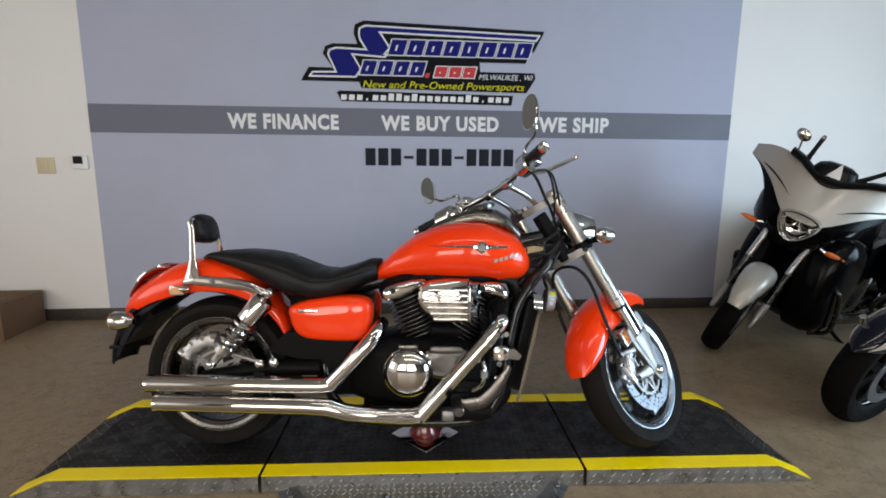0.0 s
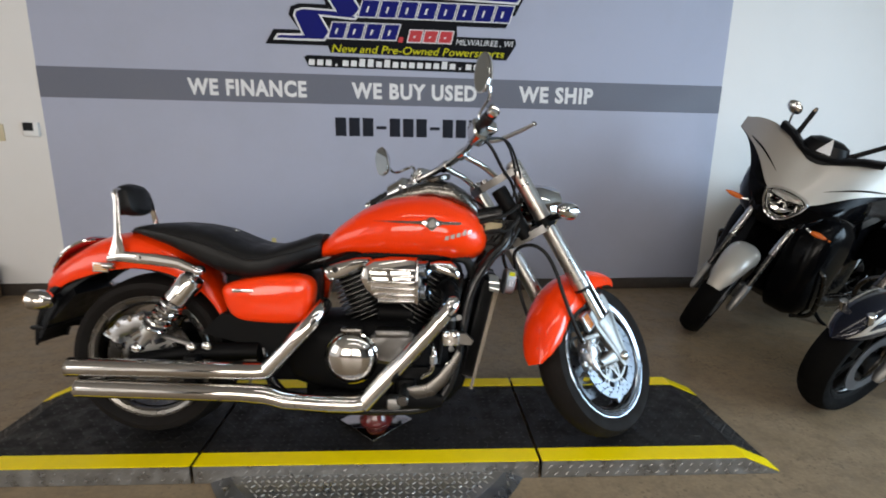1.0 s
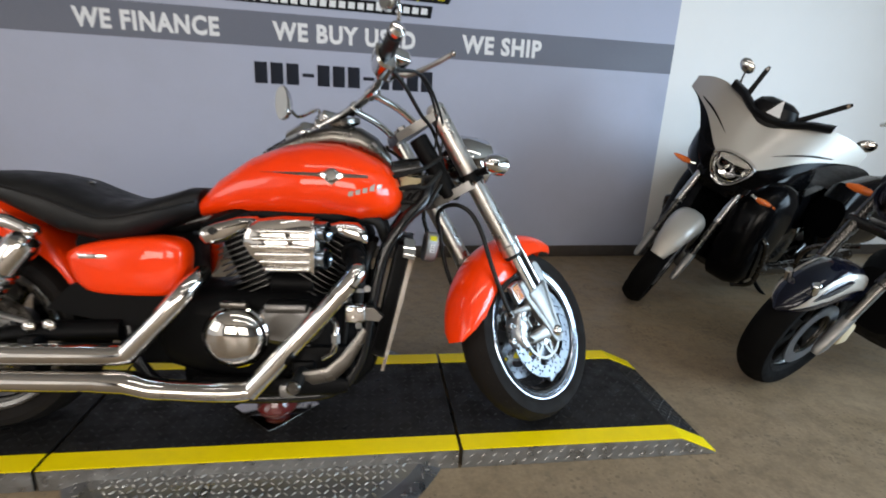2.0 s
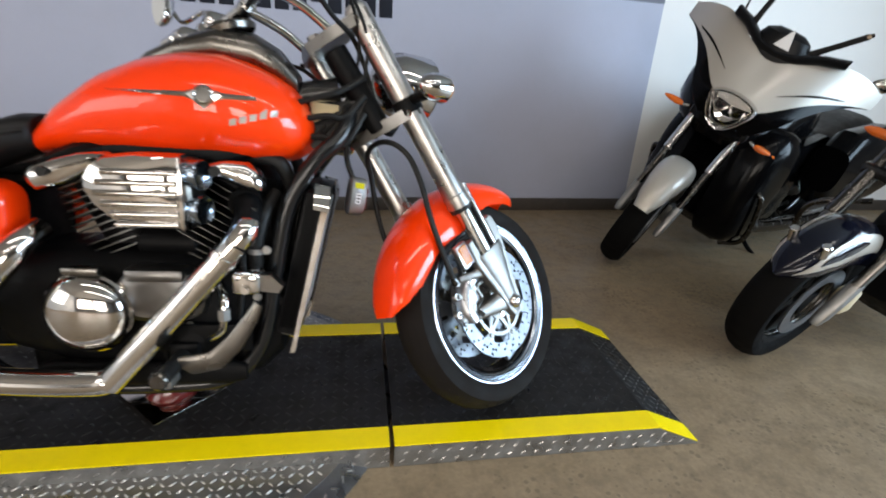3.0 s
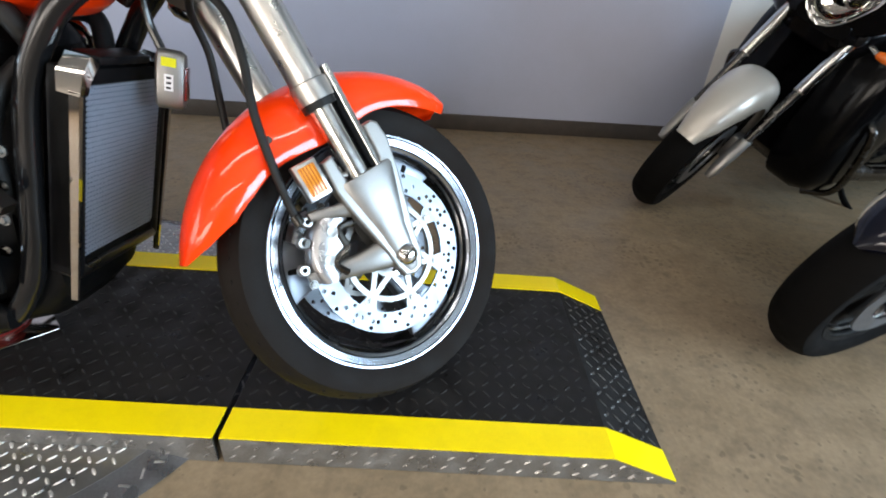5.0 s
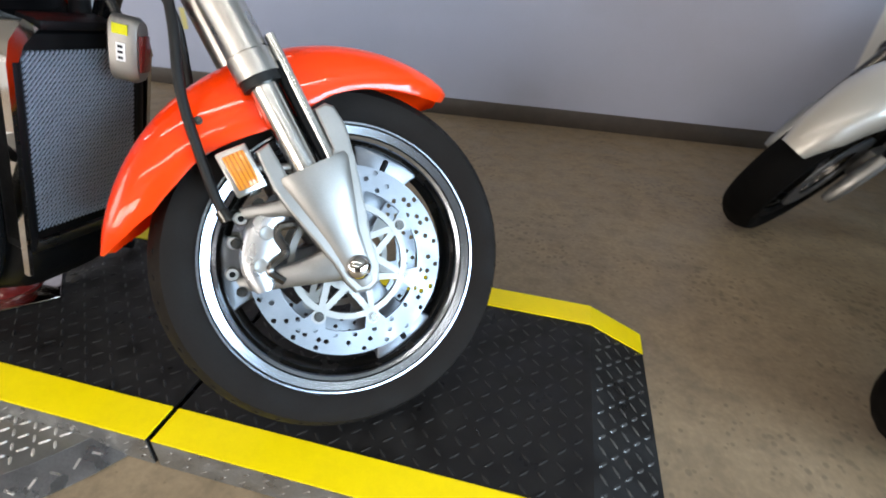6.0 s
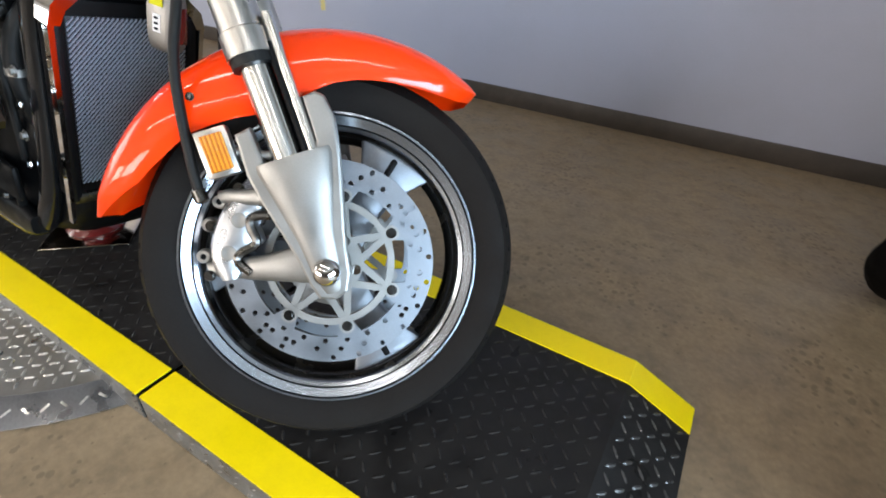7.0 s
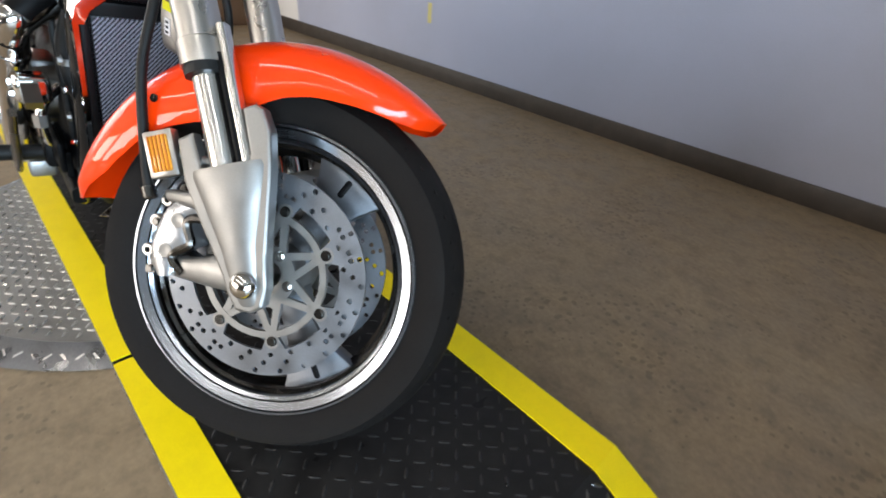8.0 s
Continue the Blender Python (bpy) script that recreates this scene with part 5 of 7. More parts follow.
clutch = part("clutch_cover", lathe([(0.0, 0.0), (0.0, 0.088), (0.016, 0.089), (0.020, 0.084), (0.026, 0.083), (0.036, 0.076), (0.046, 0.060), (0.053, 0.036), (0.056, 0.0)], 64, cc, (0, -1, 0)), CHROME, bike, "domed chrome clutch cover")
part("filler_plug", box(-0.10, -0.19, 0.418, -0.03, -0.165, 0.436, 0.005), RIM_GREY, bike)
part("breather", box(0.01, -0.178, 0.40, 0.13, -0.12, 0.43, 0.01), ENGINE_GREY, bike)


HEAD_REAR = [(-0.169, 0.622), (-0.162, 0.598), (-0.147, 0.583), (-0.093, 0.599), (-0.025, 0.637), (0.000, 0.656), (-0.012, 0.667), (-0.059, 0.664), (-0.116, 0.648), (-0.152, 0.635)]
HEAD_FRONT = [(0.150, 0.636), (0.175, 0.650), (0.216, 0.660), (0.262, 0.657), (0.282, 0.640), (0.293, 0.618), (0.292, 0.596), (0.265, 0.598), (0.217, 0.618)]


def cylinder(foot, top, back):
    """One finned cylinder of the vee, from the crankcase to its head."""
    foot, top = Vector(foot), Vector(top)
    d = (top - foot).normalized()
    f = Vector((d.z, 0, -d.x))
    length = (top - foot).length
    core = part("cylinder", loft([oval(foot + d * t, f * 0.058, (0, 0.062, 0), 24, 2.6) for t in (0.0, length)]), ENGINE_BLACK, bike, "black finned engine cylinder")
    n = 11
    for i in range(n):
        t = length * (0.12 + 0.80 * i / (n - 1))
        k = 1.0 - 0.10 * abs(i - 5) / 5
        part("fin", loft([oval(foot + d * (t + h), f * 0.078 * k * e, (0, 0.112 * k * e, 0), 28, 4.0) for h, e in ((-0.0016, 0.985), (-0.0008, 1.0), (0.0008, 1.0), (0.0016, 0.985))]), FIN_EDGE, core)
    head = loft([oval(top + d * h, f * a, (0, b, 0), 28, 3.2) for h, a, b in ((-0.01, 0.075, 0.10), (0.0, 0.086, 0.115), (0.035, 0.088, 0.118), (0.05, 0.080, 0.108))])
    part("cylinder_head", head, ENGINE_BLACK, bike, "black cylinder head")
    cov = loft([oval(top + d * h, f * a, (0, b, 0), 28, 2.6) for h, a, b in ((0.036, 0.086, 0.112), (0.050, 0.084, 0.110), (0.060, 0.070, 0.095), (0.066, 0.04, 0.06))])
    part("rocker_cover", cov, ENGINE_BLACK, bike, "black rocker cover")
    outline = HEAD_REAR if back else HEAD_FRONT
    for s in (RIGHT, LEFT):
        side = moved(extrude_outline(outline, 0.062, 0.016), Matrix.Translation((0, -0.157 if s < 0 else 0.095, 0)))
        part("head_cover", side, CHROME, bike, "chrome side cover of the cylinder head", 60)
    part("spark_plug_cap", rod(top + d * 0.02 + f * (-0.02) + Vector((0, -0.11, 0)), top + d * 0.02 + f * (-0.02) + Vector((0, -0.165, 0)), 0.010, n=12), HOSE, bike)


cylinder((-0.020, 0, 0.430), (-0.098, 0, 0.615), True)
cylinder((0.100, 0, 0.430), (0.208, 0, 0.610), False)
part("intake", box(0.0, -0.07, 0.50, 0.12, 0.07, 0.66, 0.02), ENGINE_BLACK, bike)
part("carburettor", rod((0.06, -0.06, 0.59), (0.06, -0.12, 0.59), 0.035, n=20), ENGINE_BLACK, bike)

# ribbed chrome air cleaner
AIR = [(-0.037, 0.598), (-0.033, 0.625), (-0.020, 0.648), (0.008, 0.665), (0.062, 0.672), (0.150, 0.671), (0.156, 0.518), (0.082, 0.520), (0.017, 0.533), (-0.019, 0.565)]
air = part("air_cleaner", moved(extrude_outline(AIR, 0.105, 0.022), Matrix.Translation((0, -0.205, 0))), CHROME, bike, "ribbed chrome air cleaner")
for k in range(6):
    z = 0.532 + 0.0205 * k
    x0 = -0.012 + 0.55 * abs(z - 0.600)
    part("rib", loft([oval((x, -0.2045, z), (0, 0.0060, 0), (0, 0, 0.0064), 12) for x in (x0, x0 + 0.006, 0.136, 0.143)]), CHROME, air)
part("end_trim", box(0.149, -0.210, 0.522, 0.155, -0.198, 0.668, 0.002), CHROME, air)
part("end_box", loft([oval((x, -0.148, 0.595), (0, a, 0), (0, 0, b), 24, 3.2) for x, a, b in ((0.140, 0.046, 0.070), (0.158, 0.046, 0.069), (0.164, 0.040, 0.062))]), RIM_GREY, air, "dark chrome intake end")
for z in (0.631, 0.560):
    part("intake_cap", lathe([(-0.022, 0.025), (-0.020, 0.030), (0.010, 0.031), (0.013, 0.029), (0.010, 0.026), (0.004, 0.016), (0.003, 0.0)], 32, (0.173, -0.174, z), (1, -0.30, 0)), CAP_CHROME, air, "bluish chrome round intake mouth")

# exhaust: upper pipe from the rear cylinder, lower from the front one
ey = -0.190
up = part("exhaust_pipe", tube([(-0.165, -0.12, 0.505), (-0.178, -0.165, 0.482), (-0.215, ey, 0.430), (-0.330, ey, 0.305), (-0.352, ey, 0.291), (-0.385, ey, 0.288), (-0.50, ey, 0.288), (-0.99, ey, 0.290)], [0.023, 0.026, 0.0285, 0.030, 0.030, 0.0305, 0.031, 0.031], 24, 6, caps=False), CHROME, bike, "upper chrome slash-cut exhaust")
low = part("exhaust_pipe", tube([(0.258, -0.12, 0.560), (0.262, -0.165, 0.535), (0.240, -0.192, 0.487), (0.000, -0.203, 0.212), (-0.022, -0.204, 0.194), (-0.055, -0.204, 0.187), (-0.150, -0.204, 0.188), (-0.27, -0.203, 0.196), (-0.33, -0.202, 0.212), (-0.40, -0.2, 0.216), (-0.55, -0.2, 0.218), (-0.955, -0.2, 0.224)], [0.022, 0.026, 0.028, 0.029, 0.029, 0.029, 0.0285, 0.028, 0.030, 0.031, 0.031, 0.031], 24, 6, caps=False), CHROME, bike, "lower chrome slash-cut exhaust")
for parent, x, y, z in ((up, -0.985, ey, 0.290), (low, -0.950, -0.2, 0.224)):
    part("tail_lip", lathe([(0, 0.0308), (0.012, 0.0322), (0.014, 0.030), (0.010, 0.026), (0.0, 0.026)], 28, (x, y, z), (-1, 0, 0), closed=True), CHROME, parent)
    part("baffle", lathe([(0.0, 0.0), (0.0, 0.0275), (0.004, 0.0275), (0.004, 0.0)], 24, (x + 0.02, y, z), (-1, 0, 0)), ENGINE_BLACK, parent)
part("heat_shield", loft([oval(p, u, v, 20, 2.0) for p, u, v in (((-0.41, -0.2045, 0.217), (0, 0.0305, 0), (0, 0, 0.031)), ((-0.34, -0.2045, 0.214), (0, 0.0325, 0), (0, 0, 0.0325)), ((-0.28, -0.2055, 0.198), (0, 0.0315, 0), (0, 0, 0.0305)), ((-0.24, -0.2055, 0.1935), (0, 0.0300, 0), (0, 0, 0.0295)))]), CHROME, low)
for x, z in ((0.222, 0.466), (0.165, 0.400)):
    part("pipe_clamp", lathe([(-0.006, 0.0275), (-0.006, 0.0305), (0.006, 0.0305), (0.006, 0.0275)], 24, (x, -0.194, z), (0.66, 0.02, 0.75), closed=True), CHROME, low)
part("exhaust_elbow", tube([(0.246, -0.110, 0.572), (0.262, -0.150, 0.556), (0.260, -0.182, 0.520), (0.243, -0.193, 0.488)], 0.0272, 18), ENGINE_BLACK, low, "black exhaust elbow")
part("elbow_flange", lathe([(-0.006, 0.020), (-0.006, 0.036), (0.006, 0.036), (0.006, 0.020)], 20, (0.250, -0.122, 0.568), (0.3, -1, -0.3), closed=True), ENGINE_BLACK, low)
part("elbow_bolt", bolt((0.276, -0.168, 0.560), (0.3, -1, 0.2), 0.006, 0.008), CHROME, low)
pump = part("water_pump", lathe([(0.0, 0.0), (0.0, 0.050), (0.020, 0.050), (0.028, 0.043), (0.034, 0.026), (0.036, 0.0)], 32, (0.130, -0.128, 0.250), (0.05, -1, 0)), ENGINE_BLACK, bike, "black water pump cover")
for k in range(5):
    a = 2 * math.pi * k / 5 + 0.4
    part("cover_bolt", bolt((0.130 + 0.045 * math.cos(a), -0.148, 0.250 + 0.045 * math.sin(a)), (0, -1, 0), 0.0055, 0.006), CAST, pump)
part("pump_pipe", tube([(0.165, -0.150, 0.262), (0.198, -0.168, 0.290), (0.207, -0.172, 0.330), (0.205, -0.160, 0.368), (0.185, -0.130, 0.392)], 0.0095, 12), CHROME, pump, "chrome coolant pipe")
part("pipe_fitting", rod((0.207, -0.172, 0.318), (0.207, -0.172, 0.342), 0.0135, n=6), CAST, pump)
part("peg_bracket", box(0.056, -0.205, 0.166, 0.100, -0.155, 0.206, 0.008), CAST, bike)
part("lower_rail_cover", loft([oval((x, -0.135, 0.175), (0, 0.014, 0), (0, 0, h), 14, 3) for x, h in ((-0.20, 0.022), (-0.18, 0.030), (0.20, 0.030), (0.24, 0.018))]), ENGINE_BLACK, bike)
part("starter_motor", rod((0.010, -0.075, 0.470), (0.135, -0.075, 0.468), 0.032, n=24, bevel=0.005), ENGINE_BLACK, bike)
part("muffler_bracket", box(-0.62, -0.19, 0.21, -0.58, -0.13, 0.33, 0.004), ENGINE_BLACK, bike)

# radiator with a chrome shroud, on the downtubes
RAD = Matrix.Translation((0.368, 0, 0.425)) @ Matrix.Rotation(radians(12.5), 4, "Y")
rad = part("radiator", moved(box(-0.030, -0.110, -0.165, 0.012, 0.110, 0.168, 0.006), RAD), ENGINE_BLACK, bike, "black radiator between the downtubes")
part("radiator_core", moved(box(0.008, -0.092, -0.140, 0.0145, 0.092, 0.145, 0.001), RAD), RADIATOR, rad, "dark radiator core with fine slanted fins")
fins = []
half, low_z, high_z = 0.091, -0.139, 0.144
for k in range(-30, 60):
    # slanted fins, cut off at the core's edges
    z0 = low_z + 0.0080 * k
    za, zb = max(z0, low_z), min(z0 + 2 * half * 1.15, high_z)
    if zb - za < 0.004:
        continue
    ya, yb = -half + (za - z0) / 1.15, -half + (zb - z0) / 1.15
    fins.append(loft([[Vector((x, y, z)) for x, z in ((0.0145, zz - 0.0014), (0.0172, zz - 0.0011), (0.0172, zz + 0.0011), (0.0145, zz + 0.0014))] for y, zz in ((ya, za), (yb, zb))]))
tagged(part("fin_mesh", moved(merge(*fins), RAD), RAD_FIN, rad), kind="stuff")
rows = [box(0.0150, -half, z - 0.0009, 0.0158, half, z + 0.0009) for z in np.linspace(low_z + 0.004, high_z - 0.004, 34)]
tagged(part("core_tubing", moved(merge(*rows), RAD), RADIATOR, rad), kind="stuff")
for s in (RIGHT, LEFT):
    # black side tank with a thin chrome edge, and a chrome shoulder above it
    part("side_tank", moved(box(-0.03, s * 0.095, -0.175, 0.020, s * 0.110, 0.150, 0.004), RAD), PLASTIC_BLACK, rad)
    part("shroud", moved(loft([[Vector(p) for p in ring] for ring in ([(0.012, s * 0.118, -0.215), (0.022, s * 0.117, -0.215), (0.022, s * 0.111, -0.215), (0.012, s * 0.111, -0.215)], [(0.012, s * 0.119, 0.0), (0.025, s * 0.118, 0.0), (0.025, s * 0.111, 0.0), (0.012, s * 0.111, 0.0)], [(0.012, s * 0.120, 0.14), (0.026, s * 0.119, 0.14), (0.026, s * 0.111, 0.14), (0.012, s * 0.111, 0.14)])]), RAD), CHROME, rad, "thin chrome radiator edge")
    part("shoulder", moved(loft([[Vector(p) for p in ring] for ring in ([(-0.005, s * 0.121, 0.135), (0.028, s * 0.120, 0.135), (0.028, s * 0.104, 0.135), (-0.005, s * 0.104, 0.135)], [(-0.010, s * 0.116, 0.162), (0.026, s * 0.113, 0.162), (0.026, s * 0.094, 0.156), (-0.010, s * 0.094, 0.156)], [(-0.015, s * 0.090, 0.188), (0.018, s * 0.086, 0.188), (0.018, s * 0.066, 0.176), (-0.015, s * 0.066, 0.176)])]), RAD), CHROME, rad, "chrome radiator shoulder")
part("shroud_top", moved(box(-0.03, -0.062, 0.172, 0.016, 0.062, 0.186, 0.004), RAD), PLASTIC_BLACK, rad)
part("shroud_bottom", moved(box(-0.02, -0.108, -0.180, 0.020, 0.108, -0.158, 0.006), RAD), RIM_GREY, rad)
for s in (RIGHT, LEFT):
    part("radiator_hose", tube([(0.34, 0.07 * s, 0.60), (0.31, 0.09 * s, 0.66), (0.22, 0.06 * s, 0.66)], 0.016, 12), HOSE, bike)

# chrome horn box hung before the radiator's top
HORN = Matrix.Translation((0.480, 0.024, 0.570)) @ Matrix.Rotation(radians(18), 4, "Z") @ Matrix.Rotation(radians(8), 4, "Y")
reg = part("horn_box", moved(loft([oval((x, 0, z), (0, w, 0), (0, 0, h), 28, 3.0) for x, z, w, h in ((-0.024, 0, 0.018, 0.043), (-0.020, 0, 0.022, 0.048), (0.010, 0, 0.022, 0.048), (0.018, 0, 0.018, 0.043), (0.020, 0, 0.010, 0.020))]), HORN), CAST, bike, "dull chrome horn box with a yellow sticker")
part("sticker", moved(box(-0.014, -0.0232, 0.022, 0.008, -0.0216, 0.036), HORN), SIGN_YELLOW, reg)
part("sticker", moved(box(-0.009, -0.0232, -0.016, 0.004, -0.0216, 0.010), HORN), SIGN_WHITE, reg)
for k in range(3):
    part("sticker_mark", moved(box(-0.006, -0.0240, 0.003 - 0.008 * k, 0.001, -0.0231, 0.0065 - 0.008 * k), HORN), SIGN_BLACK, reg)
# the orange paint's reflection in the horn, put on as a dark red plate
part("horn_reflection", moved(box(0.0185, -0.014, -0.030, 0.0225, 0.014, 0.024, 0.002), HORN), OIL_RED, reg, "dark red plate for the orange paint reflected in the horn")
part("bracket", tube([(0.470, 0.022, 0.612), (0.455, 0.018, 0.660), (0.455, 0.012, 0.715)], 0.007, 10), FRAME_BLACK, reg)

# foot controls of the right side
horn = part("master_cylinder", box(0.235, -0.205, 0.385, 0.292, -0.150, 0.435, 0.010, 3), CHROME, bike, "chrome brake master cylinder")
part("cover", merge(loft([[Vector((x, y, z)) for x, z in ((0.29, 0.426), (0.312, 0.428), (0.338, 0.402), (0.328, 0.388), (0.29, 0.392))] for y in (-0.196, -0.170)])), RIM_GREY, horn)
for z in (0.398, 0.420):
    part("cap_bolt", bolt((0.262, -0.205, z), (0, -1, 0), 0.007, 0.006), CHROME, horn)
part("brake_pedal", loft([oval(p, u, (0, 0.007, 0), 14, 2.5) for p, u in (((0.292, -0.215, 0.372), (0.008, 0, -0.006)), ((0.276, -0.218, 0.340), (0.013, 0, -0.007)), ((0.240, -0.220, 0.285), (0.016, 0, -0.012)), ((0.200, -0.222, 0.246), (0.012, 0, -0.020)), ((0.150, -0.222, 0.236), (0.004, 0, -0.022)), ((0.128, -0.222, 0.242), (0.003, 0, -0.012)))]), RIM_GREY, bike, "long cast brake pedal")
peg = part("footpeg", rod((0.115, -0.15, 0.232), (0.115, -0.285, 0.236), 0.017, n=20, bevel=0.004), HOSE, bike, "rubber footpeg with a chrome end")
part("peg_end", rod((0.115, -0.283, 0.236), (0.115, -0.298, 0.2365), 0.0185, n=20, bevel=0.004), BARREL, peg)
part("peg_mount", box(0.085, -0.175, 0.205, 0.15, -0.12, 0.262, 0.010), ENGINE_BLACK, peg)
part("heel_guard", box(0.06, -0.16, 0.235, 0.26, -0.148, 0.30, 0.006), ENGINE_BLACK, bike)
part("oil_filter", rod((0.235, -0.06, 0.24), (0.305, -0.06, 0.25), 0.036, n=24, bevel=0.006), ENGINE_BLACK, bike)
part("side_stand", tube([(0.02, 0.13, 0.14), (0.06, 0.20, 0.09), (0.10, 0.285, 0.052)], 0.012, 12), ENGINE_BLACK, bike)
part("left_footpeg", rod((0.115, 0.15, 0.232), (0.115, 0.285, 0.236), 0.017, n=20, bevel=0.004), HOSE, bike)
part("left_cover", loft([oval((0.03, y, 0.33), (a, 0, 0), (0, 0, b), 28, 2.6) for y, a, b in ((0.12, 0.17, 0.11), (0.165, 0.16, 0.10), (0.178, 0.12, 0.07))]), CHROME, bike)

# ---- seat, side covers and tail ----
SEAT = [(-0.190, 0.735, 0.655, 0.075), (-0.225, 0.735, 0.640, 0.100), (-0.290, 0.712, 0.612, 0.135), (-0.356, 0.694, 0.585, 0.160), (-0.420, 0.700, 0.575, 0.168), (-0.480, 0.722, 0.585, 0.160), (-0.545, 0.750, 0.600, 0.154), (-0.620, 0.764, 0.640, 0.146), (-0.700, 0.769, 0.682, 0.134), (-0.780, 0.764, 0.712, 0.118), (-0.830, 0.755, 0.728, 0.095), (-0.862, 0.742, 0.727, 0.055)]
SEAT = [tuple(float(np.interp(t, range(len(SEAT)), [r[i] for r in SEAT])) for i in range(4)) for t in np.linspace(0, len(SEAT) - 1, 45)]
seat = part("seat", loft([oval((x, 0, (a + b) / 2), (0, h, 0), (0, 0, (a - b) / 2), 36, 2.7) for x, a, b, h in SEAT]), LEATHER, bike, "stepped black vinyl seat", 60)
part("seat_piping", tube([(-0.20, -0.085, 0.700), (-0.30, -0.137, 0.672), (-0.40, -0.168, 0.655), (-0.47, -0.164, 0.672), (-0.55, -0.153, 0.700), (-0.64, -0.143, 0.724), (-0.76, -0.120, 0.748)], 0.0035, 8), LEATHER, seat)
part("seat_button", lathe([(0, 0), (0, 0.010), (0.004, 0.008), (0.006, 0)], 14, (-0.515, 0.0, 0.739), (0, 0, 1)), CHROME, seat)

SIDE = [(-0.508, 0.545), (-0.500, 0.562), (-0.470, 0.578), (-0.400, 0.594), (-0.300, 0.604), (-0.232, 0.598), (-0.205, 0.578), (-0.200, 0.545), (-0.210, 0.480), (-0.235, 0.448), (-0.285, 0.438), (-0.420, 0.444), (-0.470, 0.462), (-0.495, 0.500)]
for s in (RIGHT, LEFT):
    rings = []
    mx, mz = -0.355, 0.522
    line = [Vector((x, 0, z)) for x, z in SIDE]
    line = smooth_line([*line, line[0]], 3)[:-1]
    for y, k in ((0.095, 1.0), (0.135, 1.0), (0.152, 0.975), (0.162, 0.93), (0.169, 0.82), (0.173, 0.55), (0.174, 0.2)):
        rings.append([Vector((mx + (p.x - mx) * k, s * y, mz + (p.z - mz) * k)) for p in line])
    cov = part("side_cover", loft(rings), ORANGE, bike, "orange-red lacquered side cover", 60)
    part("name_plate", box(-0.462, s * 0.1705 - 0.003, 0.545, -0.392, s * 0.1705 + 0.003, 0.558, 0.002), CHROME, cov, "small chrome name plate")
part("battery_box", box(-0.52, -0.10, 0.36, -0.22, 0.10, 0.60, 0.02), ENGINE_BLACK, bike)
part("lower_panel", loft([[Vector((x, y, z)) for x, z in ((-0.53, 0.46), (-0.20, 0.43), (-0.17, 0.36), (-0.40, 0.34), (-0.60, 0.39))] for y in (-0.105, 0.105)]), ENGINE_BLACK, bike)

# rear fender with strut, tail light and bracket
ra = [146, 140, 130, 118, 106, 94, 82, 70, 58, 46, 34, 24]
redge = [0.346, 0.338, 0.322, 0.306, 0.298, 0.300, 0.306, 0.314, 0.322, 0.330, 0.336, 0.338]
rhalf = [0.070, 0.094, 0.108, 0.113, 0.115, 0.116, 0.116, 0.112, 0.104, 0.096, 0.090, 0.084]
rcrown = [0.394, 0.401, 0.406, 0.408, 0.416, 0.422, 0.424, 0.418, 0.405, 0.388, 0.372, 0.362]
a2, e2, h2, c2 = finer(ra, redge, rhalf, rcrown)
rear_fender = part("rear_fender", arch_shell(TAIL, a2, e2, h2, lambda a: float(np.interp(a, ra[::-1], rcrown[::-1])), 0.003, 21), ORANGE, bike, "orange-red lacquered rear fender", 50)
a3, e3, h3 = finer([178, 170, 160, 150, 140, 128], [0.352, 0.346, 0.342, 0.338, 0.334, 0.330], [0.070, 0.080, 0.088, 0.094, 0.098, 0.100])
part("inner_fender", arch_shell(TAIL, a3, e3, h3, 0.372, 0.003, 13), PLASTIC_BLACK, rear_fender, "black inner fender")
a4, e4, h4 = finer([172, 160, 145, 130, 115, 100, 85, 70, 58], [0.318, 0.306, 0.300, 0.298, 0.298, 0.298, 0.300, 0.304, 0.310], [0.098] * 9)
part("fender_liner", arch_shell(TAIL, a4, e4, h4, 0.348, 0.003, 13), PLASTIC_BLACK, rear_fender, "black liner over the tyre")
tl = part("tail_light", loft([oval((x, 0, z), (0, hw, 0), n_, 24, 2.6) for x, z, hw, n_ in ((-1.000, 0.699, 0.030, (0.004, 0, 0.008)), (-1.035, 0.694, 0.052, (0.010, 0, 0.018)), (-1.085, 0.668, 0.060, (0.017, 0, 0.024)), (-1.130, 0.622, 0.058, (0.022, 0, 0.018)), (-1.150, 0.585, 0.048, (0.014, 0, 0.008)), (-1.156, 0.568, 0.030, (0.004, 0, 0.002)))]), RED_LENS, rear_fender, "red tail light with a chrome trim")
part("trim", tube([(-1.005, -0.032, 0.700), (-1.05, -0.056, 0.692), (-1.10, -0.062, 0.656), (-1.14, -0.052, 0.605)], 0.006, 8), CHROME, tl)
part("rear_bracket", loft([[Vector((x, y, z)) for x, z in ((-1.06, 0.545), (-1.15, 0.520), (-1.168, 0.400), (-1.158, 0.396), (-1.120, 0.430), (-1.04, 0.515))] for y in (-0.09, 0.09)]), PLASTIC_BLACK, rear_fender)
part("bracket_foot", box(-1.20, -0.10, 0.388, -1.155, 0.10, 0.402, 0.003), PLASTIC_BLACK, rear_fender)
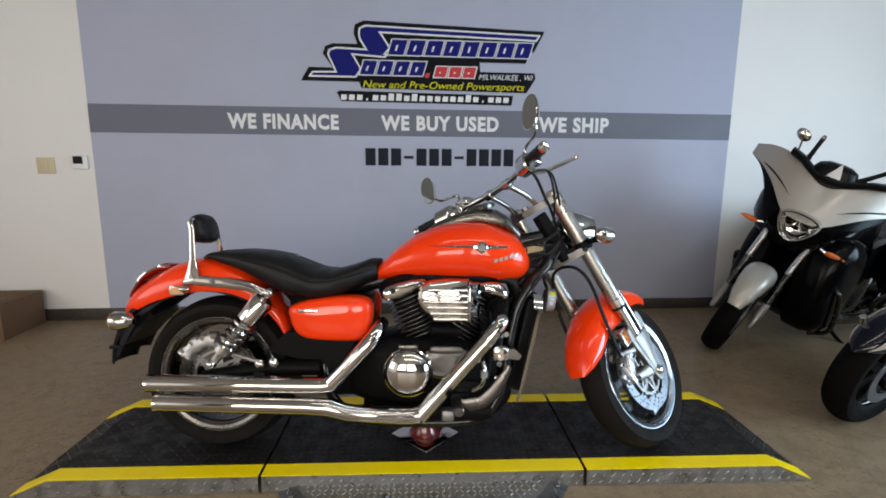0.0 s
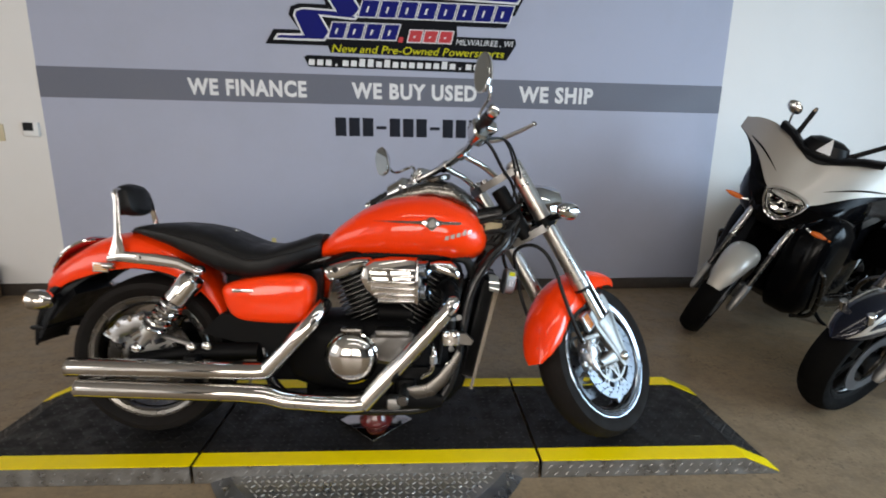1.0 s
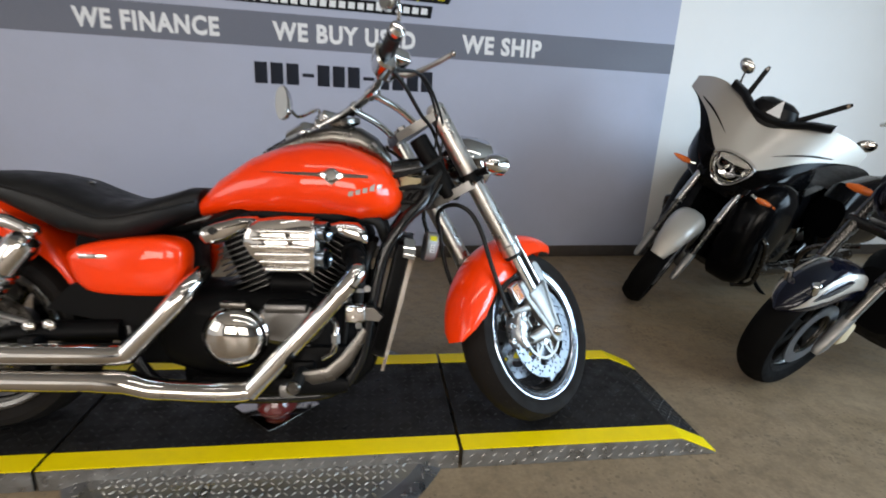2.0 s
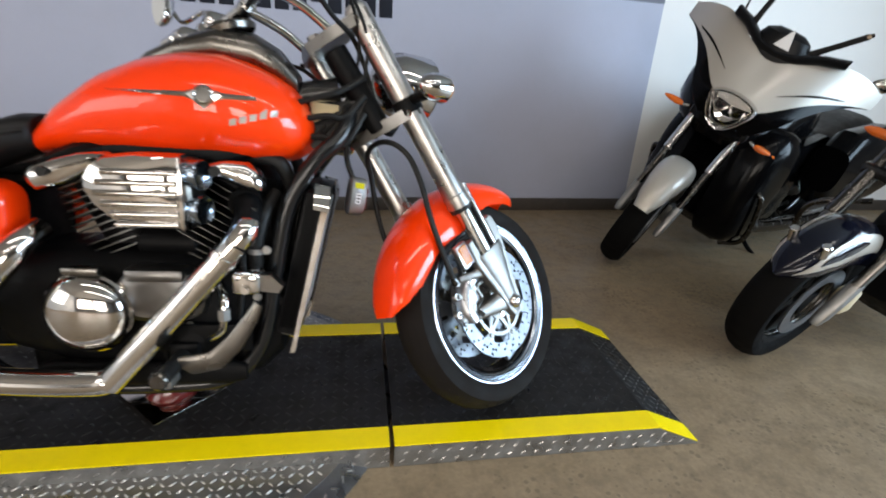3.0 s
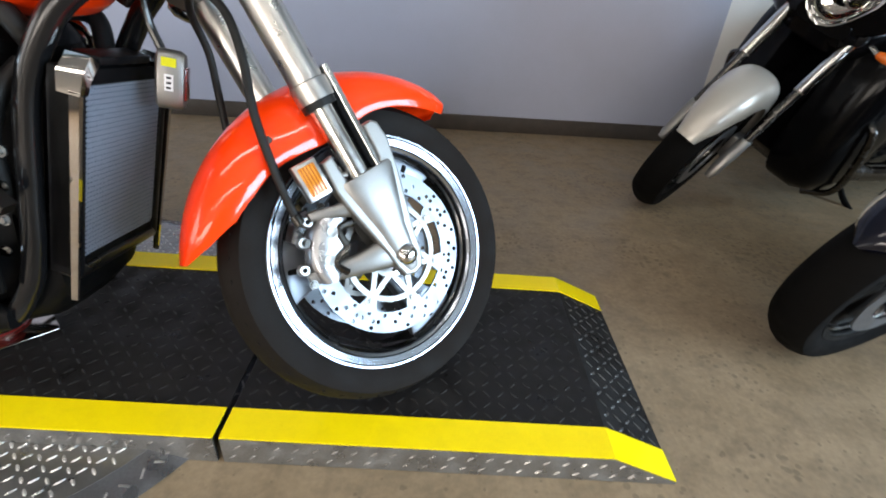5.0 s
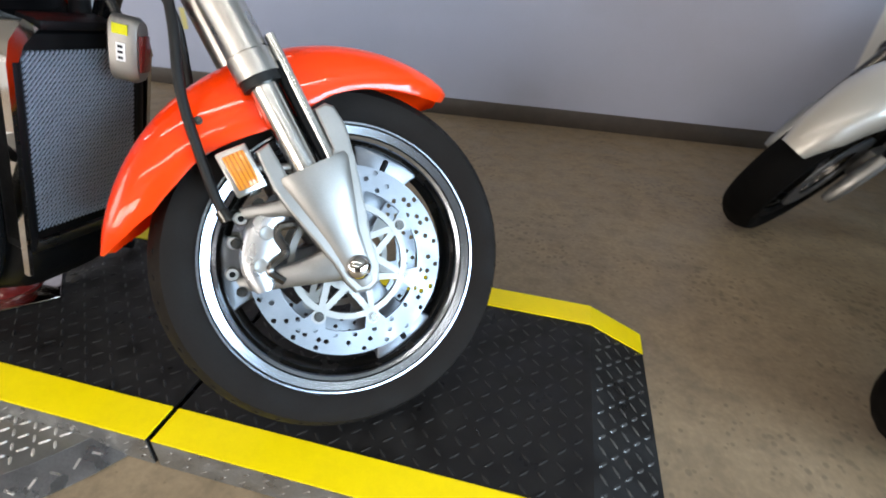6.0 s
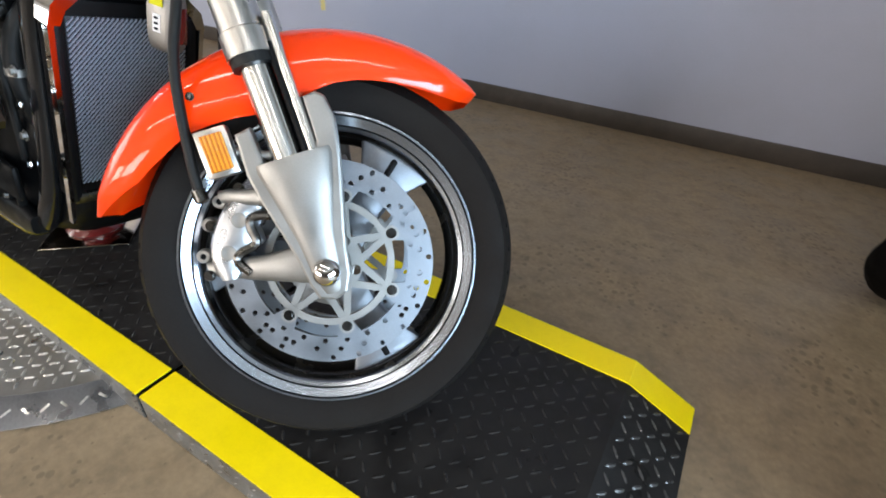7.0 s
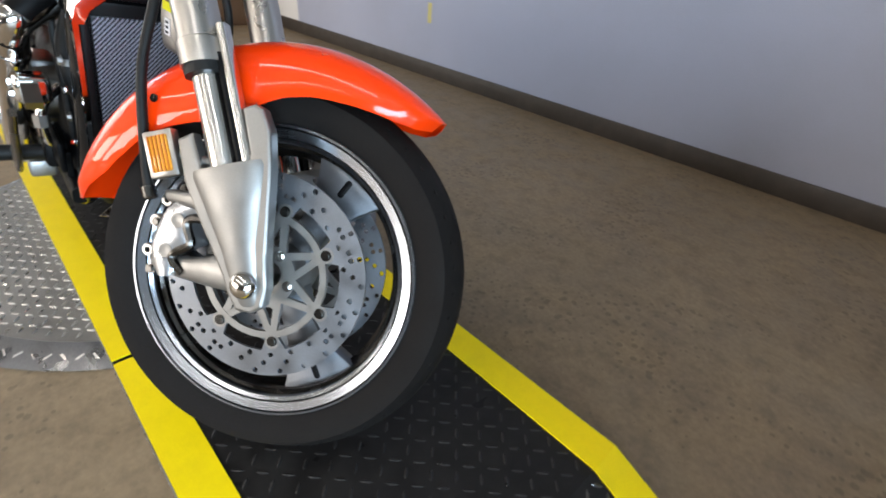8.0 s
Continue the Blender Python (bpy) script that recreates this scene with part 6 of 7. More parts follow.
for s in (RIGHT, LEFT):
    c = Vector((-1.115, 0.150 * s, 0.505))
    sig = part("turn_signal", lathe([(-0.046, 0), (-0.044, 0.012), (-0.030, 0.026), (-0.008, 0.034), (0.016, 0.0355), (0.028, 0.034)], 28, c, (-1, 0, 0)), CHROME, bike, "chrome bullet turn signal")
    part("signal_lens", lathe([(0.026, 0.0325), (0.036, 0.028), (0.044, 0.014), (0.046, 0)], 24, c, (-1, 0, 0)), AMBER, sig)
    part("signal_stem", tube([c + Vector((0.01, -0.02 * s, 0)), (-1.09, 0.09 * s, 0.51)], 0.009, 10, 2), ENGINE_BLACK, sig)
    rf = part("fender_reflector", box(-0.955, s * 0.120 - 0.006, 0.598, -0.902, s * 0.120 + 0.006, 0.632, 0.003), CHROME, bike, "striped reflector on the fender strut")
    part("reflector_lens", box(-0.950, s * 0.1255 - 0.002, 0.602, -0.907, s * 0.1255 + 0.002, 0.628, 0.001), AMBER, rf)
    for k in range(4):
        z = 0.6045 + 0.007 * k
        part("lens_rib", box(-0.950, s * 0.128 - 0.001, z - 0.0012, -0.907, s * 0.128 + 0.001, z + 0.0012), SATIN, rf)
    strut = part("fender_strut", loft([oval(p, (0, 0.010, 0), u, 16, 2.6) for p, u in (((-0.900, 0.122 * s, 0.646), (0.004, 0, 0.012)), ((-0.86, 0.124 * s, 0.654), (0.004, 0, 0.019)), ((-0.74, 0.126 * s, 0.645), (0.004, 0, 0.020)), ((-0.66, 0.128 * s, 0.634), (0.005, 0, 0.018)), ((-0.585, 0.132 * s, 0.604), (0.006, 0, 0.014)))]), CHROME, bike, "chrome fender strut")
    part("strut_bolt", bolt((-0.79, 0.135 * s, 0.652), (0, s, 0), 0.007, 0.006), CHROME, strut)
    part("bullet", lathe([(-0.02, 0.0), (-0.018, 0.008), (0.0, 0.012), (0.02, 0.010), (0.024, 0)], 16, (-0.892, 0.136 * s, 0.622), (1, 0, 0)), CHROME, strut)
    # shock: chrome shroud above, open coils below
    top, bot = Vector((-0.563, 0.178 * s, 0.617)), Vector((-0.775, 0.172 * s, 0.358))
    d = (bot - top).normalized()
    L = (bot - top).length
    shock = part("shock_absorber", rod(top, bot, 0.009, n=14), CHROME, bike, "chrome rear shock absorber with open coils")
    part("shroud", lathe([(0.02, 0.010), (0.03, 0.033), (0.045, 0.040), (0.125, 0.040), (0.130, 0.036), (0.130, 0.010)], 28, top, d), CHROME, shock)
    coil = [top + d * (0.125 + 0.125 * t) + 0.034 * (math.cos(t * 10 * math.pi) * d.orthogonal().normalized() + math.sin(t * 10 * math.pi) * d.cross(d.orthogonal()).normalized()) for t in np.linspace(0, 1, 85)]
    part("spring", tube(coil, 0.0068, 8, 1), CHROME, shock)
    part("damper", lathe([(0.13, 0.012), (0.13, 0.014), (0.25, 0.014), (0.252, 0.034), (0.275, 0.034), (0.285, 0.018), (L, 0.014)], 24, top, d), SATIN, shock)
    for p in (top, bot):
        part("shock_eye", lathe([(-0.016, 0.0), (-0.016, 0.014), (-0.010, 0.018), (0.010, 0.018), (0.016, 0.014), (0.020, 0.009), (0.022, 0)], 20, p + Vector((0, 0.006 * s, 0)), (0, s, 0)), CHROME, shock)
    part("swingarm", tube([(-0.40, 0.105 * s, 0.33), (-0.60, 0.125 * s, 0.330), (-0.72, 0.128 * s, 0.312), (-0.83, 0.128 * s, 0.296)], [0.030, 0.028, 0.026, 0.022], 16), ENGINE_BLACK, bike)
    part("axle_nut", rod((-0.795, 0.140 * s, 0.2935), (-0.795, 0.166 * s, 0.2935), 0.017, n=6, bevel=0.003), CHROME, bike)
    for x, z in ((-0.608, 0.353), (-0.556, 0.358)):
        part("pivot_cap", lathe([(0, 0), (0, 0.017), (0.012, 0.017), (0.017, 0.011), (0.018, 0)], 20, (x, 0.150 * s, z), (0, s, 0)), CHROME, bike)
    # sissy bar upright and its pad
    bar = part("sissy_bar", loft([oval(p, u, (0, 0.004, 0), 14, 3) for p, u in (((-0.866, 0.130 * s, 0.660), (0.028, 0, 0)), ((-0.866, 0.126 * s, 0.690), (0.020, 0, 0)), ((-0.870, 0.116 * s, 0.73), (0.012, 0, 0)), ((-0.884, 0.097 * s, 0.84), (0.010, 0, 0)), ((-0.892, 0.094 * s, 0.868), (0.010, 0, 0)))]), CHROME, bike, "chrome sissy bar upright")
part("sissy_hoop", tube([(-0.888, -0.094, 0.862), (-0.893, -0.08, 0.876), (-0.895, 0, 0.880), (-0.893, 0.08, 0.876), (-0.888, 0.094, 0.862)], 0.008, 10), CHROME, bike)
part("backrest_pad", loft([oval((x, 0, z), (0, hw, 0), (-0.012 * k, 0, 0.052 * k), 32, 2.8) for x, z, hw, k in ((-0.908, 0.842, 0.056, 0.78), (-0.900, 0.842, 0.070, 1.05), (-0.880, 0.845, 0.073, 1.10), (-0.862, 0.846, 0.066, 0.98), (-0.850, 0.846, 0.046, 0.70))]), LEATHER, bike, "small black vinyl backrest pad")
part("pad_bracket", box(-0.916, -0.05, 0.79, -0.902, 0.05, 0.87, 0.003), CHROME, bike)

# rear wheel
rw = part("rear_wheel", wheel_tyre(REAR_AXLE, 0.291, 0.190, 0.214), TYRE, bike, "wide rear tyre with a polished cast wheel")
# rim, spokes and disc are darker than in front: shade put into their colour
wheel_rim(REAR_AXLE, 0.219, 0.080, RIM_GREY, part, rw, "polished rim with a bright lip")
tyre_grooves(REAR_AXLE, 0.291, 0.190, 44, rw, False)
for k in range(3):
    part("spoke", spoke(REAR_AXLE, radians(20 + 120 * k), 0.04, 0.186), BARREL, rw)
part("hub", lathe([(-0.08, 0.02), (-0.08, 0.048), (-0.04, 0.055), (0.04, 0.055), (0.08, 0.048), (0.08, 0.02)], 32, REAR_AXLE, (0, 1, 0), closed=True), CAST, rw)
part("brake_disc", drilled_ring(REAR_AXLE, 0.105, 0.150, 0.006, -0.078), BARREL, rw, "drilled steel brake disc", 50)
disc_carrier(REAR_AXLE, -0.078, part, rw)
rings = []
for k in range(9):
    t = k / 8
    a = radians(146 - 58 * t)
    c = REAR_AXLE + Vector((math.cos(a), 0, math.sin(a))) * 0.134
    rings.append(oval((c.x, -0.098, c.z), Vector((math.cos(a), 0, math.sin(a))) * (0.029 + 0.007 * math.cos(t * 14)), (0, 0.026, 0), 14, 3.2))
rcal = part("rear_caliper", loft(rings), CALIPER_ALLOY, bike, "silver rear brake caliper", 50)
part("torque_arm", tube([(-0.78, -0.125, 0.40), (-0.70, -0.135, 0.38), (-0.60, -0.14, 0.352)], 0.008, 10), CAST, bike)
for t in (0.1, 0.4, 0.7, 0.95):
    a = radians(146 - 58 * t)
    p = REAR_AXLE + Vector((math.cos(a), 0, math.sin(a))) * 0.148
    part("caliper_bolt", bolt((p.x, -0.118, p.z), (0, -1, 0), 0.008, 0.008), CHROME, rcal)
part("belt_cover", loft([oval((x, 0.135, z), (0, 0.018, 0), (0, 0, h), 14, 3) for x, z, h in ((-0.795, 0.300, 0.07), (-0.60, 0.33, 0.055), (-0.38, 0.33, 0.06))]), ENGINE_BLACK, bike)

# ---- low stand under the engine ----
stand = thing("support_stand", pose(-0.092, 3.255, DECK_Z + 0.003, 0, 0, 45), "polished square stand plate with a dark red column on the deck", "stand")
part("plate", box(-0.10, -0.10, 0, 0.10, 0.10, 0.006, 0.002), COPPER_PLATE, stand, "polished steel plate")
part("column", lathe([(0.006, 0.0), (0.006, 0.062), (0.012, 0.066), (0.03, 0.050), (0.070, 0.044), (0.078, 0.050), (0.084, 0.050), (0.084, 0)], 36, (0, 0, 0), (0, 0, 1)), OIL_RED, stand, "dark red enamel column")

# ---- the silver touring motorcycle beside the wall ----
# Own frame: x ahead, y to its left, z up, from the front tyre's contact.
def parked(x, y, heading, lean, size=0.968):
    return pose(x, y, 0, 0, 0, heading) @ pose(0, 0, 0, -lean, 0, 0) @ Matrix.Scale(size, 4)


def steering(degrees, rake, foot):
    ax = Vector((-math.sin(radians(rake)), 0, math.cos(radians(rake))))
    f = Vector((foot, 0, 0))
    return Matrix.Translation(f) @ Matrix.Rotation(radians(degrees), 4, ax) @ Matrix.Translation(-f)


tour = thing("touring_motorcycle", parked(1.863, 4.371, 202.2, 13.4, 0.9615), "silver and black touring motorcycle with a batwing fairing on the floor", "motorcycle")
TS = steering(24.6, 30.0, 0.13)


def tpart(name, bm, mat, parent=None, label="", angle=35.0):
    return part(name, moved(bm, TS), mat, parent or tour, label, angle)


T_AXLE = Vector((0, 0, 0.305))
tw = tpart("front_wheel", wheel_tyre(T_AXLE, 0.305, 0.130, 0.222), TYRE_SHADED, None, "black front tyre on a dark cast wheel")
wheel_rim(T_AXLE, 0.226, 0.046, ENGINE_BLACK, tpart, tw)
for k in range(5):
    tpart("spoke", spoke(T_AXLE, radians(72 * k), 0.03, 0.19), ENGINE_BLACK, tw)
for s in (-1, 1):
    tpart("brake_disc", lathe([(s * 0.058, 0.095), (s * 0.058, 0.15), (s * 0.063, 0.15), (s * 0.063, 0.095)], 48, T_AXLE, (0, 1, 0), closed=True), DISC_STEEL, tw)
ta, te, th = finer([196, 186, 172, 156, 140, 122, 104, 86, 66, 44, 28], [0.325, 0.31, 0.290, 0.272, 0.262, 0.256, 0.256, 0.260, 0.270, 0.290, 0.324], [0.045, 0.07, 0.084, 0.090, 0.092, 0.092, 0.092, 0.090, 0.084, 0.066, 0.040])
tpart("front_fender", arch_shell(T_AXLE, ta, te, th, 0.356, 0.004), SILVER_PAINT, None, "pearl silver front fender", 50)
for s in (-1, 1):
    y = 0.125 * s
    d = Vector((-0.5, 0, 0.866))
    foot = T_AXLE + Vector((0, y, 0))
    leg = tpart("fork_cover", rod(foot + d * 0.36, foot + d * 0.62, 0.024, n=24, bevel=0.004), CHROME, None, "chrome fork cover")
    tpart("stanchion", rod(foot + d * 0.06, foot + d * 0.37, 0.0185, n=20), BARREL, leg)
    tpart("fork_foot", loft([oval(foot + d * t, (a, 0, 0), (0, b, 0), 16, 2.8) for t, a, b in ((-0.05, 0.018, 0.016), (-0.02, 0.030, 0.022), (0.06, 0.032, 0.025), (0.13, 0.026, 0.024), (0.14, 0.021, 0.021))]), CAST, leg)
    tpart("caliper", box(-0.16, y - 0.035 - 0.02 * s, 0.29, -0.085, y + 0.02 - 0.02 * s, 0.40, 0.015), CAST, leg)
    # leaf-shaped turn signals on stalks
    c = Vector((-0.300, 0.255 * s, 0.815))
    sig = tpart("turn_signal", loft([oval(c + Vector((-0.02 * abs(t), s * t, -0.004 * t)), (0.015 * k, 0, 0), (0, 0, 0.018 * k), 16) for t, k in ((-0.050, 0.25), (-0.036, 0.75), (-0.01, 1.0), (0.03, 0.8), (0.058, 0.35), (0.066, 0.1))]), ORANGE_LENS, None, "orange leaf-shaped turn signal")
    tpart("signal_stalk", tube([c + Vector((0, -0.045 * s, 0)), c + Vector((-0.01, -0.09 * s, 0.006)), (-0.30, 0.11 * s, 0.80)], 0.009, 10), CHROME, sig)
    tpart("upper_fork", rod(foot + d * 0.60, foot + d * 0.84, 0.033, n=20), PLASTIC_BLACK, leg)
tpart("yoke", box(-0.36, -0.16, 0.80, -0.26, 0.16, 0.86, 0.02), PLASTIC_BLACK)

# batwing fairing: a wrapped shell, silver above its rising edge, black below
WING = 0.505                            # half width
WING_Y = [0.0, 0.12, 0.20, 0.26, 0.32, 0.40, 0.46, 0.505]
WING_TOP = [1.185, 1.200, 1.250, 1.270, 1.274, 1.264, 1.242, 1.212]
WING_MID = [0.955, 0.968, 1.030, 1.076, 1.108, 1.135, 1.145, 1.150]
WING_LOW = [0.820, 0.825, 0.890, 0.990, 1.060, 1.120, 1.140, 1.147]


def wing_z(row, y):
    """Height of one edge of the fairing at y from its middle, rounded between the marks."""
    return sum(float(np.interp(abs(y) + d, WING_Y, row)) for d in (-0.04, -0.02, 0.0, 0.02, 0.04)) / 5


def wing_point(y, z, lift=0.0):
    w = abs(y) / WING
    x = -0.165 - 0.36 * w ** 2 - (0.80 * max(0.0, z - 0.97) + 0.45 * max(0.0, 0.97 - z)) * (1 - 0.55 * w)
    return Vector((x, y, z)) + Vector((0.8, 0.75 * y / WING, 0.3)).normalized() * lift


def batwing(low, high, lift=0.0, thick=0.018, nu=48, nv=10, reach=1.0):
    bm = bmesh.new()
    grids = []
    for back in (0.0, thick):
        rows = []
        for i in range(nu + 1):
            y = reach * WING * (-1 + 2 * i / nu)
            z0, z1 = wing_z(low, y), wing_z(high, y)
            rows.append([bm.verts.new(wing_point(y, z0 + (z1 - z0) * j / nv, lift - back)) for j in range(nv + 1)])
        grids.append(rows)
    o, q = grids
    for i in range(nu):
        for j in range(nv):
            bm.faces.new((o[i][j], o[i + 1][j], o[i + 1][j + 1], o[i][j + 1]))
            bm.faces.new((q[i][j], q[i][j + 1], q[i + 1][j + 1], q[i + 1][j]))
        for j in (0, nv):
            bm.faces.new((o[i][j], o[i + 1][j], q[i + 1][j], q[i][j]))
    for i in (0, nu):
        for j in range(nv):
            bm.faces.new((o[i][j], o[i][j + 1], q[i][j + 1], q[i][j]))
    return bm


fairing = tpart("fairing", batwing(WING_MID, WING_TOP), SILVER_PAINT, None, "pearl silver batwing fairing without its windshield", 60)
tpart("fairing_inner", batwing(WING_LOW, WING_TOP, -0.045, 0.03, 30, 6, 0.94), PLASTIC_BLACK, fairing, "black inner fairing")
tpart("lower_wing", batwing(WING_LOW, WING_MID, -0.012), BLACK_PAINT, fairing, "gloss black lower half of the fairing", 60)
for s in (-1, 1):
    line = [(0.135, 1.062), (0.18, 1.085), (0.24, 1.112), (0.30, 1.132), (0.35, 1.142), (0.385, 1.148)]
    tpart("pinstripe", tube([wing_point(s * y, z, 0.0005) for y, z in line], [0.001, 0.003, 0.005, 0.006, 0.005, 0.002], 8, 3), BLACK_PAINT, fairing)
tpart("lower_cowl", loft([oval((x, 0, z), (0, hw, 0), (0, 0, hh), 24, 3.0) for x, z, hw, hh in ((-0.235, 0.83, 0.10, 0.035), (-0.29, 0.81, 0.17, 0.075), (-0.38, 0.83, 0.24, 0.11), (-0.50, 0.88, 0.30, 0.14), (-0.64, 0.92, 0.33, 0.15))]), BLACK_PAINT, fairing, "black cowl below the fairing")
hl = [(-0.118, 0.972), (-0.075, 1.000), (0.0, 1.010), (0.075, 1.000), (0.118, 0.972), (0.098, 0.910), (0.055, 0.850), (0.0, 0.828), (-0.055, 0.850), (-0.098, 0.910)]


def tri(x, k, dz=0.0):
    line = smooth_line([Vector((x, y * k, 0.925 + (z - 0.925) * k + dz)) for y, z in [*hl, hl[0]]], 3)[:-1]
    return line


lamp = tpart("headlight", loft([tri(-0.26, 1.0), tri(-0.165, 1.04), tri(-0.150, 1.0), tri(-0.156, 0.88), tri(-0.20, 0.62), tri(-0.215, 0.2)]), CHROME, None, "triangular headlight with a chrome bezel")
tpart("lens", loft([tri(-0.158, 0.90), tri(-0.146, 0.80), tri(-0.140, 0.4), tri(-0.139, 0.1)], caps=True), LENS, lamp, "clear lens")
for y in (-0.042, 0.042):
    tpart("bulb_reflector", lathe([(-0.03, 0.010), (0.0, 0.030), (0.006, 0.036), (0.002, 0.037)], 24, (-0.185, y, 0.940), (1, 0, 0)), CHROME, lamp)
# dash, windshield brackets, mirrors
tpart("dash", loft([oval((x, y, z), (0.05, 0, 0.0), (0.01, 0, 0.024), 16, 3) for x, y, z in ((-0.415, -0.270, 1.288), (-0.395, -0.19, 1.266), (-0.375, -0.09, 1.212), (-0.37, 0.0, 1.196), (-0.375, 0.09, 1.212), (-0.395, 0.19, 1.258), (-0.415, 0.290, 1.284))]), PLASTIC_BLACK, None, "black dash along the fairing's top")
tpart("gauge_hood", loft([oval((-0.42, 0, z), (0.09 * k, 0, 0), (0, 0.13 * k, 0), 24, 2.4) for z, k in ((1.17, 1.1), (1.24, 1.0), (1.285, 0.82), (1.305, 0.5))]), PLASTIC_BLACK, None, "black gauge hood")
# bright reflection on the gauge glass, built as a white wedge
tpart("gauge_glint", loft([[Vector(p) for p in ((-0.325, -0.030, 1.235), (-0.330, 0.045, 1.235), (-0.340, 0.012, 1.325))], [Vector(p) for p in ((-0.345, -0.030, 1.235), (-0.350, 0.045, 1.235), (-0.343, 0.012, 1.325))]]), SIGN_WHITE, None, "white wedge shaped for the reflection on the gauge glass")
for s, a, b in ((-1, (-0.40, -0.172, 1.265), (-0.405, -0.160, 1.434)), (1, (-0.40, 0.130, 1.258), (-0.405, 0.284, 1.426))):
    arm = tpart("windshield_bracket", loft([oval(Vector(a) + (Vector(b) - Vector(a)) * t, (0.006, 0, 0), Vector((0, b[2] - a[2], a[1] - b[1])).normalized() * 0.015 * k, 12, 3) for t, k in ((-0.1, 1.2), (0.3, 0.9), (0.9, 0.9), (1.0, 0.5))]), PLASTIC_BLACK, None, "black windshield bracket arm")
    tpart("bracket_bolt", bolt(Vector(a) + (Vector(b) - Vector(a)) * 0.92 + Vector((0.006, 0, 0)), (1, 0, 0), 0.006, 0.004), CHROME, arm)
    c = Vector((-0.50, -0.275, 1.385)) if s < 0 else Vector((-0.60, 0.470, 1.255))
    mir = tpart("mirror", loft([oval(c + Vector((t, 0, 0)), (0, 0.045 * k, 0.02 * k * s), (0, -0.012 * k * s, 0.032 * k), 20) for t, k in ((0.010, 0.3), (0.006, 0.8), (0.0, 1.0), (-0.004, 0.95))]), CHROME, None, "small chrome mirror")
    tpart("mirror_stem", tube([c, c + Vector((-0.02, -0.01 * s, -0.06)), (-0.56, (0.25 if s < 0 else 0.40) * s, 1.20)], 0.006, 8), CHROME, mir)
tpart("handlebar", tube([(-0.85, 0.42, 1.10), (-0.70, 0.36, 1.14), (-0.55, 0.16, 1.10), (-0.55, -0.16, 1.10), (-0.70, -0.36, 1.14), (-0.85, -0.42, 1.10)], 0.013, 12), CHROME, None, "chrome handlebar behind the fairing")

# body
part("tank", loft([oval((x, 0, z), (0, hw, 0), (0, 0, hh), 32, 2.4) for x, z, hw, hh in ((-0.60, 0.90, 0.10, 0.08), (-0.66, 0.90, 0.17, 0.14), (-0.82, 0.90, 0.195, 0.16), (-1.0, 0.86, 0.18, 0.14), (-1.18, 0.80, 0.10, 0.075))]), BLACK_PAINT, tour, "gloss black fuel tank")
part("engine", loft([oval((x, 0, z), (0, hw, 0), (0, 0, hh), 28, 3.4) for x, z, hw, hh in ((-0.48, 0.42, 0.14, 0.16), (-0.55, 0.43, 0.18, 0.24), (-0.80, 0.42, 0.20, 0.28), (-1.15, 0.40, 0.19, 0.24), (-1.30, 0.38, 0.14, 0.16))]), BLACK_PAINT, tour, "black engine")
for s in (-1, 1):
    part("lower_fairing", loft([oval((-0.52, y * s, 0.535), (a, 0, 0.02), (-0.05, 0, b), 28, 2.7) for y, a, b in ((0.12, 0.19, 0.335), (0.23, 0.19, 0.335), (0.29, 0.175, 0.31), (0.325, 0.13, 0.25), (0.335, 0.06, 0.13))]), BLACK_PAINT, tour, "gloss black lower fairing", 60)
    bar = part("crash_bar", tube([(-0.50, 0.16 * s, 0.60), (-0.42, 0.32 * s, 0.56), (-0.43, 0.36 * s, 0.50), (-0.52, 0.34 * s, 0.26), (-0.56, 0.22 * s, 0.16)], 0.014, 12), BARREL, tour, "dark chrome crash bar")
    part("side_panel", loft([[Vector((x, y * s, z)) for x, z in ((-1.0, 0.62), (-0.98, 0.74), (-1.20, 0.80), (-1.42, 0.74), (-1.40, 0.52), (-1.1, 0.50))] for y in (0.14, 0.19)]), BLACK_PAINT, tour)
    part("saddlebag", loft([oval((x, 0.30 * s, z), (0, 0.10, 0), (0, 0, h), 24, 3.2) for x, z, h in ((-1.12, 0.64, 0.13), (-1.20, 0.64, 0.23), (-1.55, 0.65, 0.26), (-1.90, 0.64, 0.25), (-2.06, 0.62, 0.15))]), BLACK_PAINT, tour, "gloss black saddlebag")
    part("exhaust", tube([(-0.7, 0.21 * s, 0.25), (-1.2, 0.24 * s, 0.22), (-2.0, 0.26 * s, 0.24)], 0.045, 16), BARREL, tour, "long dark chrome exhaust")
part("seat", loft([oval((x, 0, z), (0, hw, 0), (0, 0, hh), 28, 2.8) for x, z, hw, hh in ((-1.08, 0.78, 0.08, 0.04), (-1.2, 0.75, 0.15, 0.06), (-1.45, 0.73, 0.19, 0.065), (-1.62, 0.80, 0.17, 0.06), (-1.95, 0.83, 0.14, 0.05))]), LEATHER, tour, "black vinyl touring seat")
rwheel = part("rear_wheel", wheel_tyre(Vector((-1.66, 0, 0.315)), 0.315, 0.17, 0.21), TYRE_SHADED, tour, "black rear tyre")
wheel_rim(Vector((-1.66, 0, 0.315)), 0.215, 0.06, ENGINE_BLACK, part, rwheel)
part("frame_member", tube([(-0.38, 0, 0.80), (-0.55, 0, 0.74), (-1.1, 0, 0.66), (-1.5, 0, 0.60)], 0.035, 12), FRAME_BLACK, tour)
part("side_stand", tube([(-0.95, 0.12, 0.16), (-0.92, 0.22, 0.09), (-0.90, 0.31, 0.058)], 0.013, 10), ENGINE_BLACK, tour)

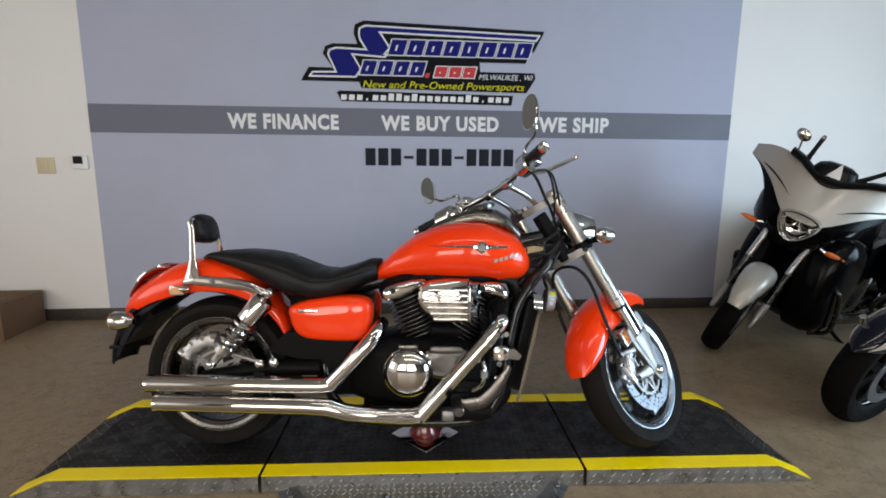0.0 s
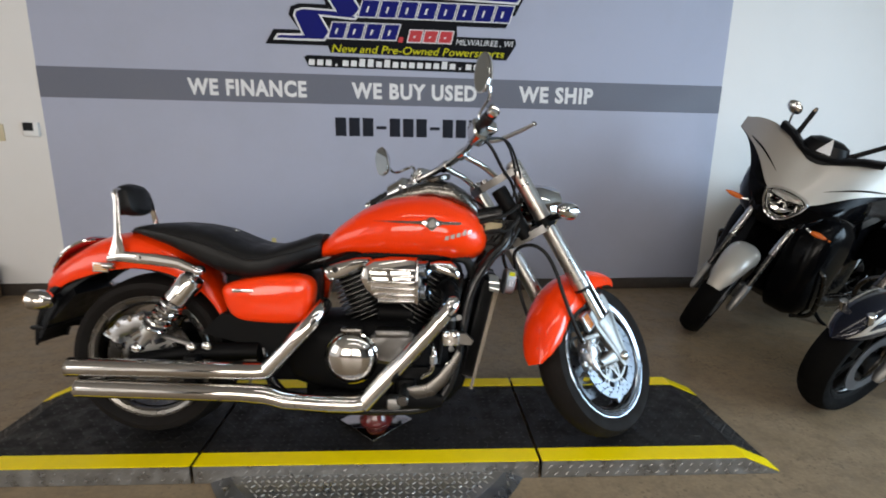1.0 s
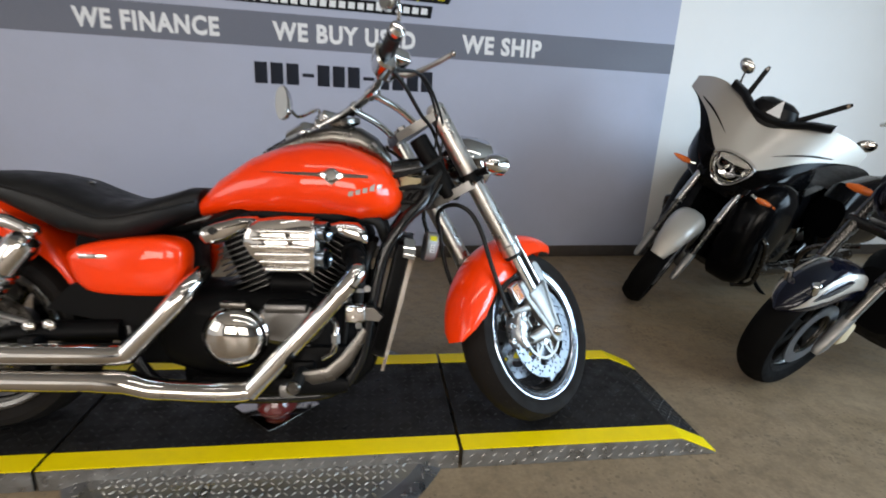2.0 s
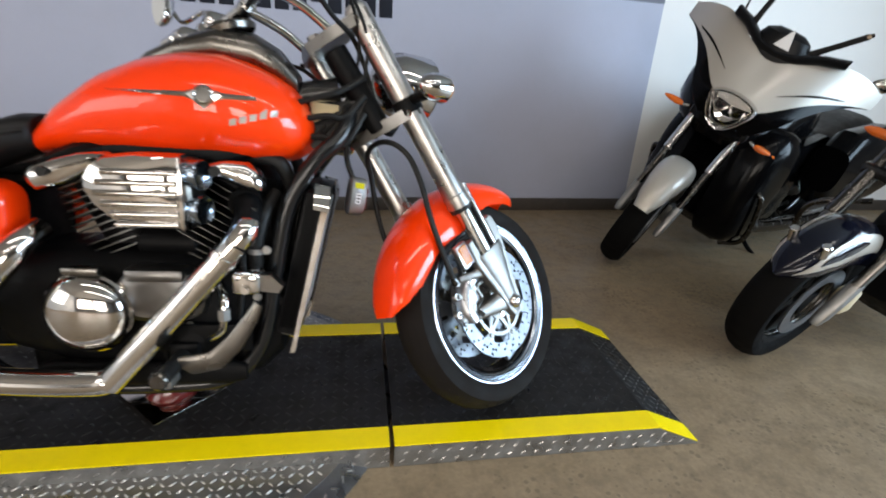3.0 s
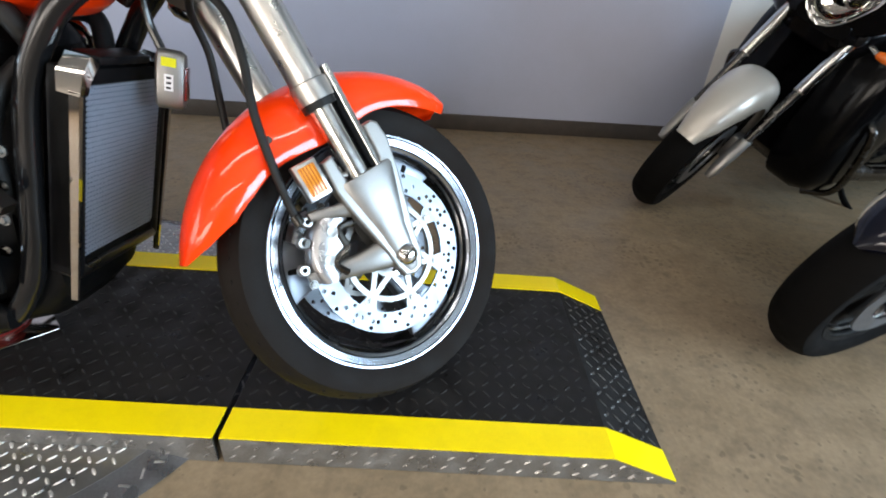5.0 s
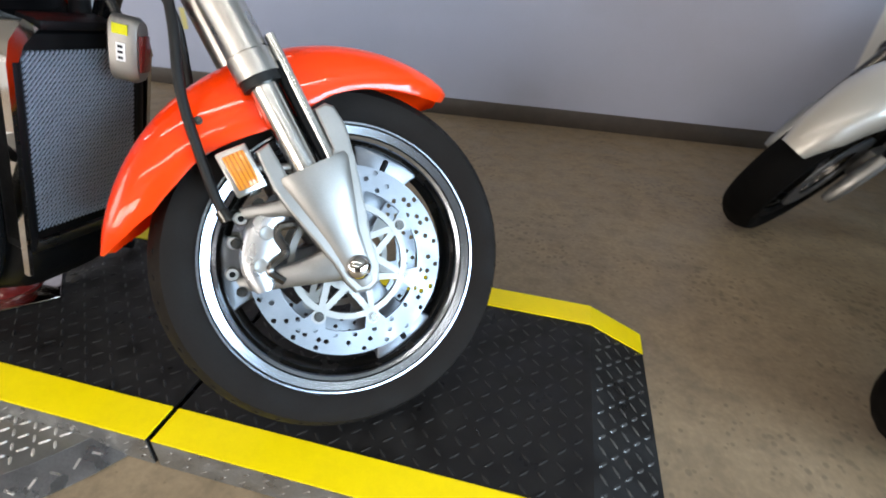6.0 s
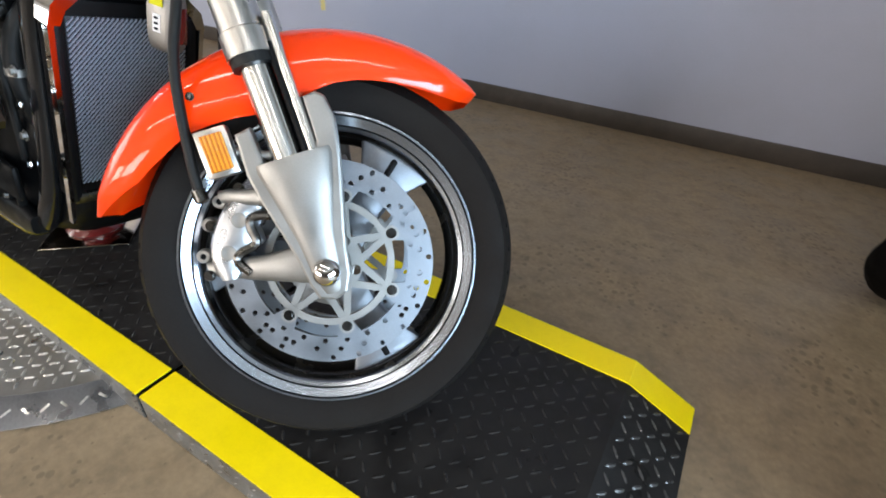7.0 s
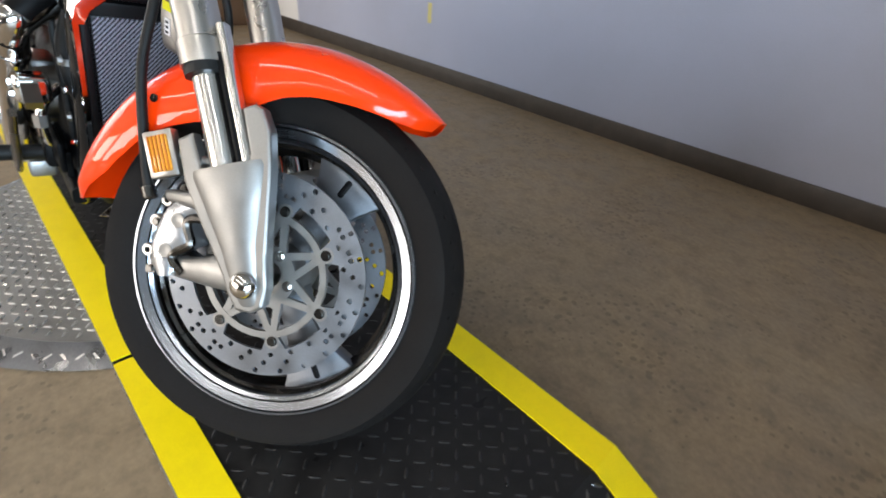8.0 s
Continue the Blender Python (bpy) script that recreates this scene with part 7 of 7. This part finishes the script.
# ---- the dark blue motorcycle, of which the front is seen ----
blue = thing("blue_motorcycle", parked(1.955, 3.425, 185.9, 8.2, 0.955), "dark blue motorcycle with silver leaves on its fender on the floor", "motorcycle")
BS = steering(15.2, 31.0, 0.14)


def bpart(name, bm, mat, parent=None, label="", angle=35.0):
    return part(name, moved(bm, BS), mat, parent or blue, label, angle)


B_AXLE = Vector((0, 0, 0.300))
bw = bpart("front_wheel", wheel_tyre(B_AXLE, 0.300, 0.130, 0.215), TYRE_SHADED, None, "black front tyre with a dark rim")
wheel_rim(B_AXLE, 0.220, 0.046, ENGINE_BLACK, bpart, bw)
for k in range(6):
    bpart("spoke", spoke(B_AXLE, radians(60 * k), 0.03, 0.186), ENGINE_BLACK, bw)
for s in (-1, 1):
    bpart("brake_disc", lathe([(s * 0.058, 0.10), (s * 0.058, 0.15), (s * 0.063, 0.15), (s * 0.063, 0.10)], 48, B_AXLE, (0, 1, 0), closed=True), DISC_STEEL, bw)
ba, be, bh = finer([160, 148, 134, 118, 102, 88, 74, 60, 46, 36, 29], [0.290, 0.250, 0.222, 0.205, 0.200, 0.205, 0.215, 0.232, 0.256, 0.284, 0.312], [0.040, 0.066, 0.080, 0.086, 0.088, 0.088, 0.087, 0.084, 0.074, 0.052, 0.010])
bf = bpart("front_fender", arch_shell(B_AXLE, ba, be, bh, 0.334, 0.004), BLUE_PAINT, None, "dark blue front fender with silver leaves", 50)
for s in (-1, 1):
    def leaf(spans, proud, mat, label):
        """A painted leaf laid on the fender's shoulder; spans: angle, middle and half width across the arch."""
        rings = []
        for a, mid, half in spans:
            e, h = float(np.interp(a, ba[::-1], be[::-1])), float(np.interp(a, ba[::-1], bh[::-1]))
            row = []
            for k, up in [(q, proud) for q in np.linspace(-1, 1, 7)] + [(q, proud - 0.004) for q in np.linspace(1, -1, 7)]:
                u = (mid + half * k) * math.pi / 2
                r = e + (0.334 - e) * math.cos(u) ** 0.62 + up
                row.append(B_AXLE + Vector((r * math.cos(radians(a)), s * (h * math.sin(u) ** 0.9 + up * 0.8), r * math.sin(radians(a)))))
            rings.append(row)
        bpart("fender_leaf", loft(rings), mat, bf, label, 60)

    leaf([(a, 0.70, 0.25 * min(1.0, ((a - 33) / 28) ** 0.7) * (1 - 0.35 * max(0, a - 70) / 50)) for a in range(34, 121, 5)], 0.0025, SILVER_PAINT, "silver leaf on the fender")
    leaf([(a, 0.70, 0.13 * math.sin(math.pi * (a - 47) / 44) ** 0.7) for a in range(48, 91, 6)], 0.0045, BLUE_PAINT, "dark inlay of the leaf")
    y = 0.115 * s
    d = Vector((-0.515, 0, 0.857))
    foot = B_AXLE + Vector((0, y, 0))
    leg = bpart("fork_leg", rod(foot + d * 0.30, foot + d * 0.74, 0.028, n=22, bevel=0.003), BARREL, None, "dark satin fork leg")
    bpart("stanchion", rod(foot + d * 0.05, foot + d * 0.31, 0.021, n=20), RIM_GREY, leg)
    bpart("fork_foot", loft([oval(foot + d * t, (a, 0, 0), (0, b, 0), 16, 2.8) for t, a, b in ((-0.05, 0.018, 0.016), (-0.02, 0.030, 0.022), (0.08, 0.030, 0.024), (0.14, 0.024, 0.022))]), CAST, leg)
    bpart("caliper", box(-0.165, y - 0.03 - 0.015 * s, 0.27, -0.085, y + 0.03 - 0.015 * s, 0.37, 0.014), PLASTIC_CREAM, leg, "cream coloured brake caliper")
    bpart("fender_mount", rod(B_AXLE + Vector((0.195, 0.050 * s, 0.250)), B_AXLE + Vector((0.218, 0.054 * s, 0.300)), 0.015, n=14, bevel=0.003), CHROME, bf, "chrome fender stud")
    sig = bpart("turn_signal", loft([oval((-0.33, 0.19 * s + t * s, 0.83), (0.015 * k, 0, 0), (0, 0, 0.018 * k), 16) for t, k in ((-0.06, 0.3), (-0.03, 0.9), (0.02, 1.0), (0.05, 0.6), (0.06, 0.2))]), ORANGE_LENS, None, "orange turn signal")
    part("engine_guard", tube([(-0.38, 0.14 * s, 0.60), (-0.30, 0.30 * s, 0.52), (-0.34, 0.34 * s, 0.36), (-0.48, 0.30 * s, 0.22)], 0.012, 12), BARREL, blue, "dark grey engine guard bar")
for t, w in ((0.70, 0.02), (0.50, 0.022)):
    c = B_AXLE + Vector((-0.515, 0, 0.857)) * t
    bpart("fork_clamp", box(c.x - 0.06, -0.15, c.z - w, c.x + 0.03, 0.15, c.z + w, 0.01), FRAME_BLACK)
bl = bpart("headlight", lathe([(-0.12, 0), (-0.11, 0.04), (-0.06, 0.08), (0.0, 0.092), (0.012, 0.090), (0.0, 0.08), (-0.05, 0.05), (-0.06, 0)], 40, (-0.20, 0, 0.88), (1, 0, -0.1)), BLUE_PAINT, None, "dark blue headlight shell")
bpart("lens", lathe([(0.0, 0.083), (0.02, 0.06), (0.03, 0.0)], 32, (-0.20, 0, 0.88), (1, 0, -0.1)), LENS, bl)
bpart("handlebar", tube([(-0.72, 0.40, 1.04), (-0.60, 0.30, 1.08), (-0.46, 0.10, 1.06), (-0.46, -0.10, 1.06), (-0.60, -0.30, 1.08), (-0.72, -0.40, 1.04)], 0.012, 12), CHROME, None, "chrome handlebar")
part("tank", loft([oval((x, 0, z), (0, hw, 0), (0, 0, hh), 32, 2.4) for x, z, hw, hh in ((-0.50, 0.78, 0.06, 0.05), (-0.56, 0.80, 0.12, 0.10), (-0.72, 0.80, 0.15, 0.12), (-0.92, 0.76, 0.12, 0.09), (-1.05, 0.70, 0.06, 0.03))]), BLUE_PAINT, blue, "deep blue fuel tank")
part("engine", loft([oval((x, 0, z), (0, hw, 0), (0, 0, hh), 28, 3.4) for x, z, hw, hh in ((-0.40, 0.40, 0.12, 0.14), (-0.48, 0.40, 0.16, 0.22), (-0.72, 0.38, 0.18, 0.26), (-1.05, 0.36, 0.16, 0.20))]), ENGINE_BLACK, blue, "black engine")
part("seat", loft([oval((x, 0, z), (0, hw, 0), (0, 0, hh), 24, 2.8) for x, z, hw, hh in ((-0.96, 0.70, 0.08, 0.04), (-1.1, 0.68, 0.14, 0.05), (-1.35, 0.72, 0.14, 0.05), (-1.6, 0.76, 0.10, 0.03))]), LEATHER, blue, "black vinyl seat")
brw = part("rear_wheel", wheel_tyre(Vector((-1.55, 0, 0.31)), 0.31, 0.17, 0.21), TYRE_SHADED, blue, "black rear tyre")
wheel_rim(Vector((-1.55, 0, 0.31)), 0.215, 0.06, FRAME_BLACK, part, brw)
part("frame_member", tube([(-0.36, 0, 0.76), (-0.52, 0, 0.70), (-1.0, 0, 0.58), (-1.4, 0, 0.52), (-1.55, 0, 0.33)], 0.03, 12), FRAME_BLACK, blue)
part("side_stand", tube([(-0.85, 0.12, 0.16), (-0.82, 0.22, 0.09), (-0.80, 0.30, 0.058)], 0.013, 10), ENGINE_BLACK, blue)
